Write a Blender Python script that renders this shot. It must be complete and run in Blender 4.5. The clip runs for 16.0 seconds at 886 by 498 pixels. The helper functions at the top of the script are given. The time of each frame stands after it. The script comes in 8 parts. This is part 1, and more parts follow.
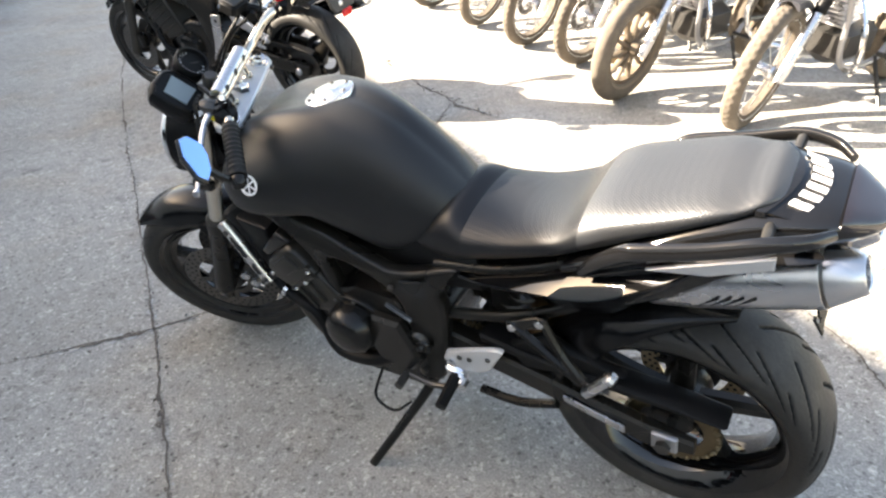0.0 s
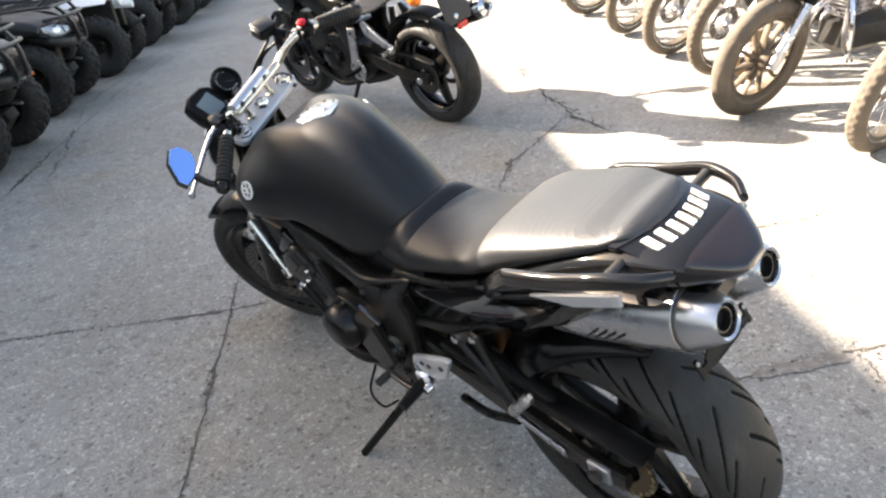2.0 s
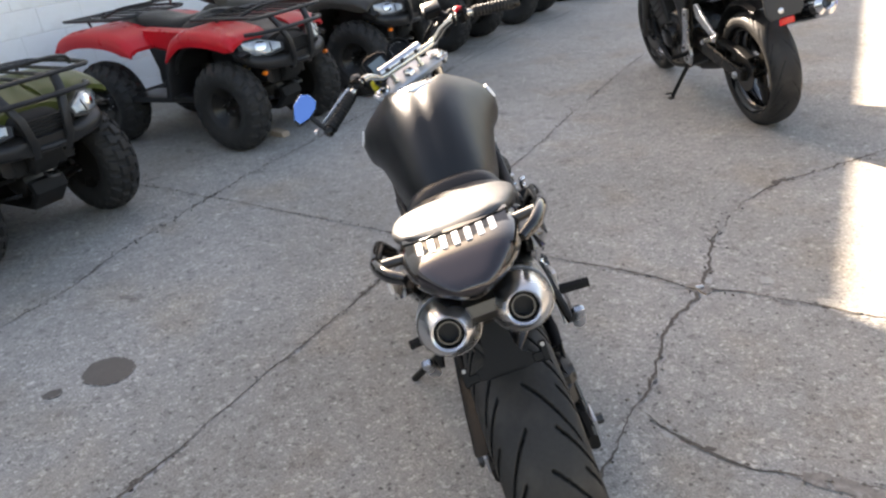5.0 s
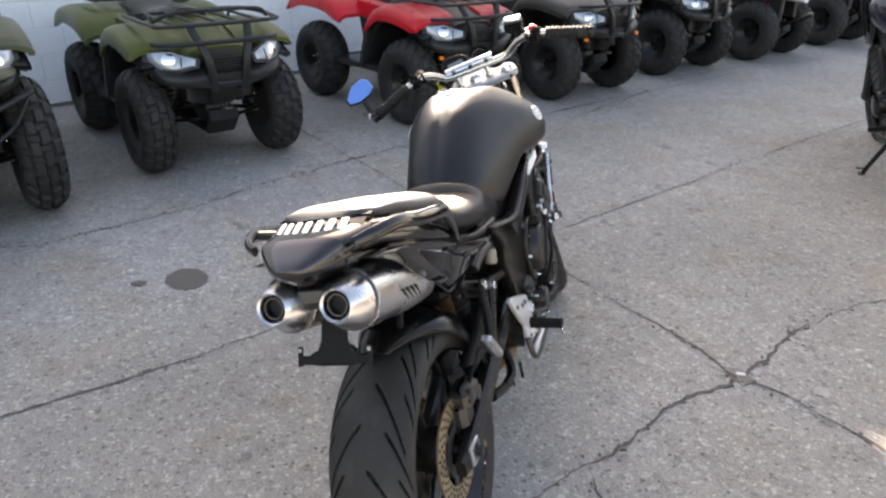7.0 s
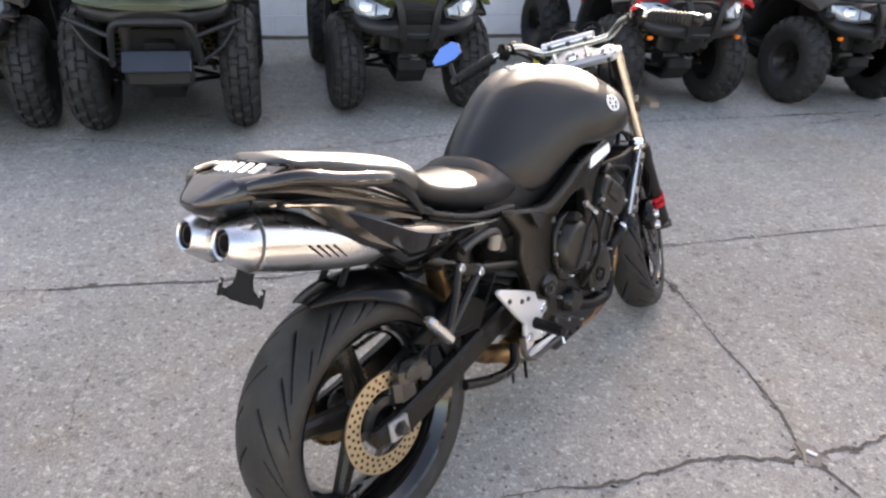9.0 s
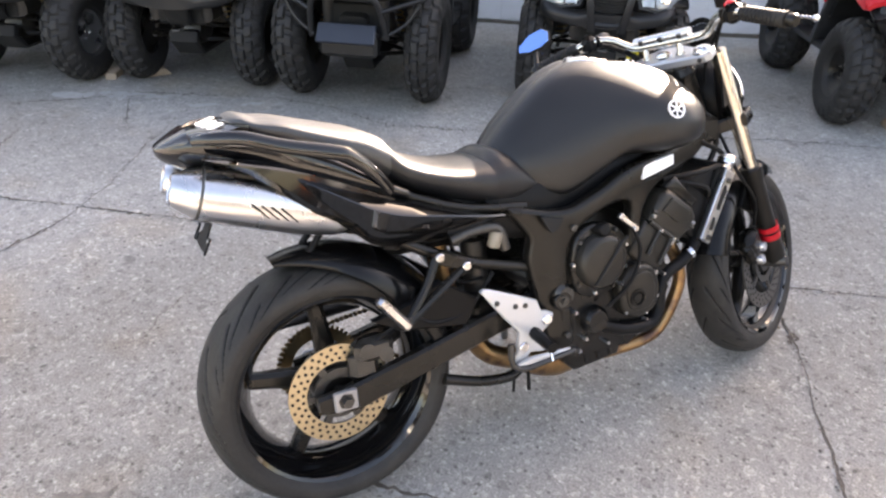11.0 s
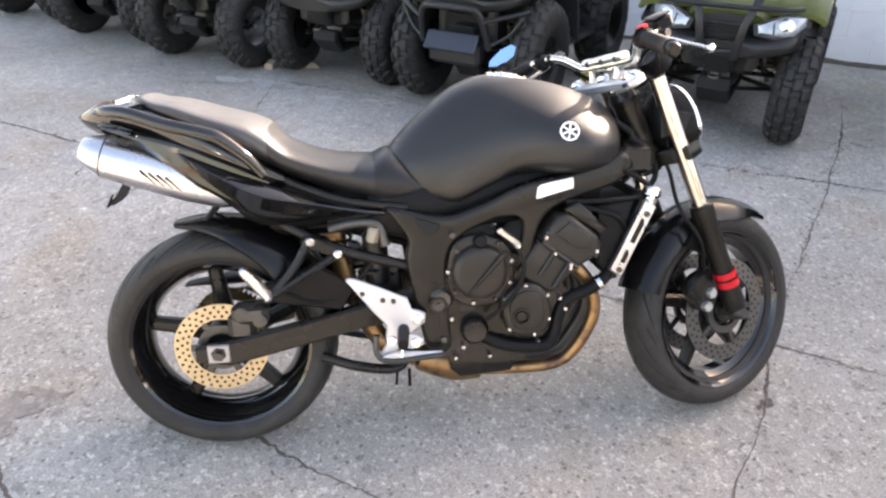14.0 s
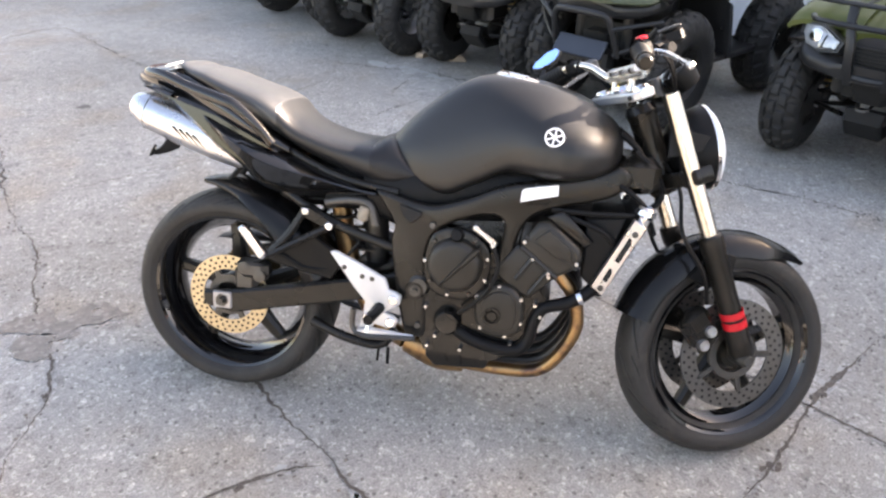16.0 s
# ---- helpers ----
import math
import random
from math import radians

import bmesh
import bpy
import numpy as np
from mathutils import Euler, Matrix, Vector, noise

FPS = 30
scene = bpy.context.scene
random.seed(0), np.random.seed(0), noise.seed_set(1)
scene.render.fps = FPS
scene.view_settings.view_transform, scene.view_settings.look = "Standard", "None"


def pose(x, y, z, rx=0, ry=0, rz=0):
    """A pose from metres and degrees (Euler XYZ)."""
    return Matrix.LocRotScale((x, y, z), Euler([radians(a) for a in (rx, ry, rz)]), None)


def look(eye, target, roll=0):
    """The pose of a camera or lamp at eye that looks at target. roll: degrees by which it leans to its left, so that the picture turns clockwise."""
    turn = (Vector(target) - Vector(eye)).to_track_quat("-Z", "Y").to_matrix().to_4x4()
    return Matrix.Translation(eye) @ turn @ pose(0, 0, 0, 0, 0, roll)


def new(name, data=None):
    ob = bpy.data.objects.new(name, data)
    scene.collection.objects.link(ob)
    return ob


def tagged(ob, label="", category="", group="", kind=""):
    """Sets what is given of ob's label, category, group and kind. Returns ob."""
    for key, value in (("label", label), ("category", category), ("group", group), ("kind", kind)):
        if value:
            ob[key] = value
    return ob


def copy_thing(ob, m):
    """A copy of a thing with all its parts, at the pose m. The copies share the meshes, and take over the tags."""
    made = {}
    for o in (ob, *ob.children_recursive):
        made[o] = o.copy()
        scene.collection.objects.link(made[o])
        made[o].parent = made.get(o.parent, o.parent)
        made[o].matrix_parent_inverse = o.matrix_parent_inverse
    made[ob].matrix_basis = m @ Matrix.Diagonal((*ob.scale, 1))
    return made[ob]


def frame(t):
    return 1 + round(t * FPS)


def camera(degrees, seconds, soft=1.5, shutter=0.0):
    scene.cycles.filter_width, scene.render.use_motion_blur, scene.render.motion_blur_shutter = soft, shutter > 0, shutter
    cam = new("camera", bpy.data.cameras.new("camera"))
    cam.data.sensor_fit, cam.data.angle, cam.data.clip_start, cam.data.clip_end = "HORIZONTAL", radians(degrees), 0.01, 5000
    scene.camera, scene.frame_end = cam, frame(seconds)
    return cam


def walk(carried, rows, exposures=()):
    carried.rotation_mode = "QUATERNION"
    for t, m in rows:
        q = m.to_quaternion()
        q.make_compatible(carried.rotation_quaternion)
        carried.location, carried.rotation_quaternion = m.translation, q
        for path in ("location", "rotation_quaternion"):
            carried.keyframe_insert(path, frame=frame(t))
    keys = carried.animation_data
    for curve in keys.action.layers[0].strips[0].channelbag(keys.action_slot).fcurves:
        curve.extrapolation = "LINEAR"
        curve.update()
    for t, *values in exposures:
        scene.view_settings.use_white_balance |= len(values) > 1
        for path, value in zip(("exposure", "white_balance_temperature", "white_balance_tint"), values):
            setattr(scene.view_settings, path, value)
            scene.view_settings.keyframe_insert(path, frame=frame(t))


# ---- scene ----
cam = camera(64.7, 16.0, 2.4)
EXPOSURES = [(0.0, 3.04, 8250, 12), (1.0, 3.0, 8270, 13), (2.0, 2.77, 8300, 14), (4.5, 2.65, 8450, 16), (7.0, 2.81, 8450, 17), (9.0, 3.12, 8600, 20), (12.0, 3.39, 8650, 21), (13.0, 3.51, 8650, 20), (15.0, 3.48, 8600, 20), (16.0, 3.39, 8500, 20)]
PATH = [
    (0, (0.144, 0.057, 1.380), (0.055, 1.798, 0.399), -4.0),
    (0.5, (0.313, 0.026, 1.380), (0.044, 1.754, 0.413), -3.4),
    (1, (0.420, 0.005, 1.394), (0.030, 1.748, 0.493), -4.8),
    (1.5, (0.545, 0.040, 1.394), (0.076, 1.786, 0.539), -7.0),
    (2, (0.646, 0.066, 1.394), (0.042, 1.734, 0.469), -7.8),
    (2.5, (0.851, 0.072, 1.418), (0.078, 1.672, 0.500), -8.6),
    (3, (1.018, 0.086, 1.409), (0.132, 1.639, 0.514), -9.3),
    (3.5, (1.131, 0.183, 1.396), (0.106, 1.652, 0.507), -9.9),
    (3.8, (1.200, 0.245, 1.421), (0.030, 1.606, 0.541), -7.9),
    (4, (1.263, 0.282, 1.407), (0.014, 1.570, 0.523), -8.0),
    (4.5, (1.416, 0.361, 1.418), (0.016, 1.455, 0.501), -7.6),
    (4.7, (1.467, 0.396, 1.413), (0.024, 1.442, 0.504), -7.5),
    (6.8, (1.805, 0.936, 1.430), (0.067, 1.446, 0.583), -0.2),
    (7, (1.839, 0.999, 1.421), (0.089, 1.438, 0.559), 0.5),
    (7.5, (1.851, 1.148, 1.407), (0.093, 1.426, 0.496), 1.1),
    (8, (1.811, 1.303, 1.419), (0.043, 1.445, 0.492), 2.7),
    (8.5, (1.801, 1.440, 1.416), (0.038, 1.415, 0.471), 2.7),
    (9, (1.813, 1.620, 1.428), (0.076, 1.364, 0.469), 3.2),
    (9.5, (1.780, 1.729, 1.420), (0.087, 1.310, 0.440), 2.7),
    (9.7, (1.737, 1.775, 1.410), (0.060, 1.301, 0.429), 2.8),
    (11.8, (1.420, 2.391, 1.436), (0.085, 1.287, 0.435), 1.5),
    (12, (1.366, 2.426, 1.431), (0.047, 1.295, 0.440), 1.7),
    (12.5, (1.257, 2.510, 1.449), (-0.026, 1.327, 0.472), 2.2),
    (13, (1.174, 2.635, 1.453), (-0.023, 1.374, 0.465), 1.1),
    (13.5, (1.129, 2.759, 1.462), (0.004, 1.438, 0.466), 1.2),
    (14, (1.087, 2.849, 1.465), (0.016, 1.486, 0.468), 0.8),
    (14.5, (0.989, 2.896, 1.448), (-0.049, 1.510, 0.447), 0.7),
    (15, (0.860, 2.958, 1.464), (-0.094, 1.505, 0.475), 1.9),
    (15.5, (0.747, 3.064, 1.473), (-0.028, 1.518, 0.469), 1.3),
    (16, (0.665, 3.143, 1.473), (0.045, 1.530, 0.468), 1.6),
]
walk(cam, [(t, look(eye, target, roll)) for t, eye, target, roll in PATH], EXPOSURES)

# ---- light ----
SUN_AZ, SUN_EL = 174.0, 28.9      # where the sun stands: degrees from +x towards +y, and above the horizon
sun_dir = Vector((math.cos(radians(SUN_AZ)) * math.cos(radians(SUN_EL)), math.sin(radians(SUN_AZ)) * math.cos(radians(SUN_EL)), math.sin(radians(SUN_EL))))
world = bpy.data.worlds.new("world")
scene.world = world
world.use_nodes = True
wn = world.node_tree.nodes
sky = wn.new("ShaderNodeTexSky")
sky.sky_type = "NISHITA"
sky.sun_disc = False
sky.sun_elevation = radians(SUN_EL)
sky.sun_rotation = radians(90.0 - SUN_AZ)
sky.air_density, sky.dust_density, sky.ozone_density = 1.0, 2.0, 1.0
wn["Background"].inputs["Strength"].default_value = 0.08
world.node_tree.links.new(sky.outputs["Color"], wn["Background"].inputs["Color"])
sun_lamp = new("sun", bpy.data.lights.new("sun", "SUN"))
sun_lamp.data.energy, sun_lamp.data.angle, sun_lamp.data.color = 5.0, radians(0.55), (1.0, 0.985, 0.965)
sun_lamp.matrix_world = look(sun_dir * 30, (0, 0, 0))


# ---- materials ----
def material(name, color, rough=0.5, metal=0.0, vary=0.15, scale=6.0, fine=90.0, bump=0.1, spec=0.5, coat=0.0, wear=None, spread=0.12):
    """Principled surface: two scales of colour and gloss variation, fine relief, optional worn second colour."""
    m = bpy.data.materials.new(name)
    m.use_nodes = True
    nt = m.node_tree
    nd, ln = nt.nodes, nt.links
    b = nd["Principled BSDF"]
    tc = nd.new("ShaderNodeTexCoord")
    n1 = nd.new("ShaderNodeTexNoise")
    n1.inputs["Scale"].default_value, n1.inputs["Detail"].default_value = scale, 6
    n2 = nd.new("ShaderNodeTexNoise")
    n2.inputs["Scale"].default_value, n2.inputs["Detail"].default_value = fine, 4
    ln.new(tc.outputs["Object"], n1.inputs["Vector"])
    ln.new(tc.outputs["Object"], n2.inputs["Vector"])
    mix = nd.new("ShaderNodeMix")
    mix.data_type = "RGBA"
    lo = [max(c * (1 - vary), 0) for c in color]
    hi = [min(c * (1 + vary) + 0.01 * vary, 1) for c in color]
    mix.inputs["A"].default_value, mix.inputs["B"].default_value = (*lo, 1), (*hi, 1)
    add = nd.new("ShaderNodeMath")
    add.operation = "MULTIPLY_ADD"
    ln.new(n2.outputs["Fac"], add.inputs[0])
    add.inputs[1].default_value = 0.5
    ln.new(n1.outputs["Fac"], add.inputs[2])
    sub = nd.new("ShaderNodeMath")
    sub.operation = "SUBTRACT"
    sub.use_clamp = True
    ln.new(add.outputs[0], sub.inputs[0])
    sub.inputs[1].default_value = 0.25
    ln.new(sub.outputs[0], mix.inputs["Factor"])
    col = mix.outputs["Result"]
    if wear:
        ramp = nd.new("ShaderNodeValToRGB")
        ramp.color_ramp.elements[0].position, ramp.color_ramp.elements[1].position = 0.52, 0.68
        n3 = nd.new("ShaderNodeTexNoise")
        n3.inputs["Scale"].default_value, n3.inputs["Detail"].default_value = scale * 1.7, 8
        ln.new(tc.outputs["Object"], n3.inputs["Vector"])
        ln.new(n3.outputs["Fac"], ramp.inputs["Fac"])
        mw = nd.new("ShaderNodeMix")
        mw.data_type = "RGBA"
        ln.new(ramp.outputs["Color"], mw.inputs["Factor"])
        ln.new(col, mw.inputs["A"])
        mw.inputs["B"].default_value = (*wear, 1)
        col = mw.outputs["Result"]
    ln.new(col, b.inputs["Base Color"])
    rr = nd.new("ShaderNodeMapRange")
    rr.inputs["To Min"].default_value, rr.inputs["To Max"].default_value = max(rough - spread, 0.02), min(rough + spread, 1)
    ln.new(n1.outputs["Fac"], rr.inputs["Value"])
    ln.new(rr.outputs["Result"], b.inputs["Roughness"])
    b.inputs["Metallic"].default_value = metal
    b.inputs["Specular IOR Level"].default_value = spec
    b.inputs["Coat Weight"].default_value = coat
    b.inputs["Coat Roughness"].default_value = 0.05
    if bump:
        bp = nd.new("ShaderNodeBump")
        bp.inputs["Strength"].default_value, bp.inputs["Distance"].default_value = bump, 0.004
        ln.new(n2.outputs["Fac"], bp.inputs["Height"])
        ln.new(bp.outputs["Normal"], b.inputs["Normal"])
    return m


M_SATIN = material("matte_black_paint", (0.0076, 0.0077, 0.008), 0.37, vary=0.3, fine=420, bump=0.14, spec=0.44, spread=0.09)
M_FENDER = material("satin_black_fender_plastic", (0.004, 0.004, 0.0042), 0.18, vary=0.3, fine=300, bump=0.03, spec=0.25, spread=0.05)
M_GLOSS = material("gloss_black_paint", (0.0035, 0.0033, 0.0034), 0.06, vary=0.3, bump=0.0, spec=0.45, coat=0.4, spread=0.03)
M_PLUM = material("dark_plum_metallic_paint", (0.019, 0.0135, 0.0155), 0.15, metal=0.15, vary=0.2, fine=600, bump=0.02, coat=0.7)
M_FRAME = material("frame_black_paint", (0.008, 0.0069, 0.0054), 0.28, vary=0.3, fine=250, bump=0.06, spec=0.31, spread=0.07)
M_ENGINE = material("engine_black_paint", (0.006, 0.0054, 0.0046), 0.26, vary=0.4, fine=160, bump=0.08, spec=0.28, coat=0.1, spread=0.07, wear=(0.02, 0.017, 0.014))
M_CYL = material("warm_grey_engine_paint", (0.017, 0.015, 0.012), 0.34, vary=0.35, fine=160, bump=0.1, spec=0.32, spread=0.07)
M_PLASTIC = material("black_plastic", (0.005, 0.005, 0.0052), 0.42, vary=0.3, fine=220, bump=0.15, spec=0.14)
M_QPLAST = material("quad_black_plastic", (0.015, 0.015, 0.0155), 0.36, vary=0.3, fine=220, bump=0.12, spec=0.34)
M_KNOB = material("knobby_tyre_rubber", (0.021, 0.0205, 0.02), 0.6, vary=0.35, scale=9, fine=120, bump=0.2, spec=0.3, wear=(0.03, 0.028, 0.026))
M_RUBBER = material("tyre_rubber", (0.011, 0.0108, 0.0106), 0.62, vary=0.35, scale=9, fine=120, bump=0.2, spec=0.24, wear=(0.028, 0.027, 0.025))
M_DUSTY = material("dusty_tyre_rubber", (0.12, 0.10, 0.08), 0.9, vary=0.4, scale=9, fine=120, bump=0.3, spec=0.3, wear=(0.15, 0.125, 0.095))
M_ALLOY = material("brushed_aluminium", (0.62, 0.62, 0.63), 0.28, metal=1.0, vary=0.1, scale=14, fine=300, bump=0.05)
M_CHROME = material("chrome", (0.75, 0.75, 0.76), 0.1, metal=1.0, vary=0.08, bump=0.0)
M_SILVER = material("silver_paint", (0.58, 0.58, 0.58), 0.33, metal=0.35, vary=0.08, bump=0.03)
M_GOLD = material("gold_anodised_metal", (0.55, 0.42, 0.2), 0.35, metal=1.0, vary=0.25, bump=0.05)
M_FORK = material("champagne_fork_tube", (0.67, 0.63, 0.55), 0.22, metal=1.0, vary=0.12, bump=0.02)
M_DISC = material("worn_bronze_brake_disc", (0.5, 0.40, 0.26), 0.38, metal=0.9, vary=0.2, scale=20, bump=0.05)
M_DISCG = material("grey_steel_brake_disc", (0.13, 0.125, 0.12), 0.4, metal=0.9, vary=0.2, scale=20, bump=0.05)
M_STEEL = material("dark_steel", (0.075, 0.072, 0.068), 0.4, metal=0.8, vary=0.35, bump=0.1)
M_HEAT = material("heat_tinted_pipe", (0.32, 0.19, 0.09), 0.35, metal=0.9, vary=0.35, scale=12, bump=0.08, wear=(0.12, 0.07, 0.05))
M_RED = material("red_paint", (0.55, 0.012, 0.02), 0.3, vary=0.12, bump=0.02, spec=0.35)
M_GREEN = material("olive_green_plastic", (0.07, 0.084, 0.02), 0.33, vary=0.15, bump=0.04, spec=0.25)
M_SAGE = material("dull_sage_green_plastic", (0.062, 0.072, 0.042), 0.38, vary=0.15, bump=0.04, spec=0.25)
M_TAN = material("dull_khaki_plastic", (0.032, 0.03, 0.025), 0.4, vary=0.2, bump=0.04)
M_BLUE = material("blue_plastic", (0.03, 0.08, 0.55), 0.3, vary=0.12, bump=0.02)
M_WHITEP = material("white_plastic", (0.75, 0.76, 0.77), 0.35, vary=0.06, bump=0.02)
M_YELLOW = material("yellow_plastic", (0.75, 0.42, 0.03), 0.4, vary=0.12, bump=0.03)
M_ORANGE = material("orange_lens", (0.85, 0.18, 0.01), 0.2, vary=0.1, bump=0.0, coat=0.6)
M_LENS = material("clear_headlight_lens", (0.7, 0.74, 0.77), 0.08, vary=0.12, scale=25, bump=0.0, coat=1.0)
M_QLENS = material("quad_headlight_lens", (0.3, 0.33, 0.36), 0.08, metal=0.3, vary=0.5, scale=30, bump=0.0, coat=1.0)
M_REDLENS = material("red_lens", (0.6, 0.02, 0.02), 0.15, vary=0.1, bump=0.0, coat=0.8)
M_WHITE = material("white_decal", (0.85, 0.85, 0.86), 0.45, vary=0.03, bump=0.0)
M_TOPCLAMP = material("cast_aluminium", (0.5, 0.51, 0.53), 0.36, metal=0.55, vary=0.12, scale=18, bump=0.05)
M_CHAIN = material("oily_bronze_chain", (0.17, 0.125, 0.07), 0.4, metal=0.9, vary=0.35, scale=40, bump=0.05)
# Near black; slot, bore and recess inlays have their shade put into this colour.
M_BLACKV = material("black_cavity", (0.004, 0.004, 0.004), 0.8, vary=0.2, bump=0.0)
M_VINYL = material("black_seat_vinyl", (0.012, 0.012, 0.013), 0.34, vary=0.2, fine=500, bump=0.12, spec=0.28)
M_SCREEN = material("dim_lcd_screen", (0.15, 0.19, 0.2), 0.2, vary=0.1, bump=0.0, coat=0.6)
M_MIRROR = material("blue_tinted_mirror", (0.24, 0.47, 0.95), 0.03, metal=1.0, vary=0.02, bump=0.0, spread=0.01)
M_BOTTLE = material("translucent_bottle_plastic", (0.24, 0.2, 0.15), 0.35, vary=0.2, scale=30, bump=0.0)
M_WOOD = material("weathered_wood_chock", (0.36, 0.28, 0.21), 0.8, vary=0.3, scale=12, bump=0.3)
M_YEL = material("yellow_connector", (0.7, 0.6, 0.02), 0.4, bump=0.0)
M_CRACK = material("crack_dirt", (0.095, 0.08, 0.066), 0.95, vary=0.6, scale=30, bump=0.3, wear=(0.15, 0.13, 0.11))
M_CRUMB = material("crumbled_concrete", (0.17, 0.15, 0.13), 0.95, vary=0.6, scale=40, bump=0.2)
M_DAMP = material("damp_dirt", (0.2, 0.178, 0.155), 0.8, vary=0.6, scale=26, fine=160, bump=0.4, wear=(0.3, 0.28, 0.25))
M_PALE = material("bare_pale_mortar", (0.37, 0.36, 0.34), 0.9, vary=0.25, scale=25, bump=0.3)
M_SOIL = material("dark_oil_stain", (0.10, 0.09, 0.08), 0.6, vary=0.3, scale=14, bump=0.05)
M_PIPEFRAME = material("grey_steel_tube", (0.36, 0.36, 0.37), 0.35, metal=0.6, vary=0.2, bump=0.05)


def seat_weave(name, color, rough, spec, strength):
    """Textured seat cover: fine woven carbon-like grain."""
    m = material(name, color, rough, vary=0.15, fine=500, bump=0.0, spec=spec)
    nt = m.node_tree
    b = nt.nodes["Principled BSDF"]
    tc = nt.nodes.new("ShaderNodeTexCoord")
    mp = nt.nodes.new("ShaderNodeMapping")
    mp.inputs["Rotation"].default_value = (0, 0, radians(45))
    ch = nt.nodes.new("ShaderNodeTexVoronoi")
    ch.inputs["Scale"].default_value, ch.inputs["Randomness"].default_value = 235, 0.0
    bp = nt.nodes.new("ShaderNodeBump")
    bp.inputs["Strength"].default_value, bp.inputs["Distance"].default_value = strength, 0.0015
    nt.links.new(tc.outputs["Object"], mp.inputs["Vector"])
    nt.links.new(mp.outputs["Vector"], ch.inputs["Vector"])
    nt.links.new(ch.outputs["Distance"], bp.inputs["Height"])
    nt.links.new(bp.outputs["Normal"], b.inputs["Normal"])
    return m


# Same seat vinyl twice: sunlit and shaded tones put into the two colours.
M_WEAVE_LIT = seat_weave("seat_vinyl_lit", (0.021, 0.022, 0.024), 0.42, 0.85, 0.4)
M_WEAVE_SHADED = seat_weave("seat_vinyl_shaded", (0.0078, 0.0084, 0.0098), 0.38, 0.45, 0.5)


def concrete():
    """Old exposed-aggregate concrete: pale and dark grit, broad stains, tar spots."""
    m = bpy.data.materials.new("weathered_concrete")
    m.use_nodes = True
    nt = m.node_tree
    nd, ln = nt.nodes, nt.links
    b = nd["Principled BSDF"]
    tc = nd.new("ShaderNodeTexCoord")

    def tex(kind, scale, detail=5):
        n = nd.new(kind)
        n.inputs["Scale"].default_value = scale
        if kind == "ShaderNodeTexNoise":
            n.inputs["Detail"].default_value = detail
        ln.new(tc.outputs["Object"], n.inputs["Vector"])
        return n

    def ramp(src, stops):
        r = nd.new("ShaderNodeValToRGB")
        e = r.color_ramp.elements
        while len(e) < len(stops):
            e.new(0.5)
        for el, (p, c) in zip(e, stops):
            el.position, el.color = p, (*c, 1) if len(c) == 3 else (c[0], c[0], c[0], 1)
        ln.new(src, r.inputs["Fac"])
        return r.outputs["Color"]

    def blend(mode, fac, a, c):
        x = nd.new("ShaderNodeMix")
        x.data_type, x.blend_type = "RGBA", mode
        x.inputs["Factor"].default_value = fac
        ln.new(a, x.inputs["A"])
        ln.new(c, x.inputs["B"])
        return x.outputs["Result"]

    broad = ramp(tex("ShaderNodeTexNoise", 0.7, 8).outputs["Fac"], [(0.3, (0.265, 0.25, 0.225)), (0.5, (0.325, 0.312, 0.287)), (0.7, (0.385, 0.373, 0.347))])
    mottle = ramp(tex("ShaderNodeTexNoise", 9, 8).outputs["Fac"], [(0.3, (0.8,)), (0.55, (1.0,)), (0.75, (1.14,))])
    col = blend("MULTIPLY", 0.55, broad, mottle)
    grit = ramp(tex("ShaderNodeTexVoronoi", 95).outputs["Color"], [(0.0, (0.4,)), (0.3, (0.88,)), (0.72, (1.0,)), (0.9, (1.7,))])
    col = blend("MULTIPLY", 0.6, col, grit)
    chips = ramp(tex("ShaderNodeTexVoronoi", 42).outputs["Color"], [(0.1, (0.6,)), (0.2, (1.0,)), (0.86, (1.0,)), (0.93, (1.55,))])
    col = blend("MULTIPLY", 0.6, col, chips)
    fine = ramp(tex("ShaderNodeTexNoise", 170, 3).outputs["Fac"], [(0.3, (0.5,)), (0.5, (1.0,)), (0.7, (1.5,))])
    col = blend("MULTIPLY", 0.6, col, fine)
    spots = ramp(tex("ShaderNodeTexNoise", 5.5, 3).outputs["Fac"], [(0.66, (1.0,)), (0.72, (0.62,))])
    col = blend("MULTIPLY", 0.8, col, spots)
    pale = ramp(tex("ShaderNodeTexNoise", 13, 4).outputs["Fac"], [(0.68, (1.0,)), (0.76, (1.35,))])
    col = blend("MULTIPLY", 0.8, col, pale)
    pits = ramp(tex("ShaderNodeTexVoronoi", 26).outputs["Distance"], [(0.1, (0.42,)), (0.2, (1.0,))])
    col = blend("MULTIPLY", 0.85, col, pits)
    flecks = ramp(tex("ShaderNodeTexNoise", 48, 2).outputs["Fac"], [(0.64, (1.0,)), (0.7, (1.45,))])
    col = blend("MULTIPLY", 0.8, col, flecks)
    rust = ramp(tex("ShaderNodeTexNoise", 1.9, 5).outputs["Fac"], [(0.52, (1.0, 1.0, 1.0)), (0.68, (1.0, 0.93, 0.85))])
    col = blend("MULTIPLY", 0.9, col, rust)
    ln.new(col, b.inputs["Base Color"])
    b.inputs["Roughness"].default_value = 0.85
    b.inputs["Specular IOR Level"].default_value = 0.3
    bp = nd.new("ShaderNodeBump")
    bp.inputs["Strength"].default_value, bp.inputs["Distance"].default_value = 0.8, 0.005
    ln.new(tex("ShaderNodeTexNoise", 120, 6).outputs["Fac"], bp.inputs["Height"])
    ln.new(bp.outputs["Normal"], b.inputs["Normal"])
    return m


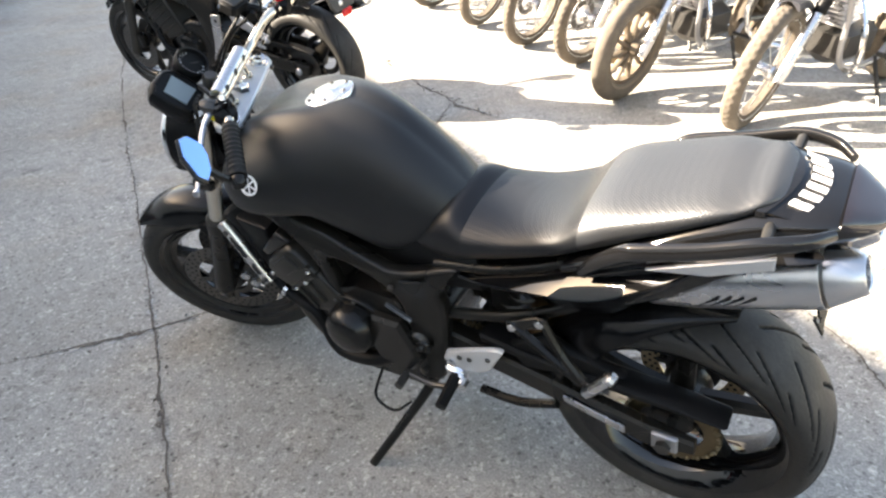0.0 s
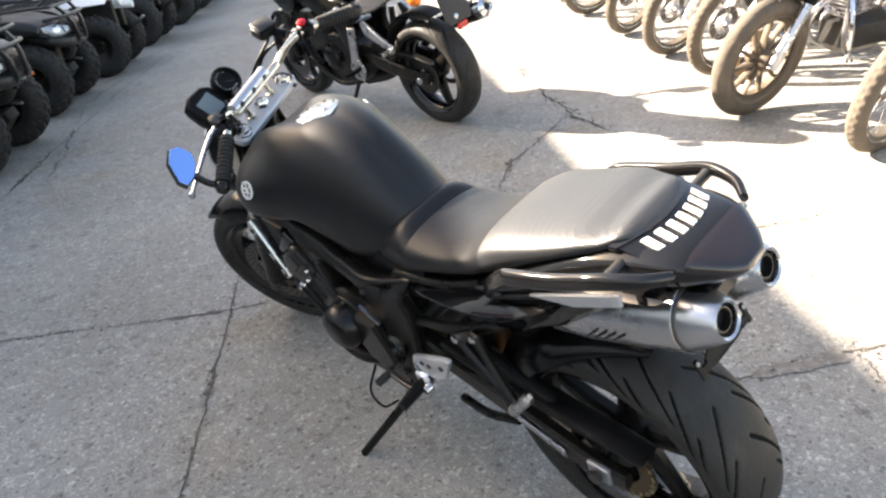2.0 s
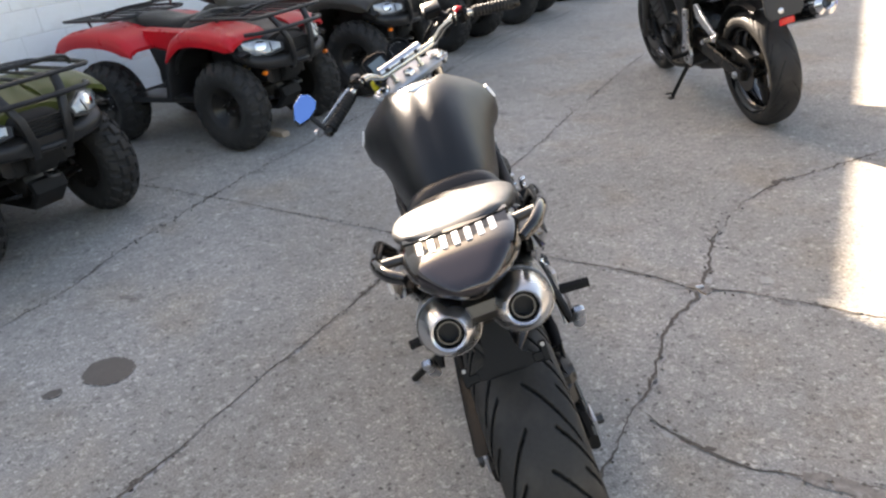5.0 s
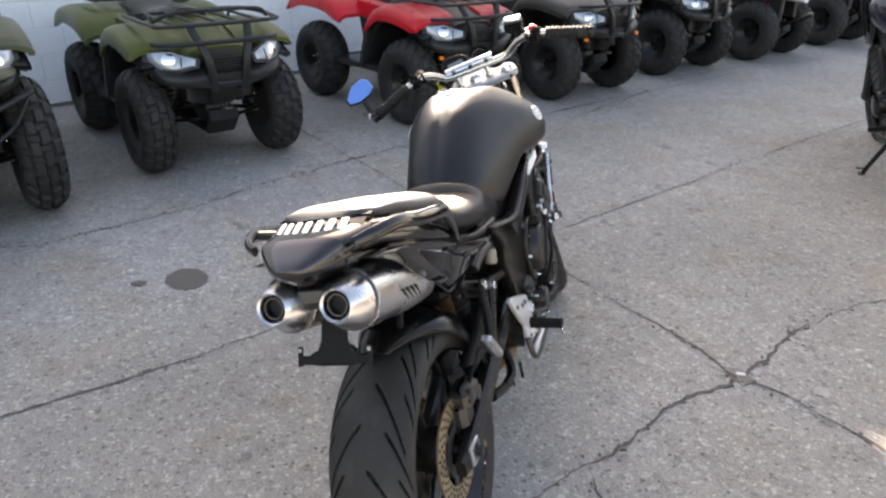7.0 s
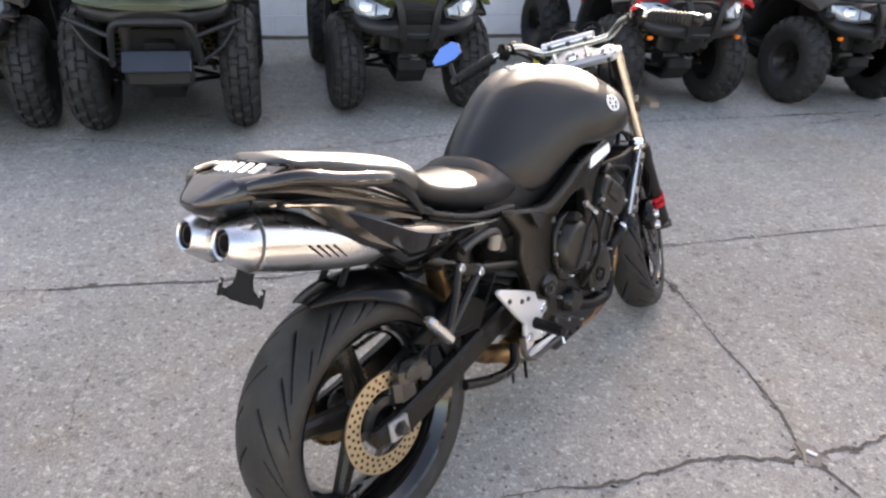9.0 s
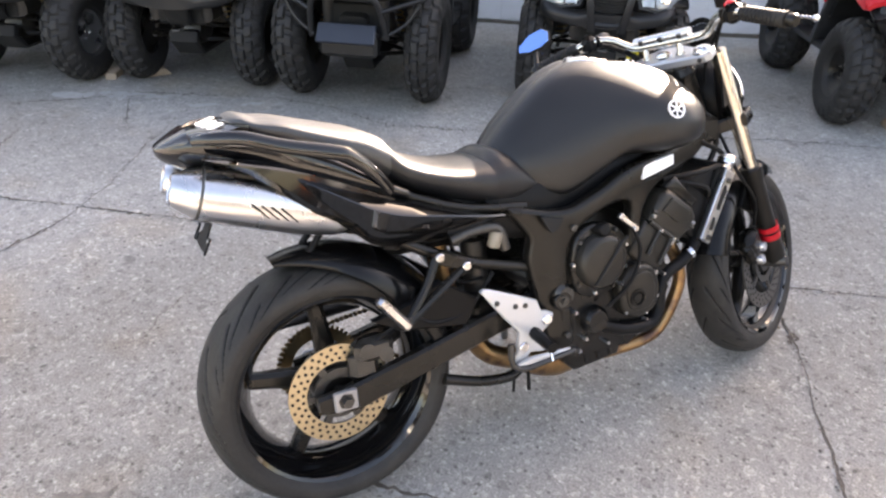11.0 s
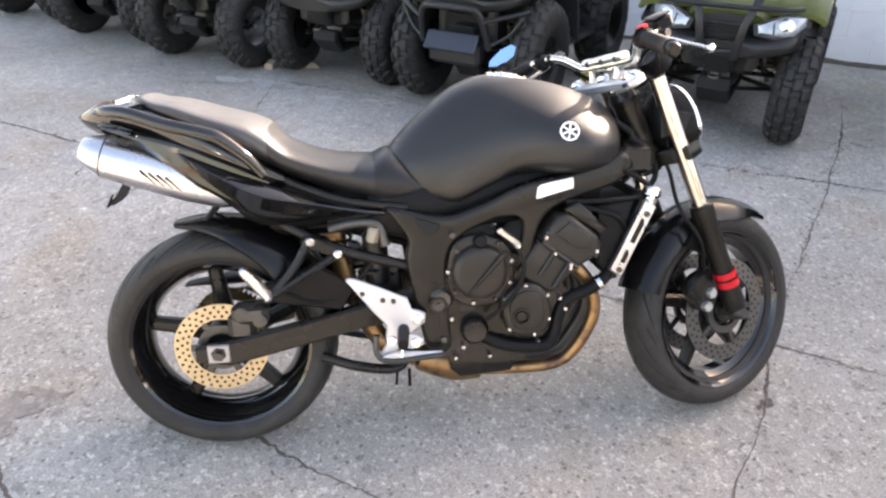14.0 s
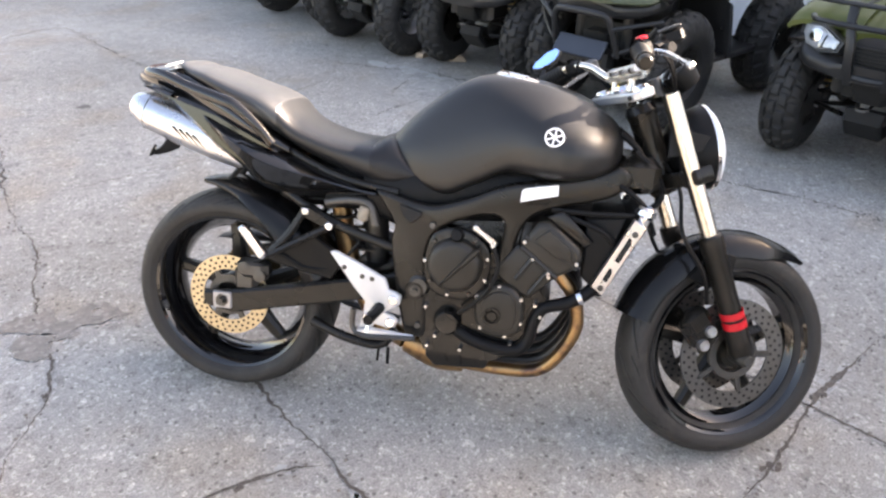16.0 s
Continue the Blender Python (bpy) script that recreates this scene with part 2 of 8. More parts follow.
M_CONCRETE = concrete()
M_BLOCK = material("white_painted_block", (0.86, 0.865, 0.87), 0.7, vary=0.08, scale=3, fine=60, bump=0.5, wear=(0.8, 0.8, 0.79))
M_MORTAR = material("white_painted_mortar", (0.74, 0.74, 0.73), 0.8, vary=0.1, bump=0.4)


# ---- geometry helpers: a shape is (vertices, faces) ----
def join(*shapes):
    vs, fs = [], []
    for v, f in shapes:
        o = len(vs)
        vs += list(v)
        fs += [tuple(i + o for i in q) for q in f]
    return vs, fs


def moved(shape, m):
    return [m @ Vector(v) for v in shape[0]], shape[1]


def loft(rings, closed=True, caps=True):
    n = len(rings[0])
    vs = [p for r in rings for p in r]
    fs = []
    for i in range(len(rings) - 1):
        for j in range(n if closed else n - 1):
            k = (j + 1) % n
            fs.append((i * n + j, i * n + k, (i + 1) * n + k, (i + 1) * n + j))
    if caps and closed:
        fs.append(tuple(reversed(range(n))))
        fs.append(tuple(range((len(rings) - 1) * n, len(rings) * n)))
    return vs, fs


def curve(pts, k=5):
    """Catmull-Rom through pts."""
    p = [Vector(q) for q in pts]
    p = [2 * p[0] - p[1]] + p + [2 * p[-1] - p[-2]]
    out = []
    for i in range(1, len(p) - 2):
        for j in range(k):
            t = j / k
            a, b, c, d = p[i - 1], p[i], p[i + 1], p[i + 2]
            out.append(0.5 * ((2 * b) + (c - a) * t + (2 * a - 5 * b + 4 * c - d) * t * t + (3 * b - a - 3 * c + d) * t ** 3))
    return out + [p[-2]]


def interp(x, table):
    xs = [q[0] for q in table]
    return [float(np.interp(x, xs, [q[i] for q in table])) for i in range(1, len(table[0]))]


def tube(pts, r, n=8, k=0, flat=1.0, closed=False):
    """A round (or flattened) bar along pts; r one radius or one for each point."""
    rad = list(r) if isinstance(r, (list, tuple)) else [r] * len(pts)
    if k:
        rad = [q[0] for q in curve([(a, 0, 0) for a in rad], k)]
        pts = curve(pts, k)
    pts = [Vector(p) for p in pts]
    up, rings = None, []
    m = len(pts)
    for i, p in enumerate(pts):
        if closed:
            d = (pts[(i + 1) % m] - pts[i - 1]).normalized()
        else:
            d = (pts[min(i + 1, m - 1)] - pts[max(i - 1, 0)]).normalized()
        if up is None:
            up = Vector((0, 0, 1)) if abs(d.z) < 0.9 else Vector((1, 0, 0))
        up = (up - d * up.dot(d)).normalized()
        side = d.cross(up)
        rings.append([p + rad[i] * (side * math.cos(a) + up * math.sin(a) * flat) for a in [2 * math.pi * j / n for j in range(n)]])
    if closed:
        rings.append(rings[0])
    return loft(rings, caps=not closed)


def lathe(profile, n=24, at=(0, 0, 0), axis=(0, 1, 0), closed=False):
    """Turn (radius, height) round axis, starting at at."""
    ax = Vector(axis).normalized()
    u = ax.orthogonal().normalized()
    w = ax.cross(u)
    at = Vector(at)
    rings = [[at + ax * h + r * (u * math.cos(2 * math.pi * j / n) + w * math.sin(2 * math.pi * j / n)) for j in range(n)] for r, h in profile]
    if closed:
        rings.append(rings[0])
    return loft(rings, caps=not closed)


def box(c, s, b=0.004, m=None):
    """A box with chamfered edges."""
    x, y, z = s[0] / 2, s[1] / 2, s[2] / 2
    b = min(b, x * 0.9, y * 0.9, z * 0.9)
    rings = []
    for zz, i in ((-z, b), (-z + b, 0), (z - b, 0), (z, b)):
        X, Y = x - i, y - i
        q = b
        rings.append([(X - q, -Y, zz), (X, -Y + q, zz), (X, Y - q, zz), (X - q, Y, zz), (-X + q, Y, zz), (-X, Y - q, zz), (-X, -Y + q, zz), (-X + q, -Y, zz)])
    sh = loft(rings)
    if m is not None:
        sh = moved(sh, m)
    return [Vector(v) + Vector(c) for v in sh[0]], sh[1]


def prism(outline, y0, y1, b=0.004, k=0, soft=False):
    """A plate: an outline in x and z, from y0 to y1, with chamfered or (soft) rounded rims. A point may carry a shift in y as third number."""
    pts = [(p[0], p[1], p[2] if len(p) > 2 else 0.0) for p in outline]
    if k:
        c = curve([pts[-1]] + pts + [pts[0], pts[1]], k)
        pts = [tuple(q) for q in c[k:k + k * len(pts)]]
    n = len(pts)
    area = sum(pts[i][0] * pts[(i + 1) % n][1] - pts[(i + 1) % n][0] * pts[i][1] for i in range(n))
    if area < 0:
        pts = pts[::-1]

    def inset(d):
        out = []
        for i in range(n):
            a, p, q = Vector(pts[i - 1][:2]), Vector(pts[i][:2]), Vector(pts[(i + 1) % n][:2])
            e, g = (p - a), (q - p)
            e = e.normalized() if e.length > 1e-9 else Vector((1, 0))
            g = g.normalized() if g.length > 1e-9 else e
            nrm = Vector((-(e.y + g.y), e.x + g.x))
            nrm = nrm.normalized() if nrm.length > 1e-6 else Vector((-e.y, e.x))
            out.append(p + nrm * d)
        return out

    lo, hi = min(y0, y1), max(y0, y1)
    b = min(b, (hi - lo) * 0.45)
    rings = []
    rim = [(b * (1 - math.cos(radians(a))), b * (1 - math.sin(radians(a)))) for a in ((0, 22, 45, 67, 90) if soft else (0, 90))]
    for y, d in [(hi - e, d) for e, d in rim] + [(lo + e, d) for e, d in reversed(rim)]:
        rings.append([(v.x, y + p[2], v.y) for v, p in zip(inset(d), pts)])
    return loft(rings)


def ring_plate(r0, r1, y0, y1, n=48):
    """A flat ring round the y axis."""
    return lathe([(r0, y0), (r1, y0), (r1, y1), (r0, y1)], n, closed=True)


def superloft(stations, n=28):
    """Body along x: stations of (x, z_top, z_bottom, half_width, z_widest, upper power, lower power)."""
    rings = []
    for x, zt, zb, hw, zw, pu, pl in stations:
        ring = []
        for j in range(n):
            a = 2 * math.pi * j / n
            c, s = math.cos(a), math.sin(a)
            p = pu if s >= 0 else pl
            yy = hw * math.copysign(abs(c) ** (2 / p), c)
            zz = zw + (zt - zw if s >= 0 else zw - zb) * math.copysign(abs(s) ** (2 / p), s)
            ring.append((x, yy, zz))
        rings.append(ring)
    return loft(rings)


def smooth_stations(rows, k=4):
    """Glide between rows of numbers."""
    out = []
    cols = list(zip(*rows))
    for i in range(len(rows) - 1):
        for j in range(k):
            t = j / k
            row = []
            for c in cols:
                a, b, d, e = c[max(i - 1, 0)], c[i], c[i + 1], c[min(i + 2, len(rows) - 1)]
                row.append(0.5 * (2 * b + (d - a) * t + (2 * a - 5 * b + 4 * d - e) * t * t + (3 * b - a - 3 * d + e) * t ** 3))
            out.append(row)
    return out + [list(rows[-1])]


def mesh_of(name, shape, mat, sharp=38):
    me = bpy.data.meshes.new(name)
    me.from_pydata([tuple(v) for v in shape[0]], [], [q for q in shape[1] if len(set(q)) > 2])
    bm = bmesh.new()
    bm.from_mesh(me)
    bmesh.ops.recalc_face_normals(bm, faces=bm.faces)
    bm.to_mesh(me)
    bm.free()
    for p in me.polygons:
        p.use_smooth = True
    me.set_sharp_from_angle(angle=radians(sharp))
    me.materials.append(mat)
    return me


def part(name, shape, mat, parent=None, label="", sharp=38):
    """One mesh object, under a thing or under a part."""
    ob = new(name, mesh_of(name, shape, mat, sharp) if isinstance(shape, tuple) else shape)
    if parent is not None:
        ob.parent = parent
    if label:
        tagged(ob, label)
    return ob


def thing(name, m, label, category, group="", kind=""):
    ob = new(name)
    ob.empty_display_size = 0.2
    ob.matrix_world = m
    return tagged(ob, label, category, group, kind)


def bolt(at, axis=(0, -1, 0), r=0.008, h=0.006):
    return lathe([(0.0005, h), (r * 0.8, h), (r, h * 0.7), (r, -0.004)], 8, at, axis)


# ---- the setting ----
ROW = Vector((-0.425, 0.905, 0.0)).normalized()      # along the building
OUT = Vector((0.905, 0.425, 0.0)).normalized()       # from the building into the yard
WALL_AT = -4.25                                      # the building's face, along OUT


def yard(s, q, z=0.0):
    """A place s metres along the building and q metres from the origin's line, away from it."""
    return ROW * s + OUT * q + Vector((0, 0, z))


gs = 900.0
part("ground", ([(-gs, -gs, 0), (gs, -gs, 0), (gs, gs, 0), (-gs, gs, 0)], [(0, 1, 2, 3)]), M_CONCRETE)
tagged(bpy.data.objects["ground"], "weathered grey concrete yard with exposed grit and dark spots", "ground", kind="structure")


FRAGMENTS = []                                        # crumbs that lie along the cracks
FLAKES = []                                           # spalled spots along their edges


def crack(pts, width=0.012, jag=0.012, seed=0, name="pavement_crack", label="jagged dirt-filled crack in the concrete", lift=0.003):
    rnd = random.Random(seed)
    c = curve([(*p, 0) for p in pts], 8)
    dense = []
    for i in range(len(c) - 1):
        n = max(1, int((c[i + 1] - c[i]).length / 0.011))
        dense += [c[i].lerp(c[i + 1], j / n) for j in range(n)]
    dense.append(c[-1])
    m = len(dense)
    lf, rt = [], []
    wob, el, er = 0.0, 0.0, 0.0
    for i, p in enumerate(dense):
        d = (dense[min(i + 1, m - 1)] - dense[max(i - 1, 0)]).normalized()
        nrm = Vector((-d.y, d.x, 0))
        wob = wob * 0.93 + rnd.uniform(-1, 1) * jag * 0.42
        el = el * 0.6 + rnd.uniform(-1, 1) * 0.4
        er = er * 0.6 + rnd.uniform(-1, 1) * 0.4
        swell = 0.25 + 1.5 * max(0.0, 0.5 + noise.noise(p * 3.1 + Vector((seed, 0, 0)))) ** 1.6
        w = 0.2 * width * swell * min(1, (i + 1) / 8, (m - i) / 8)
        lf.append(p + nrm * (wob + w * (1 + 1.2 * el)) + Vector((0, 0, lift)))
        rt.append(p + nrm * (wob - w * (1 + 1.2 * er)) + Vector((0, 0, lift)))
        if rnd.random() < 0.28 * width / 0.012 and p.length < 5:
            FRAGMENTS.append((p + nrm * (wob + rnd.gauss(0, 0.7) * (width + 0.008)), rnd.uniform(0.0015, 0.0015 + 0.3 * width)))
        if rnd.random() < 0.3 and p.length < 6:
            FLAKES.append((p + nrm * (wob + rnd.choice((-1, 1)) * (w + rnd.uniform(0.0, 0.6) * width)), d, rnd.uniform(0.2, 0.6) * width * swell))
    vs = lf + rt
    fs = [(i, i + 1, m + i + 1, m + i) for i in range(m - 1)]
    ob = part(name, (vs, fs), M_CRACK)
    return tagged(ob, label, "crack", kind="structure")


CRACKS = [
    ([(-3.92, 0.85), (-3.2, 1.2), (-2.46, 1.49), (-1.75, 1.76), (-1.08, 1.99), (-0.65, 2.21), (-0.33, 2.31), (-0.02, 2.42), (0.17, 2.46), (0.3, 2.56), (0.64, 2.68), (1.6, 3.1)], 0.019, 0.006),
    ([(0.1, -0.6), (-0.18, 0.12), (-0.31, 0.48), (-0.5, 0.92), (-0.69, 1.35), (-0.85, 1.72), (-1.09, 2.26), (-1.55, 3.24), (-1.84, 3.85), (-2.45, 5.2), (-2.87, 6.23), (-4.2, 9.5)], 0.017, 0.006),
    ([(-0.45, -2.1), (-0.84, -1.82), (-1.02, -1.71), (-1.17, -1.5), (-1.32, -1.25), (-1.46, -0.97), (-1.54, -0.66), (-1.55, -0.43), (-1.53, -0.12), (-1.82, 0.5), (-2.1, 0.86), (-2.46, 1.45), (-2.8, 2.1), (-3.5, 3.6), (-4.3, 5.4), (-5.1, 7.4)], 0.022, 0.012),
    ([(-0.66, 5.91), (-0.21, 4.94), (0.06, 4.44), (0.32, 4.06)], 0.028, 0.02),
    ([(0.06, 4.44), (-0.09, 3.88), (-0.16, 3.37), (-0.04, 2.9), (0.09, 2.65), (0.17, 2.46), (0.26, 2.17), (0.4, 1.88), (0.51, 1.64), (0.59, 1.42), (0.66, 1.25)], 0.02, 0.015),
    ([(0.46, 1.77), (0.64, 1.77), (0.79, 1.81), (0.91, 1.87), (1.1, 1.98), (1.7, 2.25)], 0.019, 0.01),
    ([(1.75, -1.4), (1.62, -0.81), (1.48, -0.09), (1.35, 0.26), (1.27, 0.75), (1.2, 1.13), (1.27, 1.59), (1.2, 2.1)], 0.018, 0.016),
    ([(1.5, -0.28), (1.19, -0.31), (0.72, -0.45), (0.1, -0.6), (-0.5, -0.95), (-1.3, -1.4)], 0.012, 0.012),
    ([(2.02, -3.5), (1.59, -3.8), (1.3, -3.2), (0.98, -2.53), (0.5, -1.5), (0.1, -0.6)], 0.017, 0.009),
    ([(-0.03, 0.25), (0.27, 0.32), (0.57, 0.43), (0.82, 0.61)], 0.007, 0.014),
    ([(0.58, -0.8), (0.22, -1.34), (-0.3, -1.7)], 0.013, 0.018),
    ([(-2.2, 4.9), (-1.7, 5.05), (-1.15, 5.35)], 0.006, 0.01),
    ([(-1.04, -1.74), (-0.9, -1.63), (-0.66, -1.32), (-0.57, -1.2)], 0.01, 0.012),
    ([(0.6, -2.1), (0.23, -1.89), (0.035, -1.78), (-0.17, -1.68)], 0.008, 0.01),
    ([(-0.14, -3.07), (-0.27, -2.8), (-0.61, -2.26), (-0.83, -2.07), (-1.02, -1.71)], 0.006, 0.008),
    ([(-3.2, 3.4), (-3.57, 3.95), (-3.96, 4.48), (-4.38, 5.1), (-4.7, 6.0), (-4.95, 6.9), (-5.28, 7.3)], 0.022, 0.016),
    ([(-2.04, 4.16), (-1.88, 4.43), (-1.74, 4.65), (-1.6, 4.9)], 0.007, 0.008),
    ([(-3.17, 5.45), (-3.08, 5.85)], 0.008, 0.006),
]
for ci, (pts, w, j) in enumerate(CRACKS):
    crack(pts, w, j, ci)


def stain(at, rx, ry, turn, seed, label, mat, rough=0.25, islands=0.0, cell=0.007, name="oil_stain"):
    """A flat stain with an uneven edge and, where wanted, bare islands."""
    o = Vector((seed * 3.7, seed * 1.3, 0.5))
    R = Matrix.Rotation(radians(turn), 3, "Z")
    nx, ny = int(1.5 * rx / cell), int(1.5 * ry / cell)
    vs, fs, key = [], [], {}

    def corner(i, j):
        if (i, j) not in key:
            p = R @ Vector((i * cell, j * cell, 0)) + Vector((at[0], at[1], 0.0035))
            p += Vector((noise.noise(p * 60 + o), noise.noise(p * 60 - o), 0)) * cell * 0.5
            key[(i, j)] = len(vs)
            vs.append(p)
        return key[(i, j)]

    for i in range(-nx, nx):
        for j in range(-ny, ny):
            x, y = (i + 0.5) * cell, (j + 0.5) * cell
            q = Vector((x, y, 0))
            r = math.hypot(x / rx, y / ry)
            f = 1 - r + rough * (noise.noise(q * 9 + o) + 0.6 * noise.noise(q * 26 + o))
            if islands and noise.noise(q * 15 - o) > 1 - islands:
                continue
            if f > 0:
                fs.append((corner(i, j), corner(i + 1, j), corner(i + 1, j + 1), corner(i, j + 1)))
    tagged(part(name, (vs, fs), mat), label, "stain", kind="structure")


stain((-1.0, 0.575), 0.105, 0.085, 20, 1, "round dark oil stain soaked into concrete", M_SOIL, 0.12)
stain((-1.005, 0.385), 0.034, 0.024, 60, 2, "small dark oil spot on concrete", M_SOIL, 0.4)
stain((1.19, 0.84), 0.2, 0.085, -12, 5, "damp dark patch where cracks meet in concrete", M_DAMP, 0.55, 0.72)
stain((1.27, 0.98), 0.06, 0.09, 30, 6, "damp dark patch where cracks meet in concrete", M_DAMP, 0.5, 0.7)
stain((1.27, -1.54), 0.05, 0.035, 10, 7, "small dark oil spot on concrete", M_SOIL, 0.4)
stain((1.04, 1.93), 0.15, 0.028, 28, 10, "damp dark patch along a crack in concrete", M_DAMP, 0.6, 0.7)
stain((0.16, 2.46), 0.05, 0.035, 20, 9, "brown dirt gathered where cracks cross", M_DAMP, 0.6)
for k, (x, y, rx, ry) in enumerate(((-0.95, -1.75, 0.16, 0.05), (-0.76, -1.99, 0.12, 0.05), (-1.07, -1.52, 0.13, 0.04), (-1.13, -1.2, 0.1, 0.04), (-1.3, -1.0, 0.08, 0.03), (0.3, 2.68, 0.035, 0.02), (0.52, 2.3, 0.03, 0.02))):
    stain((x, y), rx, ry, 118 + 9 * k, 20 + k, "pale chipped patch of bare mortar in the concrete", M_PALE, 0.7, 0.6, 0.006, "chipped_patch")

# pebbles and grit lying on the concrete
rnd = random.Random(4)
vs, fs = [], []
for i in range(900):
    p = yard(rnd.uniform(-4, 6), rnd.uniform(-3.2, 2.6))
    r = rnd.uniform(0.002, 0.006)
    o = len(vs)
    vs += [p + Vector(q) * r for q in ((1, 0, 0.3), (0, 1, 0.3), (-1, 0, 0.3), (0, -1, 0.3), (0.1, 0.1, 1.1), (0, 0, -0.2))]
    fs += [(o, o + 1, o + 4), (o + 1, o + 2, o + 4), (o + 2, o + 3, o + 4), (o + 3, o, o + 4)]
tagged(part("grit", (vs, fs), material("pale_grit", (0.3, 0.29, 0.27), 0.9, vary=0.4)), "loose pale grit scattered on the concrete", "grit", kind="stuff")

vs, fs = [], []
for p, r in FRAGMENTS:
    o = len(vs)
    a = rnd.uniform(0, 6.28)
    ex, ey = Vector((math.cos(a), math.sin(a), 0)) * rnd.uniform(0.7, 1.5), Vector((-math.sin(a), math.cos(a), 0))
    q = Vector((p.x, p.y, 0.002))
    vs += [q + (ex * u + ey * v + Vector((0, 0, w))) * r for u, v, w in ((1, 0.2, 0.2), (0.1, 1, 0.2), (-1, 0.1, 0.2), (0, -1, 0.2), (0.2, 0.2, 1.1))]
    fs += [(o, o + 1, o + 4), (o + 1, o + 2, o + 4), (o + 2, o + 3, o + 4), (o + 3, o, o + 4)]
tagged(part("crumbs", (vs, fs), M_CRUMB), "crumbled grey-brown concrete bits along the cracks", "grit", kind="stuff")
shapes = ([], []), ([], [])
for p, d, r in FLAKES:
    vs, fs = shapes[rnd.random() < 0.22]
    o, n = len(vs), rnd.randint(5, 7)
    for k in range(n):
        a = math.tau * k / n
        vs.append(p + (d * (1.6 * math.cos(a)) + Vector((-d.y, d.x, 0)) * math.sin(a)) * r * rnd.uniform(0.5, 1.2) + Vector((0, 0, 0.0022)))
    fs.append(tuple(range(o, o + n)))
tagged(part("flakes", shapes[0], M_PALE), "pale spalled spots along the crack edges", "grit", kind="stuff")
tagged(part("pits", shapes[1], M_CRACK), "dark dirt-filled pits along the crack edges", "grit", kind="stuff")
litter = part("litter", join(box((0.165, 2.475, 0.008), (0.03, 0.012, 0.008), 0.002, Matrix.Rotation(radians(62), 4, "Z"))), M_WHITEP)
tagged(litter, "small white scrap lying where cracks cross", "litter")
tw = part("twig", tube([(0.13, 2.44, 0.006), (0.17, 2.452, 0.01), (0.215, 2.445, 0.006)], 0.003, 5), M_WOOD)
tagged(tw, "short brown twig lying in a crack", "twig")

# the building: painted block wall, in two heights
S_STEP = 5.75
wall = new("wall_west")
tagged(wall, "white painted concrete block wall of a building", "wall", kind="structure")


def slab(s0, s1, q0, q1, z0, z1):
    c = [yard(s, q, z) for z in (z0, z1) for s, q in ((s0, q0), (s1, q0), (s1, q1), (s0, q1))]
    return c, [(0, 3, 2, 1), (4, 5, 6, 7), (0, 1, 5, 4), (1, 2, 6, 5), (2, 3, 7, 6), (3, 0, 4, 7)]


H_LOW, H_HIGH = 3.73, 3.9
part("mortar", slab(-16, S_STEP, WALL_AT - 0.25, WALL_AT - 0.012, 0, H_HIGH), M_MORTAR, wall)
part("mortar", slab(S_STEP, 40, WALL_AT - 0.25, WALL_AT - 0.012, 0, H_LOW), M_MORTAR, wall)
part("coping", slab(-16, S_STEP, WALL_AT - 0.3, WALL_AT + 0.06, H_HIGH, H_HIGH + 0.06), M_MORTAR, wall)
part("coping", slab(S_STEP + 0.002, 40, WALL_AT - 0.3, WALL_AT + 0.06, H_LOW, H_LOW + 0.06), M_MORTAR, wall)
part("roof", slab(-16, 40, WALL_AT - 9, WALL_AT - 0.31, H_LOW - 0.2, H_LOW), M_MORTAR, wall)
part("back_wall", slab(-16, 40, WALL_AT - 9.3, WALL_AT - 9.05, 0, H_LOW), M_MORTAR, wall)
block_mesh = mesh_of("block", box((0, 0, 0), (0.396, 0.03, 0.196), 0.004), M_BLOCK)
turn_wall = math.degrees(math.atan2(ROW.y, ROW.x))
far = []
for course in range(20):
    zz = 0.1 + 0.2 * course
    for i in range(-39, 96):
        ss = 0.4 * i + (0.2 if course % 2 else 0.0)
        top = H_HIGH if ss < S_STEP else H_LOW
        if ss < -15.7 or zz + 0.1 > top:
            continue
        p = yard(ss, WALL_AT - 0.0235, zz)
        mm = pose(p.x, p.y, p.z, 0, 0, turn_wall)
        if course < 7 and -5.6 < ss < 4.4:
            ob = new("block", block_mesh)
            ob.parent = wall
            ob.matrix_world = mm
        else:
            far.append(moved(box((0, 0, 0), (0.396, 0.03, 0.196), 0.004), mm))
tagged(part("blockwork", join(*far), M_BLOCK, wall), kind="stuff")


rnd = random.Random(12)
rings = []
for k in range(420):
    sc = -9 + 0.05 * k
    wd = 0.05 + 0.05 * noise.noise(Vector((sc * 1.3, 0, 2))) + rnd.uniform(0, 0.02)
    hh = 0.02 + 0.016 * noise.noise(Vector((sc * 2.1, 5, 0))) + rnd.uniform(0, 0.006)
    rings.append([yard(sc, WALL_AT - 0.006, 0.001), yard(sc, WALL_AT - 0.006, hh), yard(sc, WALL_AT + wd * 0.4, hh * 0.7), yard(sc, WALL_AT + max(wd, 0.02), 0.001)])
tagged(part("dirt_line", loft(rings), material("brown_yard_dirt", (0.085, 0.07, 0.05), 0.95, vary=0.5, scale=20, fine=120, bump=0.6, wear=(0.05, 0.055, 0.03))), "brown dirt gathered along the foot of the wall", "dirt", kind="stuff")


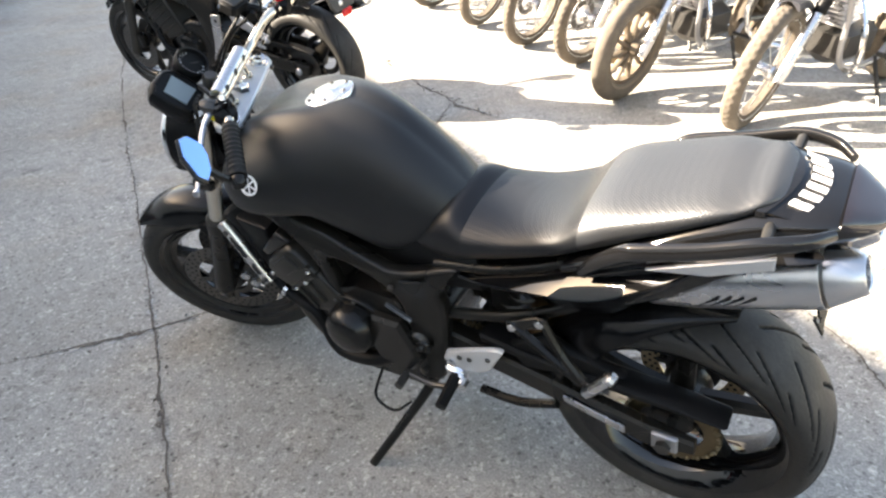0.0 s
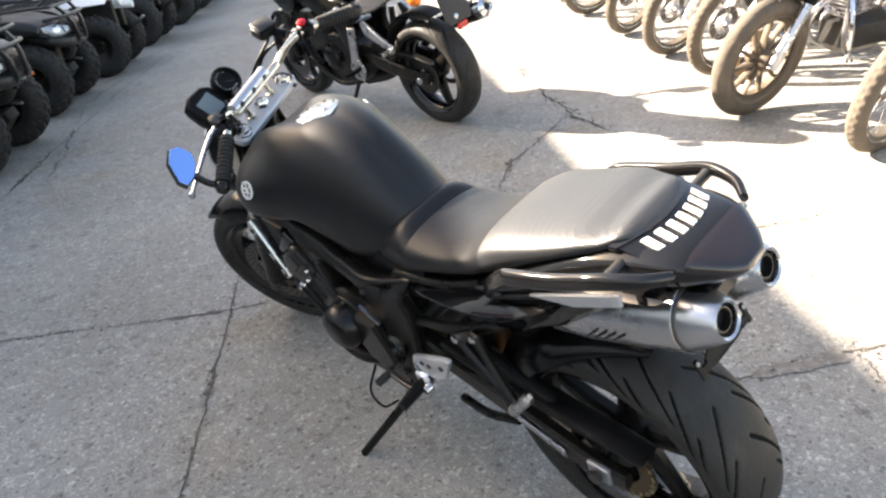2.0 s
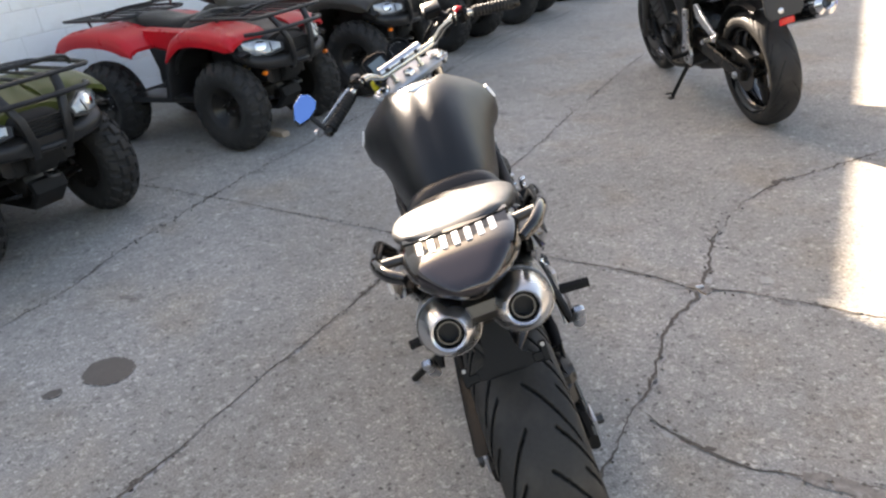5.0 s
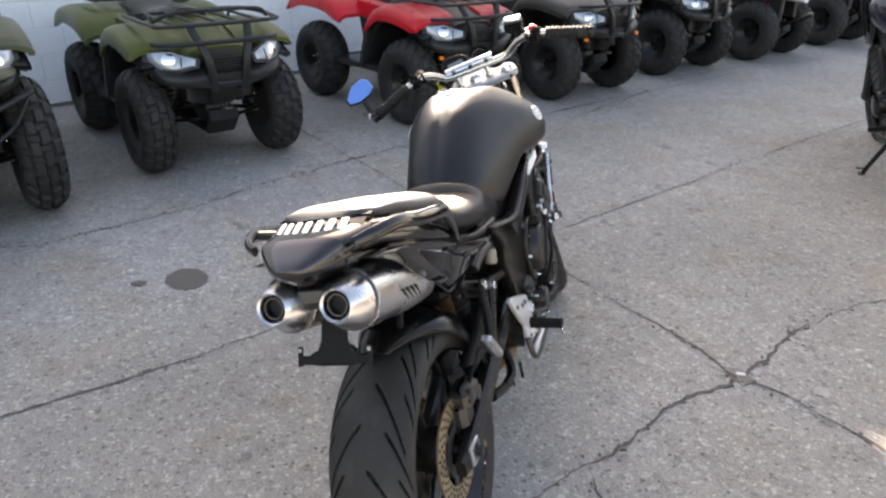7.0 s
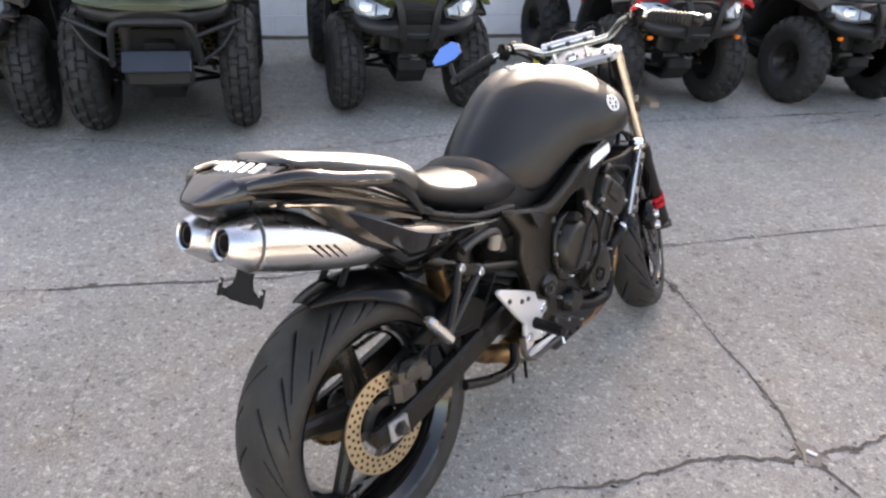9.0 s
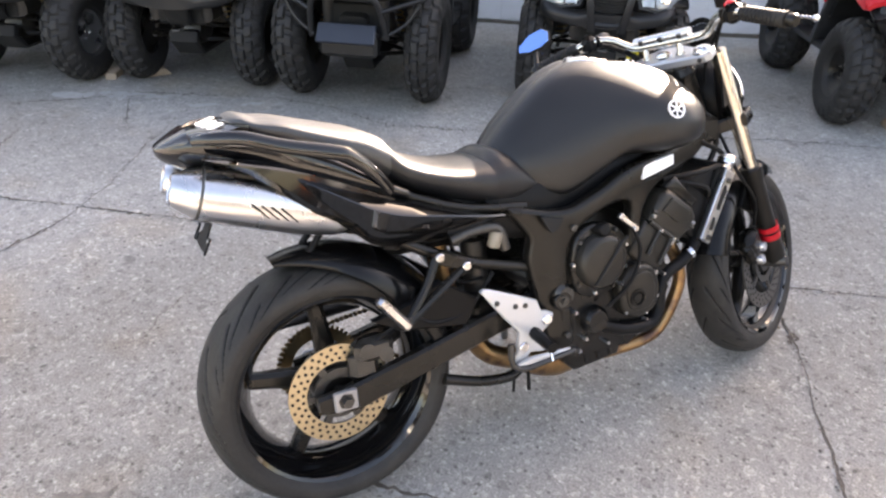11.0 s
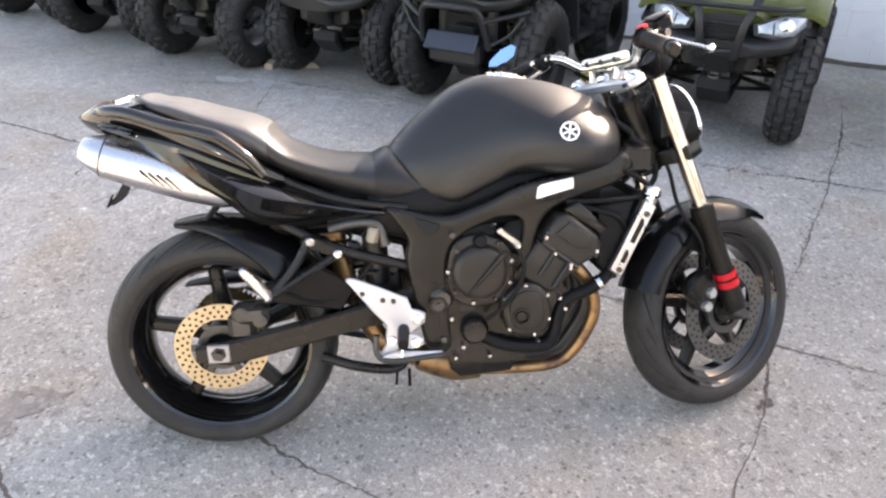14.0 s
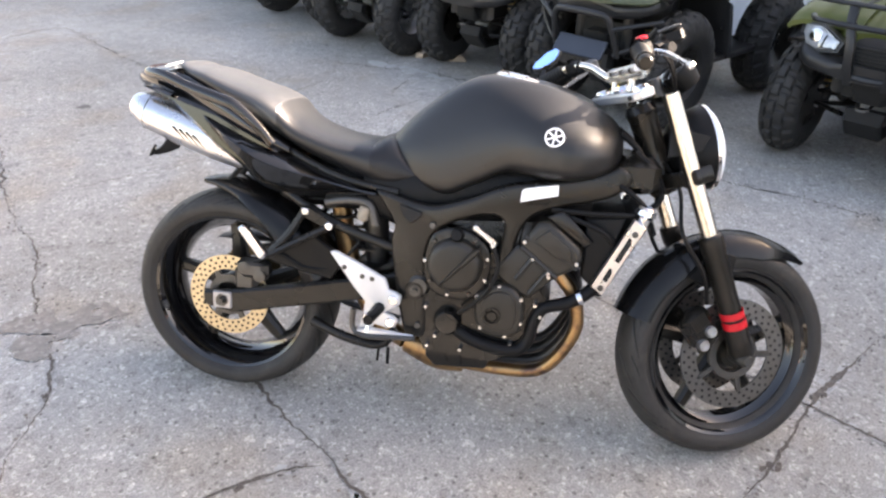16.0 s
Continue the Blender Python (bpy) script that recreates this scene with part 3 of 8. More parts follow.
# ---- wheels ----
def tyre_shape(R, W, rim, nu=120, nv=18, grooves=None, depth=0.006):
    """A tyre round the y axis; grooves(angle, side -1..1) is above 0 inside a groove."""
    rings, groove_mask = [], []
    hgt = R - rim
    for i in range(nu):
        a = 2 * math.pi * i / nu
        ring = []
        for j in range(nv + 1):
            u = -1 + 2 * j / nv
            th = u * radians(118)
            yy = W / 2 * math.sin(th)
            rr = R - hgt * 0.5 * (1 - math.cos(th)) * (1.08 + 0.12 * min(1, max(0, (abs(u) - 0.75) / 0.1)))
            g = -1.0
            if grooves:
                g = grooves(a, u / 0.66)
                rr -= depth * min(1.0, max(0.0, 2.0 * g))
            if j in (0, nv):
                rr = rim - 0.004
                yy *= 0.93
            groove_mask.append(g)
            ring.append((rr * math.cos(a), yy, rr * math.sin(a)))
        groove_mask += [-1.0, -1.0]
        rings.append(ring + [((rim - 0.02) * math.cos(a), 0.6 * W / 2, (rim - 0.02) * math.sin(a)), ((rim - 0.02) * math.cos(a), -0.6 * W / 2, (rim - 0.02) * math.sin(a))])
    rings.append(rings[0])
    return loft(rings, caps=False), groove_mask + groove_mask[:nv + 3]


def plain_tyre(R, W, rim, nu=120, nv=18, grooves=None, depth=0.006):
    return tyre_shape(R, W, rim, nu, nv, grooves, depth)[0]


def sport_tread(rep, bend, wide):
    """Slanted slashes that sweep back from the crown to the shoulder."""
    def g(a, u):
        x = abs(u)
        ph = (a * rep / (2 * math.pi) + (0.5 if u < 0 else 0.0)) % 1.0
        hit = -1.0
        for off, lo, hi, k in ((0.0, 0.06, 0.8, bend), (0.36, 0.34, 1.02, bend * 0.8), (0.7, 0.62, 1.02, bend * 0.7)):
            c = (off + k * x ** 1.25) % 1.0
            dd = abs((ph - c + 0.5) % 1.0 - 0.5)
            hit = max(hit, min((wide - dd) / wide, (x - lo) / 0.05, (hi - x) / 0.05, 1.0))
        return max(hit, -1.0)
    return g


def block_tread(rep, W):
    """Angled blocks in three staggered rows a side, with open channels between them."""
    def g(a, u):
        x = abs(u)
        if x > 1.25:
            return -1.0
        ph = a * rep / (2 * math.pi) + (0.5 if u < 0 else 0.0)
        lug = -1.0
        for k, (lo, hi, off) in enumerate(((0.03, 0.36, 0.0), (0.44, 0.82, 0.45), (0.88, 1.22, 0.15))):
            if lo - 0.1 < x < hi + 0.1:
                dd = abs((ph - off - 0.35 * (x - lo) + 0.5) % 1.0 - 0.5)
                lug = max(lug, min((0.31 - dd) / 0.09, (x - lo) / 0.05, (hi - x) / 0.05))
        return max(-1.0, min(1.0, -lug))
    return g


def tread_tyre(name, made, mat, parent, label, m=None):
    """A tyre with cut grooves whose shade is also put into the rubber's colour."""
    shape, groove_mask = made
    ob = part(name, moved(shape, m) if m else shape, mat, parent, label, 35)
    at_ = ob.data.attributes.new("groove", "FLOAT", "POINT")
    at_.data.foreach_set("value", groove_mask)
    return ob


def alloy_rim(rim, W, spokes, mat_name, hub_r=0.05, twist=0.18, spoke_w=0.026):
    """Barrel, lips, hub and spokes as separate shapes."""
    h = W / 2 * 0.86
    barrel = lathe([(rim - 0.004, -h), (rim + 0.004, -h - 0.004), (rim + 0.002, -h + 0.01), (rim - 0.018, -h + 0.025), (rim - 0.03, -0.02), (rim - 0.03, 0.02), (rim - 0.018, h - 0.025), (rim + 0.002, h - 0.01), (rim + 0.004, h + 0.004), (rim - 0.004, h), (rim - 0.024, h - 0.028), (rim - 0.038, 0.02), (rim - 0.038, -0.02), (rim - 0.024, -h + 0.028)], 72, closed=True)
    hub = lathe([(0.012, -0.07), (hub_r * 0.8, -0.07), (hub_r, -0.05), (hub_r, 0.05), (hub_r * 0.8, 0.07), (0.012, 0.07)], 28, closed=True)
    sp = []
    for i in range(spokes):
        a = 2 * math.pi * i / spokes + 0.3
        rings = []
        for t in (0.0, 0.25, 0.6, 1.0):
            r = hub_r * 0.8 + (rim - 0.03 - hub_r * 0.8) * t
            aa = a + twist * t * (1 - 0.3 * t)
            w = spoke_w * (1.25 - 0.55 * t + 0.5 * max(0, t - 0.75))
            e = 0.02 - 0.004 * t
            c, s = math.cos(aa), math.sin(aa)
            ring = []
            for (du, dy) in ((-w, -e * 0.5), (-w * 0.5, -e), (w * 0.5, -e), (w, -e * 0.5), (w, e * 0.5), (w * 0.5, e), (-w * 0.5, e), (-w, e * 0.5)):
                ring.append((r * c - du * s, dy, r * s + du * c))
            rings.append(ring)
        sp.append(loft(rings))
    return barrel, hub, sp


def brake_disc(r0, r1, y, holes=True):
    """Slotted carrier and drilled rotor; the drillings are small dark inserts on both faces."""
    rotor = ring_plate(r0, r1, y - 0.0025, y + 0.0025, 64)
    dr = []
    if holes:
        for k in range(30):
            a = 2 * math.pi * k / 30
            for jj in range(3):
                rr = r0 + (r1 - r0) * (0.2 + 0.3 * jj)
                aa = a + 0.09 * jj
                dr.append(lathe([(0.0001, -0.0033), (0.0042, -0.0033), (0.0042, 0.0033), (0.0001, 0.0033)], 7, (rr * math.cos(aa), y, rr * math.sin(aa))))
    return rotor, join(*dr) if dr else None


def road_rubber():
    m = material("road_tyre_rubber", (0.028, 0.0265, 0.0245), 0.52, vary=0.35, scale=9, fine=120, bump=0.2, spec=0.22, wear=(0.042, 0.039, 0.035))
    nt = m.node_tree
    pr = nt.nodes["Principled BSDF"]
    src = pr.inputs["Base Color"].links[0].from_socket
    # Groove floors mixed to near black: shade put into the rubber's colour.
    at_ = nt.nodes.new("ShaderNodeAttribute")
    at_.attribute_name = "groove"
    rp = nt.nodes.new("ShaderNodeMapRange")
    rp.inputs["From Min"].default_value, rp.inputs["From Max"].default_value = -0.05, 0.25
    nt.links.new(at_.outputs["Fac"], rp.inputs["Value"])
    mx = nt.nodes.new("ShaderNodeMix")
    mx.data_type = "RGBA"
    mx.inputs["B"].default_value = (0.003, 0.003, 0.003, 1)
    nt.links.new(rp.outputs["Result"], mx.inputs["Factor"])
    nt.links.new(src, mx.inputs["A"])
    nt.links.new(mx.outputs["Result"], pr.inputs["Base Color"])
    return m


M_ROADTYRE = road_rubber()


# ---- the black naked motorcycle ----
BIKE = Matrix.Translation((0.6298, 1.3269, 0.0)) @ Matrix.Rotation(radians(149.2), 4, "Z") @ Matrix.Rotation(radians(-13.5), 4, "X")
bike = thing("motorcycle", BIKE, "matte black naked motorcycle with twin underseat silencers, leaning on its kickstand", "motorcycle")
RAKE, STEER = 23.6, 22.0
HEAD = Vector((1.08, 0, 0.95))
AXIS = Vector((-math.sin(radians(RAKE)), 0, math.cos(radians(RAKE))))
STEERED = Matrix.Translation(HEAD) @ Matrix.Rotation(radians(STEER), 4, AXIS) @ Matrix.Translation(-HEAD)
RW, FW = Vector((0, 0, 0.302)), Vector((1.398, 0, 0.295))


def bp(name, shape, mat, parent=None, label="", sharp=38):
    return part(name, shape, mat, parent or bike, label, sharp)


def fp(name, shape, mat, parent=None, label="", sharp=38):
    return part(name, moved(shape, STEERED), mat, parent or bike, label, sharp)


def at(v, shape):
    return moved(shape, Matrix.Translation(v))


# rear wheel
rw = bp("rear_wheel", at(RW, join(alloy_rim(0.23, 0.182, 5, "")[0])), M_GLOSS, label="gloss black five-spoke alloy rear wheel")
_, hub, spokes = alloy_rim(0.23, 0.15, 5, "", 0.055, 0.12, 0.022)
part("hub", at(RW, hub), M_FRAME, rw)
for s in spokes:
    part("spoke", at(RW, s), M_FRAME, rw)
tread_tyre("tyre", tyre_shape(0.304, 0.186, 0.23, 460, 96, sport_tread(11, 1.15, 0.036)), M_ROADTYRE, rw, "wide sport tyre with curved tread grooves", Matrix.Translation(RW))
rotor, dr = brake_disc(0.079, 0.121, -0.085)
disc = part("brake_disc", at(RW, rotor), M_DISC, rw, "worn bronze-coloured drilled rear brake disc")
tagged(part("drilling", at(RW, dr), M_BLACKV, disc), kind="stuff")
part("disc_carrier", at(RW, ring_plate(0.04, 0.062, -0.088, -0.078, 40)), M_STEEL, rw)
for k in range(6):
    a = k * math.tau / 6
    part("carrier_arm", at(RW, box((0.07 * math.cos(a), -0.084, 0.07 * math.sin(a)), (0.03, 0.006, 0.02), 0.002, Matrix.Rotation(-a, 4, "Y"))), M_STEEL, rw)
part("sprocket", at(RW, join(ring_plate(0.07, 0.098, 0.082, 0.088, 60), *[box((0.1 * math.cos(a), 0.085, 0.1 * math.sin(a)), (0.012, 0.006, 0.007), 0.001, Matrix.Rotation(-a, 4, "Y")) for a in [k * math.tau / 46 for k in range(46)]])), M_CHAIN, rw, "oily bronze rear chain sprocket")
bp("rear_axle", at(RW, join(lathe([(0.001, -0.15), (0.012, -0.15), (0.012, -0.135), (0.02, -0.135), (0.02, -0.125), (0.012, -0.125), (0.012, 0.14), (0.018, 0.14), (0.018, 0.15), (0.001, 0.15)], 6, (0, 0, 0)))), M_STEEL)
for sgn in (-1, 1):
    bp("axle_block", at(RW, box((0.0, sgn * 0.128, 0.0), (0.056, 0.012, 0.05), 0.003)), M_PIPEFRAME, label="bare aluminium chain adjuster block")

# swingarm: a box-section arm on each side, crossbrace ahead of the wheel
for sgn in (-1, 1):
    rings = []
    for x, zt, zb, yc, hw in ((-0.06, 0.318, 0.276, 0.112, 0.012), (0.03, 0.332, 0.264, 0.112, 0.016), (0.2, 0.368, 0.304, 0.11, 0.018), (0.4, 0.415, 0.35, 0.105, 0.022), (0.58, 0.458, 0.385, 0.1, 0.024)):
        y0, y1 = sgn * (yc - hw), sgn * (yc + hw)
        c = 0.007
        rings.append([(x, y0, zt - c), (x, y0 + sgn * c, zt), (x, y1 - sgn * c, zt), (x, y1, zt - c), (x, y1, zb + c), (x, y1 - sgn * c, zb), (x, y0 + sgn * c, zb), (x, y0, zb + c)])
    bp("swingarm", loft(rings), M_FRAME, label="satin black box-section swingarm")
bp("swingarm_brace", box((0.42, 0, 0.39), (0.13, 0.2, 0.09), 0.012), M_FRAME)
bp("swingarm_pivot", lathe([(0.001, -0.175), (0.022, -0.175), (0.03, -0.165), (0.03, 0.165), (0.022, 0.175), (0.001, 0.175)], 20, (0.577, 0, 0.43)), M_STEEL)
for sgn in (-1, 1):
    bp("pivot_nut", lathe([(0.001, 0.012), (0.008, 0.012), (0.009, 0.004), (0.016, 0.004), (0.018, -0.01)], 6 if sgn > 0 else 12, (0.567, sgn * 0.172, 0.418), (0, sgn, 0)), M_STEEL)
    bp("pivot_washer", lathe([(0.016, 0.0), (0.016, 0.006), (0.023, 0.006), (0.026, 0.002), (0.026, -0.006)], 24, (0.567, sgn * 0.17, 0.418), (0, sgn, 0)), M_ENGINE)

# chain and guard on the left
for x0, x1, z0, z1 in ((0.0, 0.55, 0.4, 0.455), (0.0, 0.55, 0.204, 0.365)):
    links = []
    for k in range(46):
        t = k / 45
        links.append(box((x0 + (x1 - x0) * t, 0.085, z0 + (z1 - z0) * t), (0.0105, 0.016 if k % 2 else 0.01, 0.012), 0.003))
        links.append(lathe([(0.001, -0.009), (0.003, -0.009), (0.003, 0.009), (0.001, 0.009)], 6, (x0 + (x1 - x0) * t, 0.085, z0 + (z1 - z0) * t)))
    bp("chain", join(*links), M_CHAIN, label="oily bronze drive chain")
bp("chain", at(RW, join(*[box((0.102 * math.cos(a), 0.085, 0.102 * math.sin(a)), (0.012, 0.016 if k % 2 else 0.01, 0.0105), 0.003, Matrix.Rotation(-a, 4, "Y")) for k, a in [(k, radians(90 + 180 * k / 24)) for k in range(25)]])), M_CHAIN, label="oily bronze drive chain round the sprocket")
bp("chain_guard", prism([(-0.12, 0.42), (0.0, 0.445), (0.3, 0.46), (0.42, 0.48), (0.42, 0.455), (0.3, 0.435), (0.0, 0.42)], 0.075, 0.135, 0.006), M_PLASTIC)
bp("swingarm_strip", prism([(0.085, 0.315), (0.225, 0.355), (0.225, 0.335), (0.085, 0.29)], 0.13, 0.134, 0.001), M_ALLOY, label="bright aluminium strip on the swingarm")

# rear hugger fender: a leaf over the tyre whose sides deepen towards the front
rings = []
for k in range(19):
    f = k / 18
    a = radians(107 - 92 * f)
    R0 = 0.334 - 0.004 * f
    w = 0.116 * min(1.0, 0.2 + 2.2 * f) ** 0.8
    d0 = 0.008 + 0.09 * min(1.0, f * 1.6) - 0.03 * max(0, f - 0.6)
    prof = [(w * math.sin(th), 0.008 - d0 * (1 - math.cos(th))) for th in [radians(-90 + 12 * q) for q in range(16)]]
    rings.append([(RW.x + (R0 + d) * math.cos(a), y, RW.z + (R0 + d) * math.sin(a)) for y, d in prof] + [(RW.x + (R0 + d - 0.006) * math.cos(a), y * 0.95, RW.z + (R0 + d - 0.006) * math.sin(a)) for y, d in reversed(prof)])
bp("rear_fender", loft(rings), M_FENDER, label="satin black rear wheel hugger", sharp=45)
for sgn in (-1, 1):
    bp("fender_arm", prism([(0.085, 0.47), (0.15, 0.43), (0.32, 0.4), (0.36, 0.46), (0.26, 0.53), (0.2, 0.5)], sgn * 0.1, sgn * 0.125, 0.006), M_PLASTIC)

# passenger footrest hangers and rests
for sgn in (-1, 1):
    hang = bp("footrest_hanger", join(tube([(0.248, sgn * 0.14, 0.594), (0.21, sgn * 0.152, 0.53), (0.155, sgn * 0.165, 0.468)], 0.011, 8, 3), tube([(0.319, sgn * 0.14, 0.558), (0.25, sgn * 0.152, 0.52), (0.16, sgn * 0.165, 0.468)], 0.011, 8, 3), prism([(0.235, 0.607), (0.262, 0.607), (0.335, 0.565), (0.325, 0.545), (0.25, 0.575)], sgn * 0.134, sgn * 0.146, 0.003)), M_FRAME)
    for x, z in ((0.253, 0.594), (0.319, 0.56)):
        part("bolt", bolt((x, sgn * 0.147, z), (0, sgn, 0), 0.011), M_CHROME, hang)
    bp("passenger_footrest", join(moved(box((0, 0, 0), (0.105, 0.028, 0.024), 0.006), Matrix.Translation((0.118, sgn * 0.18, 0.503)) @ Matrix.Rotation(radians(52), 4, "Y"))), M_ALLOY, label="folded silver passenger footrest")

# subframe rails
for sgn in (-1, 1):
    bp("subframe_rail", tube([(0.52, sgn * 0.12, 0.505), (0.32, sgn * 0.118, 0.565), (0.15, sgn * 0.1, 0.655), (-0.1, sgn * 0.07, 0.82)], 0.014, 10, 4), M_FRAME)
    bp("subframe_strut", tube([(0.5, sgn * 0.12, 0.665), (0.3, sgn * 0.11, 0.7), (0.0, sgn * 0.09, 0.84)], 0.012, 10, 4), M_FRAME)
bp("air_box", loft([[(x, y, z) for y, z in ((-0.105, zb), (-0.12, zb + 0.02), (-0.12, zt - 0.02), (-0.105, zt), (0.105, zt), (0.12, zt - 0.02), (0.12, zb + 0.02), (0.105, zb))] for x, zb, zt in ((0.4, 0.6, 0.7), (0.5, 0.58, 0.73), (0.62, 0.6, 0.73), (0.85, 0.62, 0.76), (1.0, 0.66, 0.78))]), M_PLASTIC, label="black air box under the tank")
bp("battery_box", box((0.28, 0, 0.66), (0.26, 0.18, 0.13), 0.02), M_PLASTIC)
bp("shock_absorber", join(lathe([(0.03, 0), (0.034, 0.02), (0.034, 0.15), (0.02, 0.16), (0.014, 0.26)], 16, (0.42, 0, 0.42), (-0.05, 0, 1))), M_STEEL)
bp("shock_spring", tube([(0.42 - 0.003 * k + 0.04 * math.cos(k * 0.7), 0.04 * math.sin(k * 0.7), 0.45 + k * 0.0032) for k in range(56)], 0.005, 6), M_STEEL)
bp("brake_fluid_bottle", lathe([(0.001, 0.036), (0.012, 0.036), (0.016, 0.03), (0.016, 0.0), (0.01, -0.004), (0.001, -0.004)], 14, (0.405, -0.125, 0.585), (0.25, -0.1, 1)), M_BOTTLE, label="translucent white brake fluid bottle")
bp("fuel_pipe_elbow", tube([(0.3, -0.11, 0.615), (0.36, -0.115, 0.63), (0.42, -0.12, 0.625), (0.44, -0.12, 0.57)], 0.014, 10, 4), M_STEEL)

# main frame: spar, arch round the engine and front leg, each side
for sgn in (-1, 1):
    def out(x):
        return -0.055 * max(0, (x - 0.85)) / 0.25 - 0.02 * max(0, 0.6 - x) / 0.1
    spar = [(0.44, 0.672), (0.5, 0.662), (0.55, 0.65), (0.6, 0.648), (0.634, 0.657), (0.7, 0.682), (0.76, 0.712), (0.83, 0.733), (0.923, 0.746), (1.0, 0.765), (1.06, 0.785), (1.09, 0.75), (1.05, 0.71), (0.998, 0.693), (0.93, 0.678), (0.877, 0.662), (0.842, 0.636), (0.822, 0.59), (0.815, 0.53), (0.82, 0.468), (0.79, 0.46), (0.778, 0.5), (0.78, 0.56), (0.786, 0.612), (0.773, 0.636), (0.723, 0.637), (0.66, 0.613), (0.625, 0.592), (0.602, 0.565), (0.592, 0.52), (0.592, 0.44), (0.6, 0.35), (0.598, 0.29), (0.545, 0.28), (0.524, 0.341), (0.51, 0.41), (0.497, 0.48), (0.49, 0.54), (0.497, 0.585), (0.468, 0.63)]
    fr = bp("frame_spar", prism([(x, z, sgn * out(x)) for x, z in spar], sgn * 0.13, sgn * 0.17, 0.0125, 3, True), M_FRAME, label="satin black cast aluminium frame spar", sharp=60)
    # Black inlay on the spar: the hollow's shade, drawn as colour.
    part("recess_inlay", prism([(0.512, 0.646), (0.548, 0.636), (0.575, 0.63), (0.565, 0.612), (0.54, 0.6)], sgn * 0.166, sgn * 0.1725, 0.002, 2), M_BLACKV, fr)
    for x, z in ((0.605, 0.6), (0.8, 0.49), (0.58, 0.32)):
        part("bolt", bolt((x, sgn * 0.17, z), (0, sgn, 0), 0.009), M_STEEL, fr)
bp("steering_head", join(lathe([(0.034, -0.26), (0.042, -0.24), (0.036, -0.2), (0.036, -0.06), (0.042, -0.04), (0.034, -0.02)], 20, HEAD, AXIS), box((1.1, 0, 0.76), (0.12, 0.2, 0.09), 0.02)), M_FRAME)
bp("frame_sticker", moved(prism([(-0.05, -0.016), (0.045, -0.012), (0.05, 0.014), (-0.04, 0.017)], -0.0045, 0.0045, 0.0005), Matrix.Translation((0.865, -0.1685, 0.711)) @ Matrix.Rotation(radians(-7), 4, "Z") @ Matrix.Rotation(radians(-14), 4, "Y")), M_WHITE, label="blank white certification sticker on the frame")

# engine
bp("crankcase", loft([[(x, y, z) for x, z in ((0.58, 0.29), (0.6, 0.25), (0.78, 0.24), (0.88, 0.3), (0.92, 0.42), (0.86, 0.5), (0.72, 0.56), (0.6, 0.55), (0.56, 0.42))] for y in (-0.165, -0.15, 0.15, 0.165)]), M_ENGINE)
bp("cylinder_block", prism([(0.77, 0.5), (0.826, 0.578), (0.928, 0.497), (0.866, 0.434), (0.82, 0.45)], -0.178, 0.178, 0.012, 0, True), M_CYL, sharp=60)
head = bp("cylinder_head", prism([(0.83, 0.578), (0.872, 0.642), (0.899, 0.646), (0.98, 0.586), (0.99, 0.56), (0.986, 0.533), (0.928, 0.5)], -0.187, 0.187, 0.018, 0, True), M_CYL, label="warm grey cast cylinder head", sharp=60)
for sgn in (-1, 1):
    part("head_plate", prism([(0.868, 0.598), (0.9, 0.626), (0.958, 0.582), (0.962, 0.552), (0.918, 0.556)], sgn * 0.184, sgn * 0.192, 0.005, 0, True), M_CYL, head)
    for a, b in (((0.833, 0.574), (0.93, 0.5)), ((0.864, 0.542), (0.828, 0.486)), ((0.905, 0.512), (0.866, 0.452)), ((0.842, 0.6), (0.978, 0.53))):
        part("cast_rib", tube([(a[0], sgn * 0.181, a[1]), (b[0], sgn * 0.181, b[1])], 0.0065, 6), M_CYL, head)
    for x, z in ((0.866, 0.545), (0.908, 0.512), (0.842, 0.588), (0.975, 0.545)):
        part("bolt", bolt((x, sgn * 0.186, z), (0, sgn, 0), 0.0055), M_ALLOY, head)
bp("cam_cover", prism([(0.888, 0.652), (0.99, 0.578), (1.012, 0.598), (0.93, 0.676)], -0.17, 0.17, 0.015, 0, True), M_ENGINE, sharp=60)
cl = bp("clutch_cover", lathe([(0.001, 0.047), (0.052, 0.047), (0.06, 0.0455), (0.066, 0.041), (0.0705, 0.032), (0.073, 0.0), (0.073, -0.02)], 48, (0.671, -0.165, 0.507), (0, -1, 0)), M_CYL, label="round warm grey clutch cover")
part("flange", prism([(0.605, 0.575), (0.59, 0.5), (0.605, 0.435), (0.655, 0.41), (0.725, 0.42), (0.76, 0.475), (0.755, 0.55), (0.71, 0.592), (0.65, 0.6)], -0.15, -0.182, 0.007, 3, True), M_ENGINE, cl)
part("cover_rib", prism([(0.634, 0.455), (0.642, 0.456), (0.728, 0.545), (0.737, 0.566), (0.716, 0.557)], -0.208, -0.2185, 0.004), M_CYL, cl)
for k in range(9):
    a = k * math.tau / 9 + 0.3
    part("bolt", bolt((0.674 + 0.083 * math.cos(a), -0.183, 0.506 + 0.085 * math.sin(a)), (0, -1, 0), 0.0055), M_STEEL if k % 2 else M_ALLOY, cl)
bp("oil_cap", lathe([(0.001, 0.026), (0.013, 0.026), (0.016, 0.022), (0.017, 0.0)], 12, (0.672, -0.182, 0.586), (0, -1, 0.2)), M_PLASTIC)
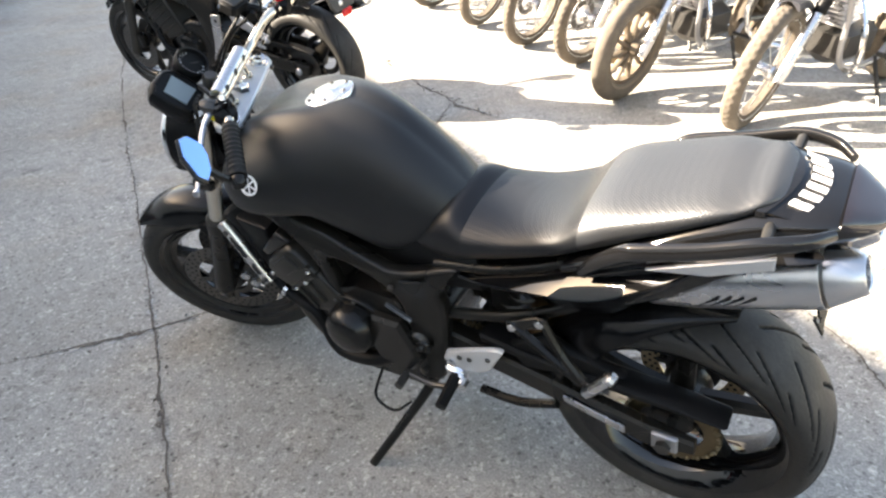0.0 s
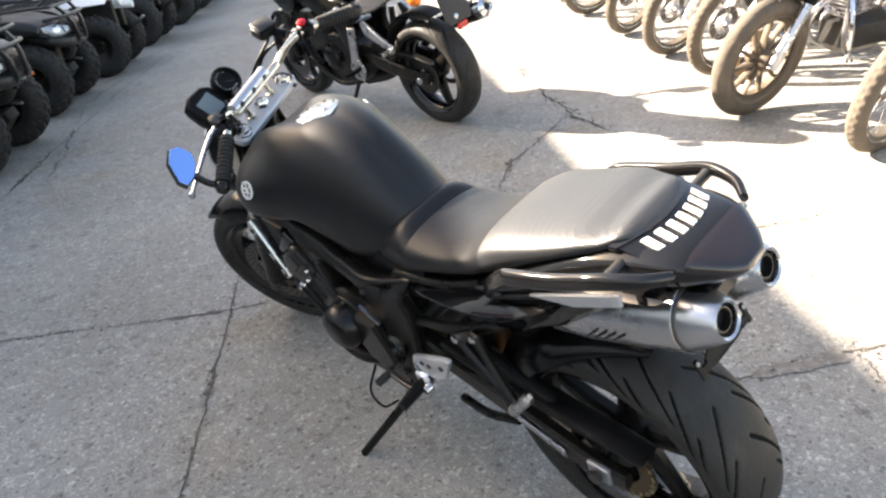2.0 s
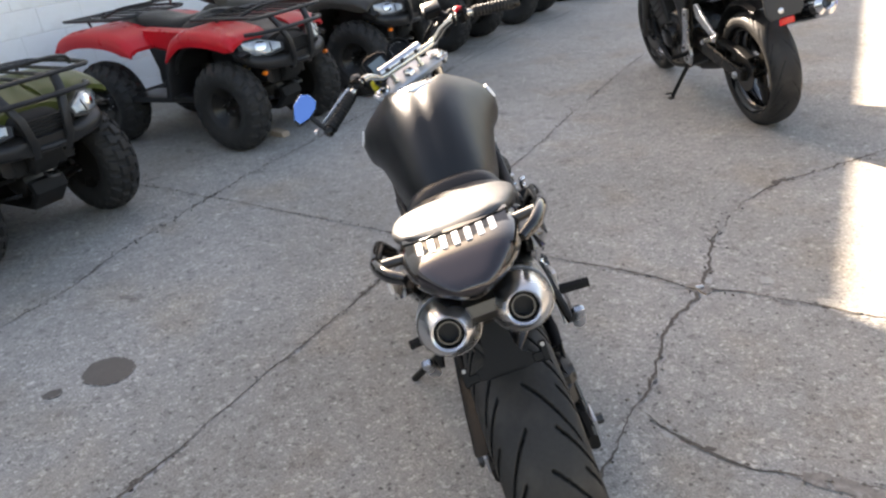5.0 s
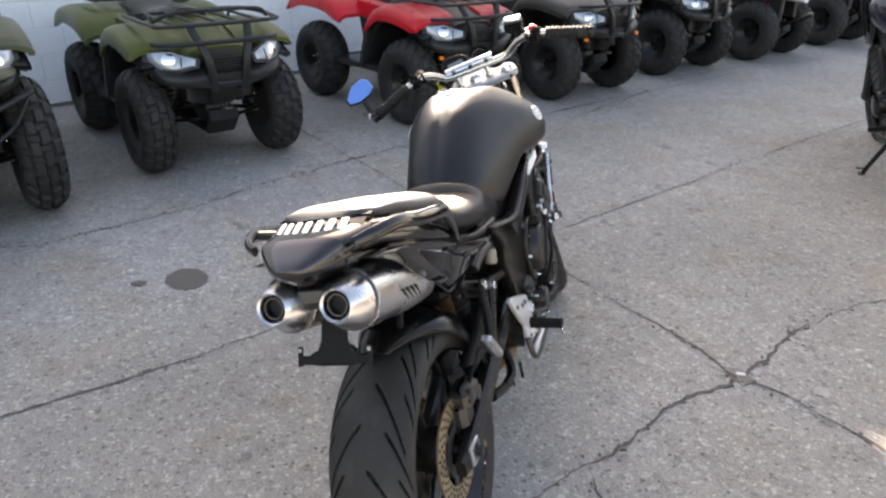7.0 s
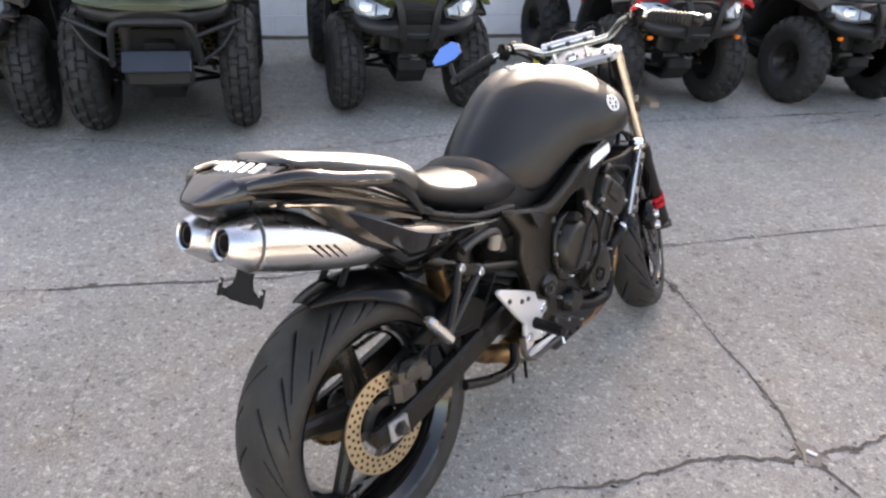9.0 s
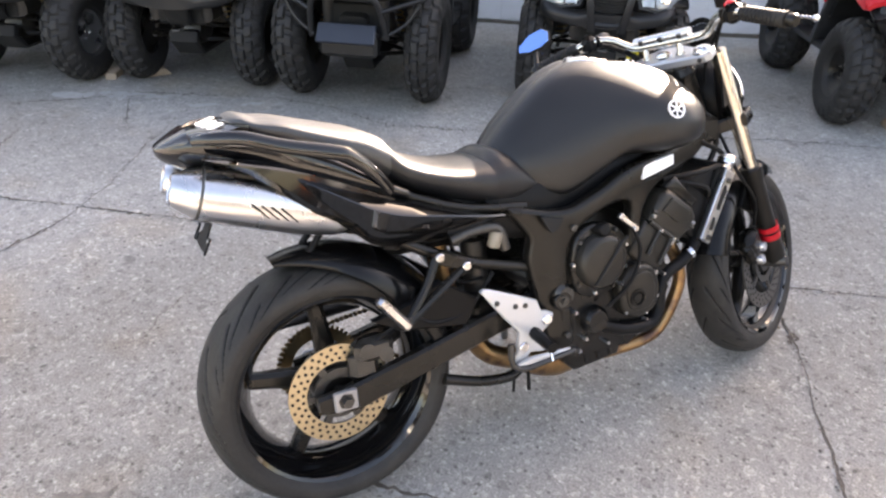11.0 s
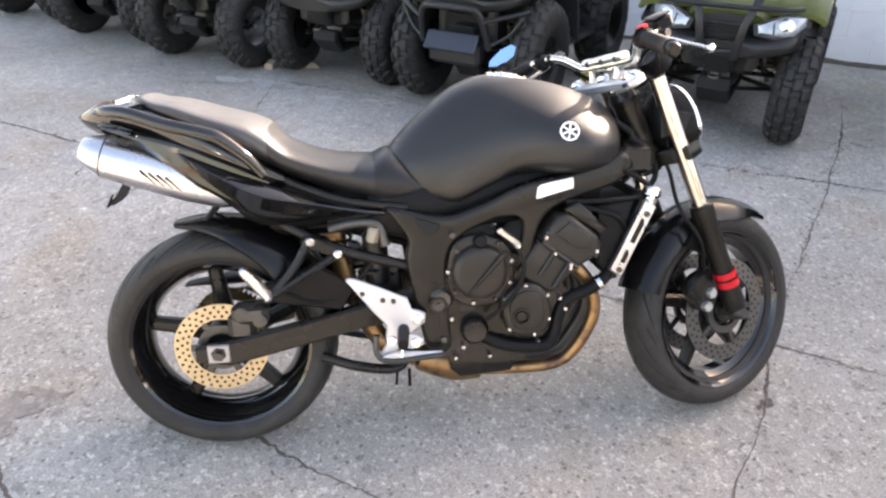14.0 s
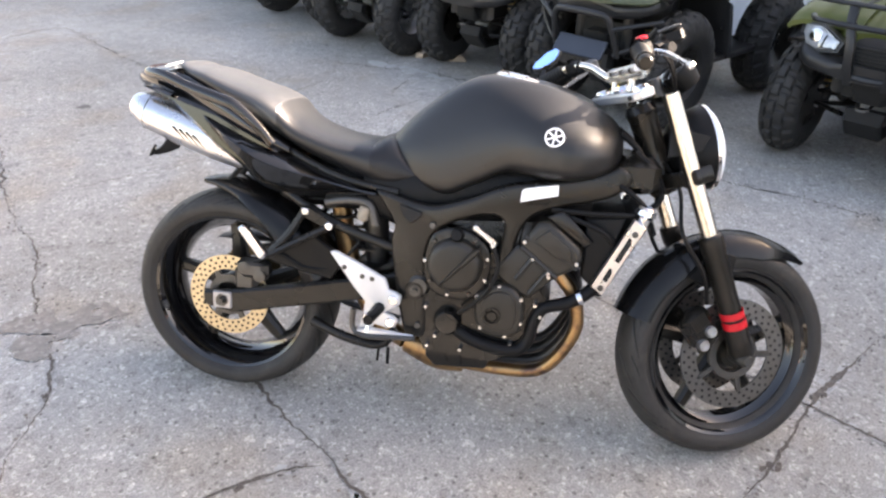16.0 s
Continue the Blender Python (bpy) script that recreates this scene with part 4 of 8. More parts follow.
ig = bp("ignition_cover", prism([(0.728, 0.41), (0.742, 0.446), (0.785, 0.47), (0.832, 0.458), (0.858, 0.41), (0.852, 0.345), (0.8, 0.322), (0.745, 0.342)], -0.15, -0.196, 0.013, 3, True), M_CYL, label="smaller rounded warm grey pickup cover", sharp=60)
part("cover_face", prism([(0.748, 0.408), (0.76, 0.436), (0.788, 0.452), (0.822, 0.444), (0.838, 0.408), (0.834, 0.36), (0.798, 0.344), (0.758, 0.358)], -0.19, -0.201, 0.004, 3, True), M_CYL, ig)
part("cap", lathe([(0.001, 0.004), (0.012, 0.004), (0.014, 0.001), (0.018, 0.001), (0.019, 0.006), (0.023, 0.006), (0.024, 0.0)], 24, (0.778, -0.2, 0.385), (0, -1, 0)), M_ENGINE, ig)
for x, z in ((0.735, 0.43), (0.79, 0.463), (0.848, 0.435), (0.852, 0.37), (0.815, 0.33), (0.75, 0.346)):
    part("bolt", bolt((x, -0.186, z), (0, -1, 0), 0.0055, 0.009), M_ALLOY, ig)
al = bp("alternator_cover", lathe([(0.001, 0.074), (0.03, 0.074), (0.046, 0.07), (0.06, 0.058), (0.067, 0.035), (0.07, 0.004), (0.07, -0.02)], 40, (0.752, 0.165, 0.435), (0, 1, 0)), M_ENGINE, label="black domed alternator cover")
part("flange", prism([(0.68, 0.5), (0.665, 0.42), (0.7, 0.36), (0.79, 0.352), (0.84, 0.41), (0.82, 0.49), (0.76, 0.52)], 0.15, 0.176, 0.006, 3, True), M_ENGINE, al)
for k in range(8):
    a = k * math.tau / 8 + 0.2
    part("bolt", bolt((0.752 + 0.078 * math.cos(a), 0.176, 0.435 + 0.078 * math.sin(a)), (0, 1, 0), 0.0055), M_STEEL, al)
bp("sprocket_cover", prism([(0.56, 0.38), (0.6, 0.33), (0.69, 0.34), (0.72, 0.42), (0.68, 0.5), (0.6, 0.5)], 0.16, 0.195, 0.01), M_ENGINE)
bp("water_pump", lathe([(0.001, 0.03), (0.028, 0.03), (0.036, 0.02), (0.04, -0.02)], 20, (0.66, -0.165, 0.345), (0, -1, 0)), M_ENGINE)
pan = bp("oil_pan", prism([(0.594, 0.28), (0.6, 0.215), (0.626, 0.19), (0.767, 0.2), (0.795, 0.27)], -0.138, 0.138, 0.01, 0, True), M_ENGINE, sharp=60)
for x in (0.65, 0.69, 0.73):
    part("cast_rib", tube([(x, -0.139, 0.255), (x + 0.01, -0.139, 0.208)], 0.004, 6), M_ENGINE, pan)
for x, z in ((0.6, 0.38), (0.63, 0.3), (0.75, 0.29), (0.86, 0.57), (0.93, 0.6), (0.91, 0.5), (0.7, 0.27), (0.83, 0.3), (0.61, 0.27), (0.87, 0.3), (0.885, 0.42), (0.9, 0.39)):
    bp("engine_bolt", bolt((x, -0.17, z), (0, -1, 0), 0.0055, 0.014), M_ALLOY)
for sgn in (-1, 1):
    bp("water_hose", tube([(0.665, sgn * 0.165, 0.33), (0.749, sgn * 0.18, 0.297), (0.839, sgn * 0.178, 0.287), (0.874, sgn * 0.172, 0.316), (0.884, sgn * 0.168, 0.367), (0.906, sgn * 0.164, 0.41), (0.958, sgn * 0.16, 0.428), (0.998, sgn * 0.155, 0.45), (1.03, sgn * 0.145, 0.478)], 0.017, 12, 5), M_PLASTIC)
    bp("clamp_ring", lathe([(0.018, -0.006), (0.0205, -0.006), (0.0205, 0.006), (0.018, 0.006)], 14, (0.995, sgn * 0.155, 0.449), (1, 0, 0.55), True), M_CHROME)
bp("cable", tube([(0.76, -0.198, 0.585), (0.782, -0.205, 0.52), (0.765, -0.21, 0.462), (0.735, -0.205, 0.42), (0.69, -0.192, 0.378)], 0.0055, 8, 5), M_PLASTIC)
bp("clutch_lever_arm", join(moved(box((0, 0, 0), (0.07, 0.012, 0.016), 0.003), Matrix.Translation((0.745, -0.2, 0.595)) @ Matrix.Rotation(radians(38), 4, "Y")), bolt((0.72, -0.206, 0.615), r=0.008), bolt((0.765, -0.206, 0.575), r=0.007)), M_ALLOY, label="bright clutch release arm")
# headers and collector
for k in range(4):
    y = -0.12 + 0.08 * k
    bp("header_pipe", tube([(0.93, y, 0.5), (0.978, y, 0.44), (0.998, y, 0.37), (0.985, y * 0.98, 0.31), (0.945, y * 0.95, 0.24), (0.895, y * 0.9, 0.203), (0.8, y * 0.8, 0.19), (0.68, y * 0.6, 0.183)], 0.018, 12, 5), M_HEAT if k < 1 else M_STEEL, label="heat-tinted brown exhaust header pipe" if k < 1 else "dark exhaust header pipe")
bp("collector", tube([(0.7, -0.02, 0.175), (0.62, -0.02, 0.185), (0.52, -0.03, 0.21)], [0.045, 0.055, 0.035], 14, 4), M_HEAT)
bp("link_pipe", tube([(0.52, -0.03, 0.21), (0.42, 0.0, 0.26), (0.33, 0, 0.45), (0.3, 0, 0.6), (0.2, 0, 0.72)], 0.028, 12, 5), M_HEAT)
# radiator
rad = bp("radiator", moved(box((0, 0, 0), (0.03, 0.3, 0.24), 0.006), Matrix.Translation((1.075, 0, 0.565)) @ Matrix.Rotation(radians(22), 4, "Y")), M_BLACKV)
for k in range(24):
    part("fin", moved(box((0.016, 0, -0.11 + 0.0096 * k), (0.004, 0.28, 0.002), 0.0006), Matrix.Translation((1.075, 0, 0.565)) @ Matrix.Rotation(radians(22), 4, "Y")), M_STEEL, rad)
TR = Matrix.Translation((1.074, 0, 0.572)) @ Matrix.Rotation(radians(24), 4, "Y")
for sgn in (-1, 1):
    cov = bp("radiator_cover", moved(prism([(-0.02, -0.1), (0.018, -0.106), (0.02, 0.096), (-0.017, 0.1)], sgn * 0.158, sgn * 0.178, 0.004), TR), M_ALLOY, label="brushed aluminium radiator side cover with slots")
    for zc, hh in ((-0.052, 0.018), (0.022, 0.034)):
        part("slot", moved(prism([(-0.004, zc - hh), (0.009, zc - hh), (0.009, zc + hh - 0.012), (0.003, zc + hh), (-0.004, zc + hh)], sgn * 0.176, sgn * 0.1805, 0.001), TR), M_BLACKV, cov)
    for zc in (-0.09, 0.07):
        part("bolt", moved(bolt((0.004, sgn * 0.178, zc), (0, sgn, 0), 0.008), TR), M_STEEL, cov)
bp("radiator_shroud", prism([(0.985, 0.655), (1.085, 0.668), (1.045, 0.5), (1.02, 0.475), (0.99, 0.5)], -0.15, 0.15, 0.012, 0, True), M_PLASTIC, label="black fan shroud behind the radiator")
for a, b, c in (((0.9, -0.15, 0.67), (1.0, -0.165, 0.672), (1.1, -0.15, 0.675)), ((0.93, -0.15, 0.66), (1.03, -0.17, 0.63), (1.07, -0.14, 0.58)), ((1.06, -0.12, 0.74), (1.12, -0.14, 0.7), (1.16, -0.1, 0.62))):
    bp("hose", tube([a, b, c], 0.007, 8, 5), M_PLASTIC)
bp("radiator_cap", join(lathe([(0.001, 0.026), (0.015, 0.026), (0.024, 0.02), (0.026, 0.008), (0.018, 0.0), (0.016, -0.02)], 16, (1.125, -0.15, 0.672), (0.2, 0, 1))), M_CHROME, label="chrome radiator cap")
bp("cap_ring", lathe([(0.016, 0.024), (0.022, 0.022), (0.022, 0.0235), (0.016, 0.0275)], 16, (1.125, -0.15, 0.672), (0.2, 0, 1), True), M_ALLOY)

# kickstand, side controls
bp("kickstand", join(tube([(0.56, 0.13, 0.3), (0.6, 0.19, 0.22), (0.69, 0.345, 0.085)], [0.016, 0.013, 0.012], 10, 4), box((0.7, 0.356, 0.073), (0.07, 0.035, 0.014), 0.006, Matrix.Rotation(radians(-13), 4, "X"))), M_FRAME, label="extended black kickstand")
for sgn in (-1, 1):
    pl = bp("footrest_plate", prism([(0.334, 0.499), (0.345, 0.504), (0.36, 0.5), (0.425, 0.472), (0.488, 0.442), (0.498, 0.412), (0.515, 0.408), (0.533, 0.398), (0.53, 0.374), (0.512, 0.363), (0.488, 0.346), (0.512, 0.34), (0.527, 0.328), (0.52, 0.308), (0.498, 0.302), (0.464, 0.31), (0.446, 0.288), (0.425, 0.276), (0.412, 0.284), (0.428, 0.32), (0.43, 0.345), (0.434, 0.372), (0.4, 0.41)] if sgn < 0 else [(0.334, 0.499), (0.345, 0.504), (0.36, 0.5), (0.425, 0.472), (0.488, 0.442), (0.5, 0.414), (0.49, 0.396), (0.45, 0.392), (0.41, 0.4), (0.378, 0.42)], sgn * 0.165, sgn * 0.18, 0.005, 0, True), M_SILVER, label="silver cast footrest bracket")
    for x, z in ((0.375, 0.462), (0.452, 0.438), (0.425, 0.442)):
        part("bolt", bolt((x, sgn * 0.178, z), (0, sgn, 0), 0.007), M_STEEL, pl)
    for x, z in ((0.512, 0.386), (0.506, 0.321), (0.444, 0.33)) if sgn < 0 else ((0.478, 0.41),):
        part("bolt", bolt((x, sgn * 0.178, z), (0, sgn, 0), 0.014, 0.008), M_CHROME, pl)
    peg = bp("rider_footrest", join(tube([(0.475, sgn * 0.18, 0.36), (0.468, sgn * 0.27, 0.357)], [0.016, 0.014], 8)), M_PLASTIC, label="black rubber rider footrest")
    part("feeler", tube([(0.468, sgn * 0.262, 0.35), (0.466, sgn * 0.27, 0.325)], 0.004, 6), M_CHROME, peg)
bp("brake_pedal", tube([(0.405, -0.185, 0.35), (0.405, -0.19, 0.3), (0.435, -0.195, 0.28), (0.5, -0.2, 0.285), (0.58, -0.2, 0.292)], [0.009, 0.008, 0.0075, 0.007, 0.007], 8, 4), M_STEEL, label="dark steel rear brake pedal")
bp("pedal_bar", prism([(0.41, 0.292), (0.44, 0.285), (0.571, 0.281), (0.573, 0.297), (0.45, 0.304)], -0.183, -0.196, 0.004), M_SILVER, label="silver rear brake pedal arm")
bp("gear_lever", join(tube([(0.47, 0.19, 0.34), (0.53, 0.2, 0.32), (0.61, 0.2, 0.33)], 0.008, 8, 3), tube([(0.61, 0.2, 0.33), (0.61, 0.245, 0.33)], 0.011, 8)), M_STEEL)
bp("footrest_hinge", join(box((0.475, 0.176, 0.375), (0.05, 0.03, 0.05), 0.01), lathe([(0.001, 0.02), (0.012, 0.02), (0.014, 0.0)], 12, (0.45, 0.185, 0.36), (0, 1, 0))), M_CHROME, label="bright footrest hinge block")
bp("gear_linkage", tube([(0.614, 0.192, 0.567), (0.554, 0.19, 0.532)], 0.006, 6), M_CHROME)
bp("stand_spring_arm", tube([(0.26, -0.1, 0.262), (0.36, -0.11, 0.23), (0.46, -0.1, 0.215), (0.5, -0.08, 0.26)], 0.014, 10, 4), M_FRAME)
bp("centre_tab", join(tube([(0.26, 0.1, 0.262), (0.36, 0.11, 0.23), (0.47, 0.1, 0.215)], 0.012, 8, 3)), M_FRAME)
bp("rear_caliper", join(box((0.085, -0.1, 0.4), (0.095, 0.055, 0.06), 0.016), box((0.06, -0.095, 0.365), (0.07, 0.04, 0.075), 0.014), lathe([(0.001, 0.03), (0.018, 0.028), (0.021, 0.0)], 16, (0.11, -0.1, 0.385), (0, -1, 0)), lathe([(0.001, 0.03), (0.018, 0.028), (0.021, 0.0)], 16, (0.065, -0.1, 0.405), (0, -1, 0))), M_STEEL, label="dark cast rear brake caliper")
bp("brake_hose", tube([(0.09, -0.115, 0.42), (0.17, -0.125, 0.46), (0.24, -0.125, 0.43), (0.33, -0.12, 0.44), (0.4, -0.125, 0.52)], 0.005, 6, 4), M_PLASTIC)
bp("drain_hose", join(tube([(0.49, -0.12, 0.22), (0.49, -0.12, 0.17)], 0.005, 6), tube([(0.46, -0.1, 0.22), (0.455, -0.1, 0.165)], 0.004, 6)), M_PLASTIC)
bp("loose_wire", tube([(0.7, 0.19, 0.3), (0.72, 0.23, 0.22), (0.66, 0.24, 0.2), (0.62, 0.21, 0.22)], 0.004, 6, 5), M_PLASTIC)

# fuel tank: a narrow hump over lower shoulders at the front, rounder behind
TANK_FRONT = [(0, 0.935), (0.2, 0.955), (0.37, 0.988), (0.48, 0.945), (0.6, 0.87), (0.73, 0.775), (0.85, 0.67), (0.93, 0.57), (0.98, 0.455), (1, 0.33), (0.96, 0.13), (0.74, 0.01), (0.4, 0), (0, 0)]
TANK_REAR = [(0, 0.975), (0.22, 0.985), (0.44, 0.94), (0.62, 0.85), (0.76, 0.74), (0.88, 0.6), (0.96, 0.47), (0.995, 0.35), (1, 0.26), (0.985, 0.14), (0.92, 0.05), (0.74, 0.005), (0.4, 0), (0, 0)]
tank_rows = [
    (0.452, 0.792, 0.772, 0.02),
    (0.468, 0.812, 0.735, 0.075),
    (0.52, 0.868, 0.698, 0.112),
    (0.615, 0.945, 0.667, 0.141),
    (0.70, 0.981, 0.706, 0.160),
    (0.775, 0.983, 0.745, 0.182),
    (0.855, 0.968, 0.743, 0.209),
    (0.93, 0.946, 0.744, 0.218),
    (0.99, 0.92, 0.753, 0.198),
    (1.035, 0.887, 0.775, 0.15),
    (1.058, 0.855, 0.795, 0.07),
]
TANK_FINE = smooth_stations(tank_rows, 5)


def tank_half(row):
    x, zt, zb, hw = row
    f = min(1.0, max(0.0, (x - 0.70) / 0.17))
    f = f * f * (3 - 2 * f)
    pts = [(p[0] * (1 - f) + q[0] * f, p[1] * (1 - f) + q[1] * f, 0) for p, q in zip(TANK_REAR, TANK_FRONT)]
    return [Vector((x, p.x * hw, zb + p.y * (zt - zb))) for p in curve(pts, 4)]


def tank_ring(row):
    h = tank_half(row)
    return h + [Vector((p.x, -p.y, p.z)) for p in reversed(h[1:-1])]


tank = bp("fuel_tank", loft([tank_ring(r) for r in TANK_FINE]), M_SATIN, label="matte black fuel tank with knee recesses", sharp=60)


def tank_point(x, sgn, j):
    row = interp(x, [tuple(r) for r in TANK_FINE])
    p = tank_half([x] + row)[j]
    return Vector((p.x, sgn * p.y, p.z))


def on_tank(x, sgn, j):
    """Place and frame (columns: along, up the side, outward) on the tank's skin."""
    p = tank_point(x, sgn, j)
    u = (tank_point(x + 0.025, sgn, j) - tank_point(x - 0.025, sgn, j)).normalized()
    v = (tank_point(x, sgn, j - 2) - tank_point(x, sgn, j + 2)).normalized() if j > 2 else Vector((0, 1, 0))
    nrm = u.cross(v).normalized()
    if nrm.dot(p - Vector((x, 0, 0.8))) < 0:
        nrm = -nrm
    v = nrm.cross(u)
    return Matrix(((u.x, v.x, nrm.x, p.x), (u.y, v.y, nrm.y, p.y), (u.z, v.z, nrm.z, p.z), (0, 0, 0, 1)))


fc = Matrix.Translation((0, 0, 0.001)) @ on_tank(0.775, 1, 0)
capo = bp("fuel_cap", moved(lathe([(0.001, 0.007), (0.03, 0.008), (0.034, 0.006), (0.05, 0.006), (0.056, 0.002), (0.058, -0.014)], 40, (0, 0, 0), (0, 0, 1)), fc), M_ALLOY, label="round brushed aluminium fuel cap")
part("lock_cover", moved(box((0, 0, 0.008), (0.05, 0.028, 0.005), 0.002), fc), M_CHROME, capo)
for k in range(6):
    a = k * math.tau / 6
    part("bolt", moved(bolt((0.046 * math.cos(a), 0.046 * math.sin(a), 0.006), (0, 0, 1), 0.004, 0.003), fc), M_STEEL, capo)
for sgn in (-1, 1):
    em = on_tank(0.887, sgn, 30)
    e = bp("tank_emblem", moved(lathe([(0.0195, 0.0), (0.0195, 0.004), (0.0235, 0.004), (0.0235, 0.0)], 36, (0, 0, 0), (0, 0, 1), True), em), M_WHITE, label="round white emblem ring on the tank")
    for k in range(3):
        part("emblem_bar", moved(box((0, 0, 0.0025), (0.04, 0.004, 0.003), 0.001, Matrix.Rotation(radians(30 + 60 * k), 4, "Z")), em), M_WHITE, e)

# seat: rider part, waist and raised pillion
seat_rows = [
    (-0.15, 0.945, 0.9364, 0.0376, 0.9396, 2.4, 2.2),
    (-0.142, 0.95, 0.9324, 0.06204, 0.9386, 2.6, 2.2),
    (-0.122, 0.955, 0.9214, 0.0846, 0.9386, 2.8, 2.4),
    (-0.09, 0.945, 0.904, 0.1015, 0.927, 3, 2.4),
    (-0.04, 0.937, 0.884, 0.1175, 0.914, 3.2, 2.4),
    (0.04, 0.915, 0.839, 0.1278, 0.882, 3.2, 2.2),
    (0.12, 0.893, 0.786, 0.1344, 0.849, 3.2, 2),
    (0.165, 0.873, 0.764, 0.1335, 0.824, 2.9, 2),
    (0.215, 0.827, 0.739, 0.1297, 0.789, 2.6, 2),
    (0.315, 0.792, 0.6952, 0.1288, 0.7568, 2.5, 2),
    (0.42, 0.786, 0.6586, 0.135, 0.7344, 2.4, 2),
    (0.455, 0.803, 0.655, 0.131, 0.722, 2.5, 2.2),
    (0.49, 0.79, 0.66, 0.127, 0.715, 2.6, 2.2),
    (0.525, 0.752, 0.682, 0.121, 0.712, 2.6, 2.2),
    (0.546, 0.726, 0.7, 0.113, 0.712, 2.4, 2.2),
    (0.553, 0.716, 0.708, 0.1, 0.712, 2, 2),
]
bp("seat", superloft(smooth_stations(seat_rows[:8], 6), 56), M_WEAVE_LIT, label="raised pillion seat in black woven vinyl, coloured lighter as sunlit", sharp=70)
bp("rider_seat", superloft(smooth_stations(seat_rows[7:11], 6), 56), M_WEAVE_SHADED, label="black grained vinyl rider seat, coloured darker as shaded", sharp=70)
bp("seat_nose", superloft(smooth_stations(seat_rows[10:], 5), 48), M_VINYL, label="smooth black vinyl seat nose", sharp=70)

# tail unit
tail_rows = [
    (-0.286, 0.903, 0.888, 0.024, 0.898, 2.6, 1.6),
    (-0.272, 0.912, 0.872, 0.046, 0.898, 3.0, 1.5),
    (-0.24, 0.927, 0.852, 0.076, 0.902, 3.2, 1.5),
    (-0.2, 0.937, 0.842, 0.096, 0.905, 3.2, 1.7),
    (-0.12, 0.934, 0.83, 0.113, 0.9, 3.0, 2.2),
    (-0.04, 0.912, 0.806, 0.129, 0.868, 3.0, 2.4),
    (0.05, 0.866, 0.772, 0.139, 0.825, 2.8, 2.4),
    (0.13, 0.815, 0.747, 0.141, 0.782, 2.6, 2.2),
    (0.2, 0.77, 0.722, 0.133, 0.75, 2.4, 2.2),
]
bp("tail_unit", superloft(smooth_stations(tail_rows, 5), 44), M_GLOSS, label="gloss black tail cowl with a pointed end", sharp=60)
bp("tail_panel", superloft(smooth_stations([(-0.288, 0.907, 0.893, 0.024, 0.9, 3, 2), (-0.272, 0.917, 0.888, 0.047, 0.9, 3.4, 2), (-0.24, 0.933, 0.886, 0.075, 0.904, 4, 2), (-0.226, 0.9385, 0.888, 0.083, 0.908, 4, 2)], 4), 40), M_PLUM, label="dark plum tail end panel", sharp=60)


def arch_strip(x0, x1, half, lift, thick, y0=None, y1=None, n=14):
    """A strip bent over the tail's top, across the bike."""
    ya, yb = (-half, half) if y0 is None else (y0, y1)
    rings = []
    for k in range(n + 1):
        y = ya + (yb - ya) * k / n
        bend = (y / 0.1) ** 2
        top = lambda x: 0.943 + lift - 0.012 * bend - 0.3 * max(0, -0.17 - x)
        xa, xb = x0 + 0.038 * bend, x1 + 0.038 * bend
        rings.append([(xa, y, top(x0)), (xb, y, top(x1)), (xb, y, top(x1) - thick), (xa, y, top(x0) - thick)])
    return loft(rings)


bp("brand_panel", arch_strip(-0.226, -0.148, 0.092, 0.0045, 0.014), M_GLOSS, label="gloss black panel behind the seat with white bars")
for k in range(7):
    y = 0.066 - 0.0215 * k
    bp("white_bar", arch_strip(-0.199, -0.171, 0, 0.0061, 0.003, y - 0.0052, y + 0.0052, 4), M_WHITE)
bp("seat_rim", arch_strip(-0.16, -0.146, 0.096, 0.005, 0.03), M_GLOSS, label="gloss black rim behind the seat")
bp("tail_slot", arch_strip(-0.236, -0.227, 0.078, 0.0052, 0.01), M_BLACKV)
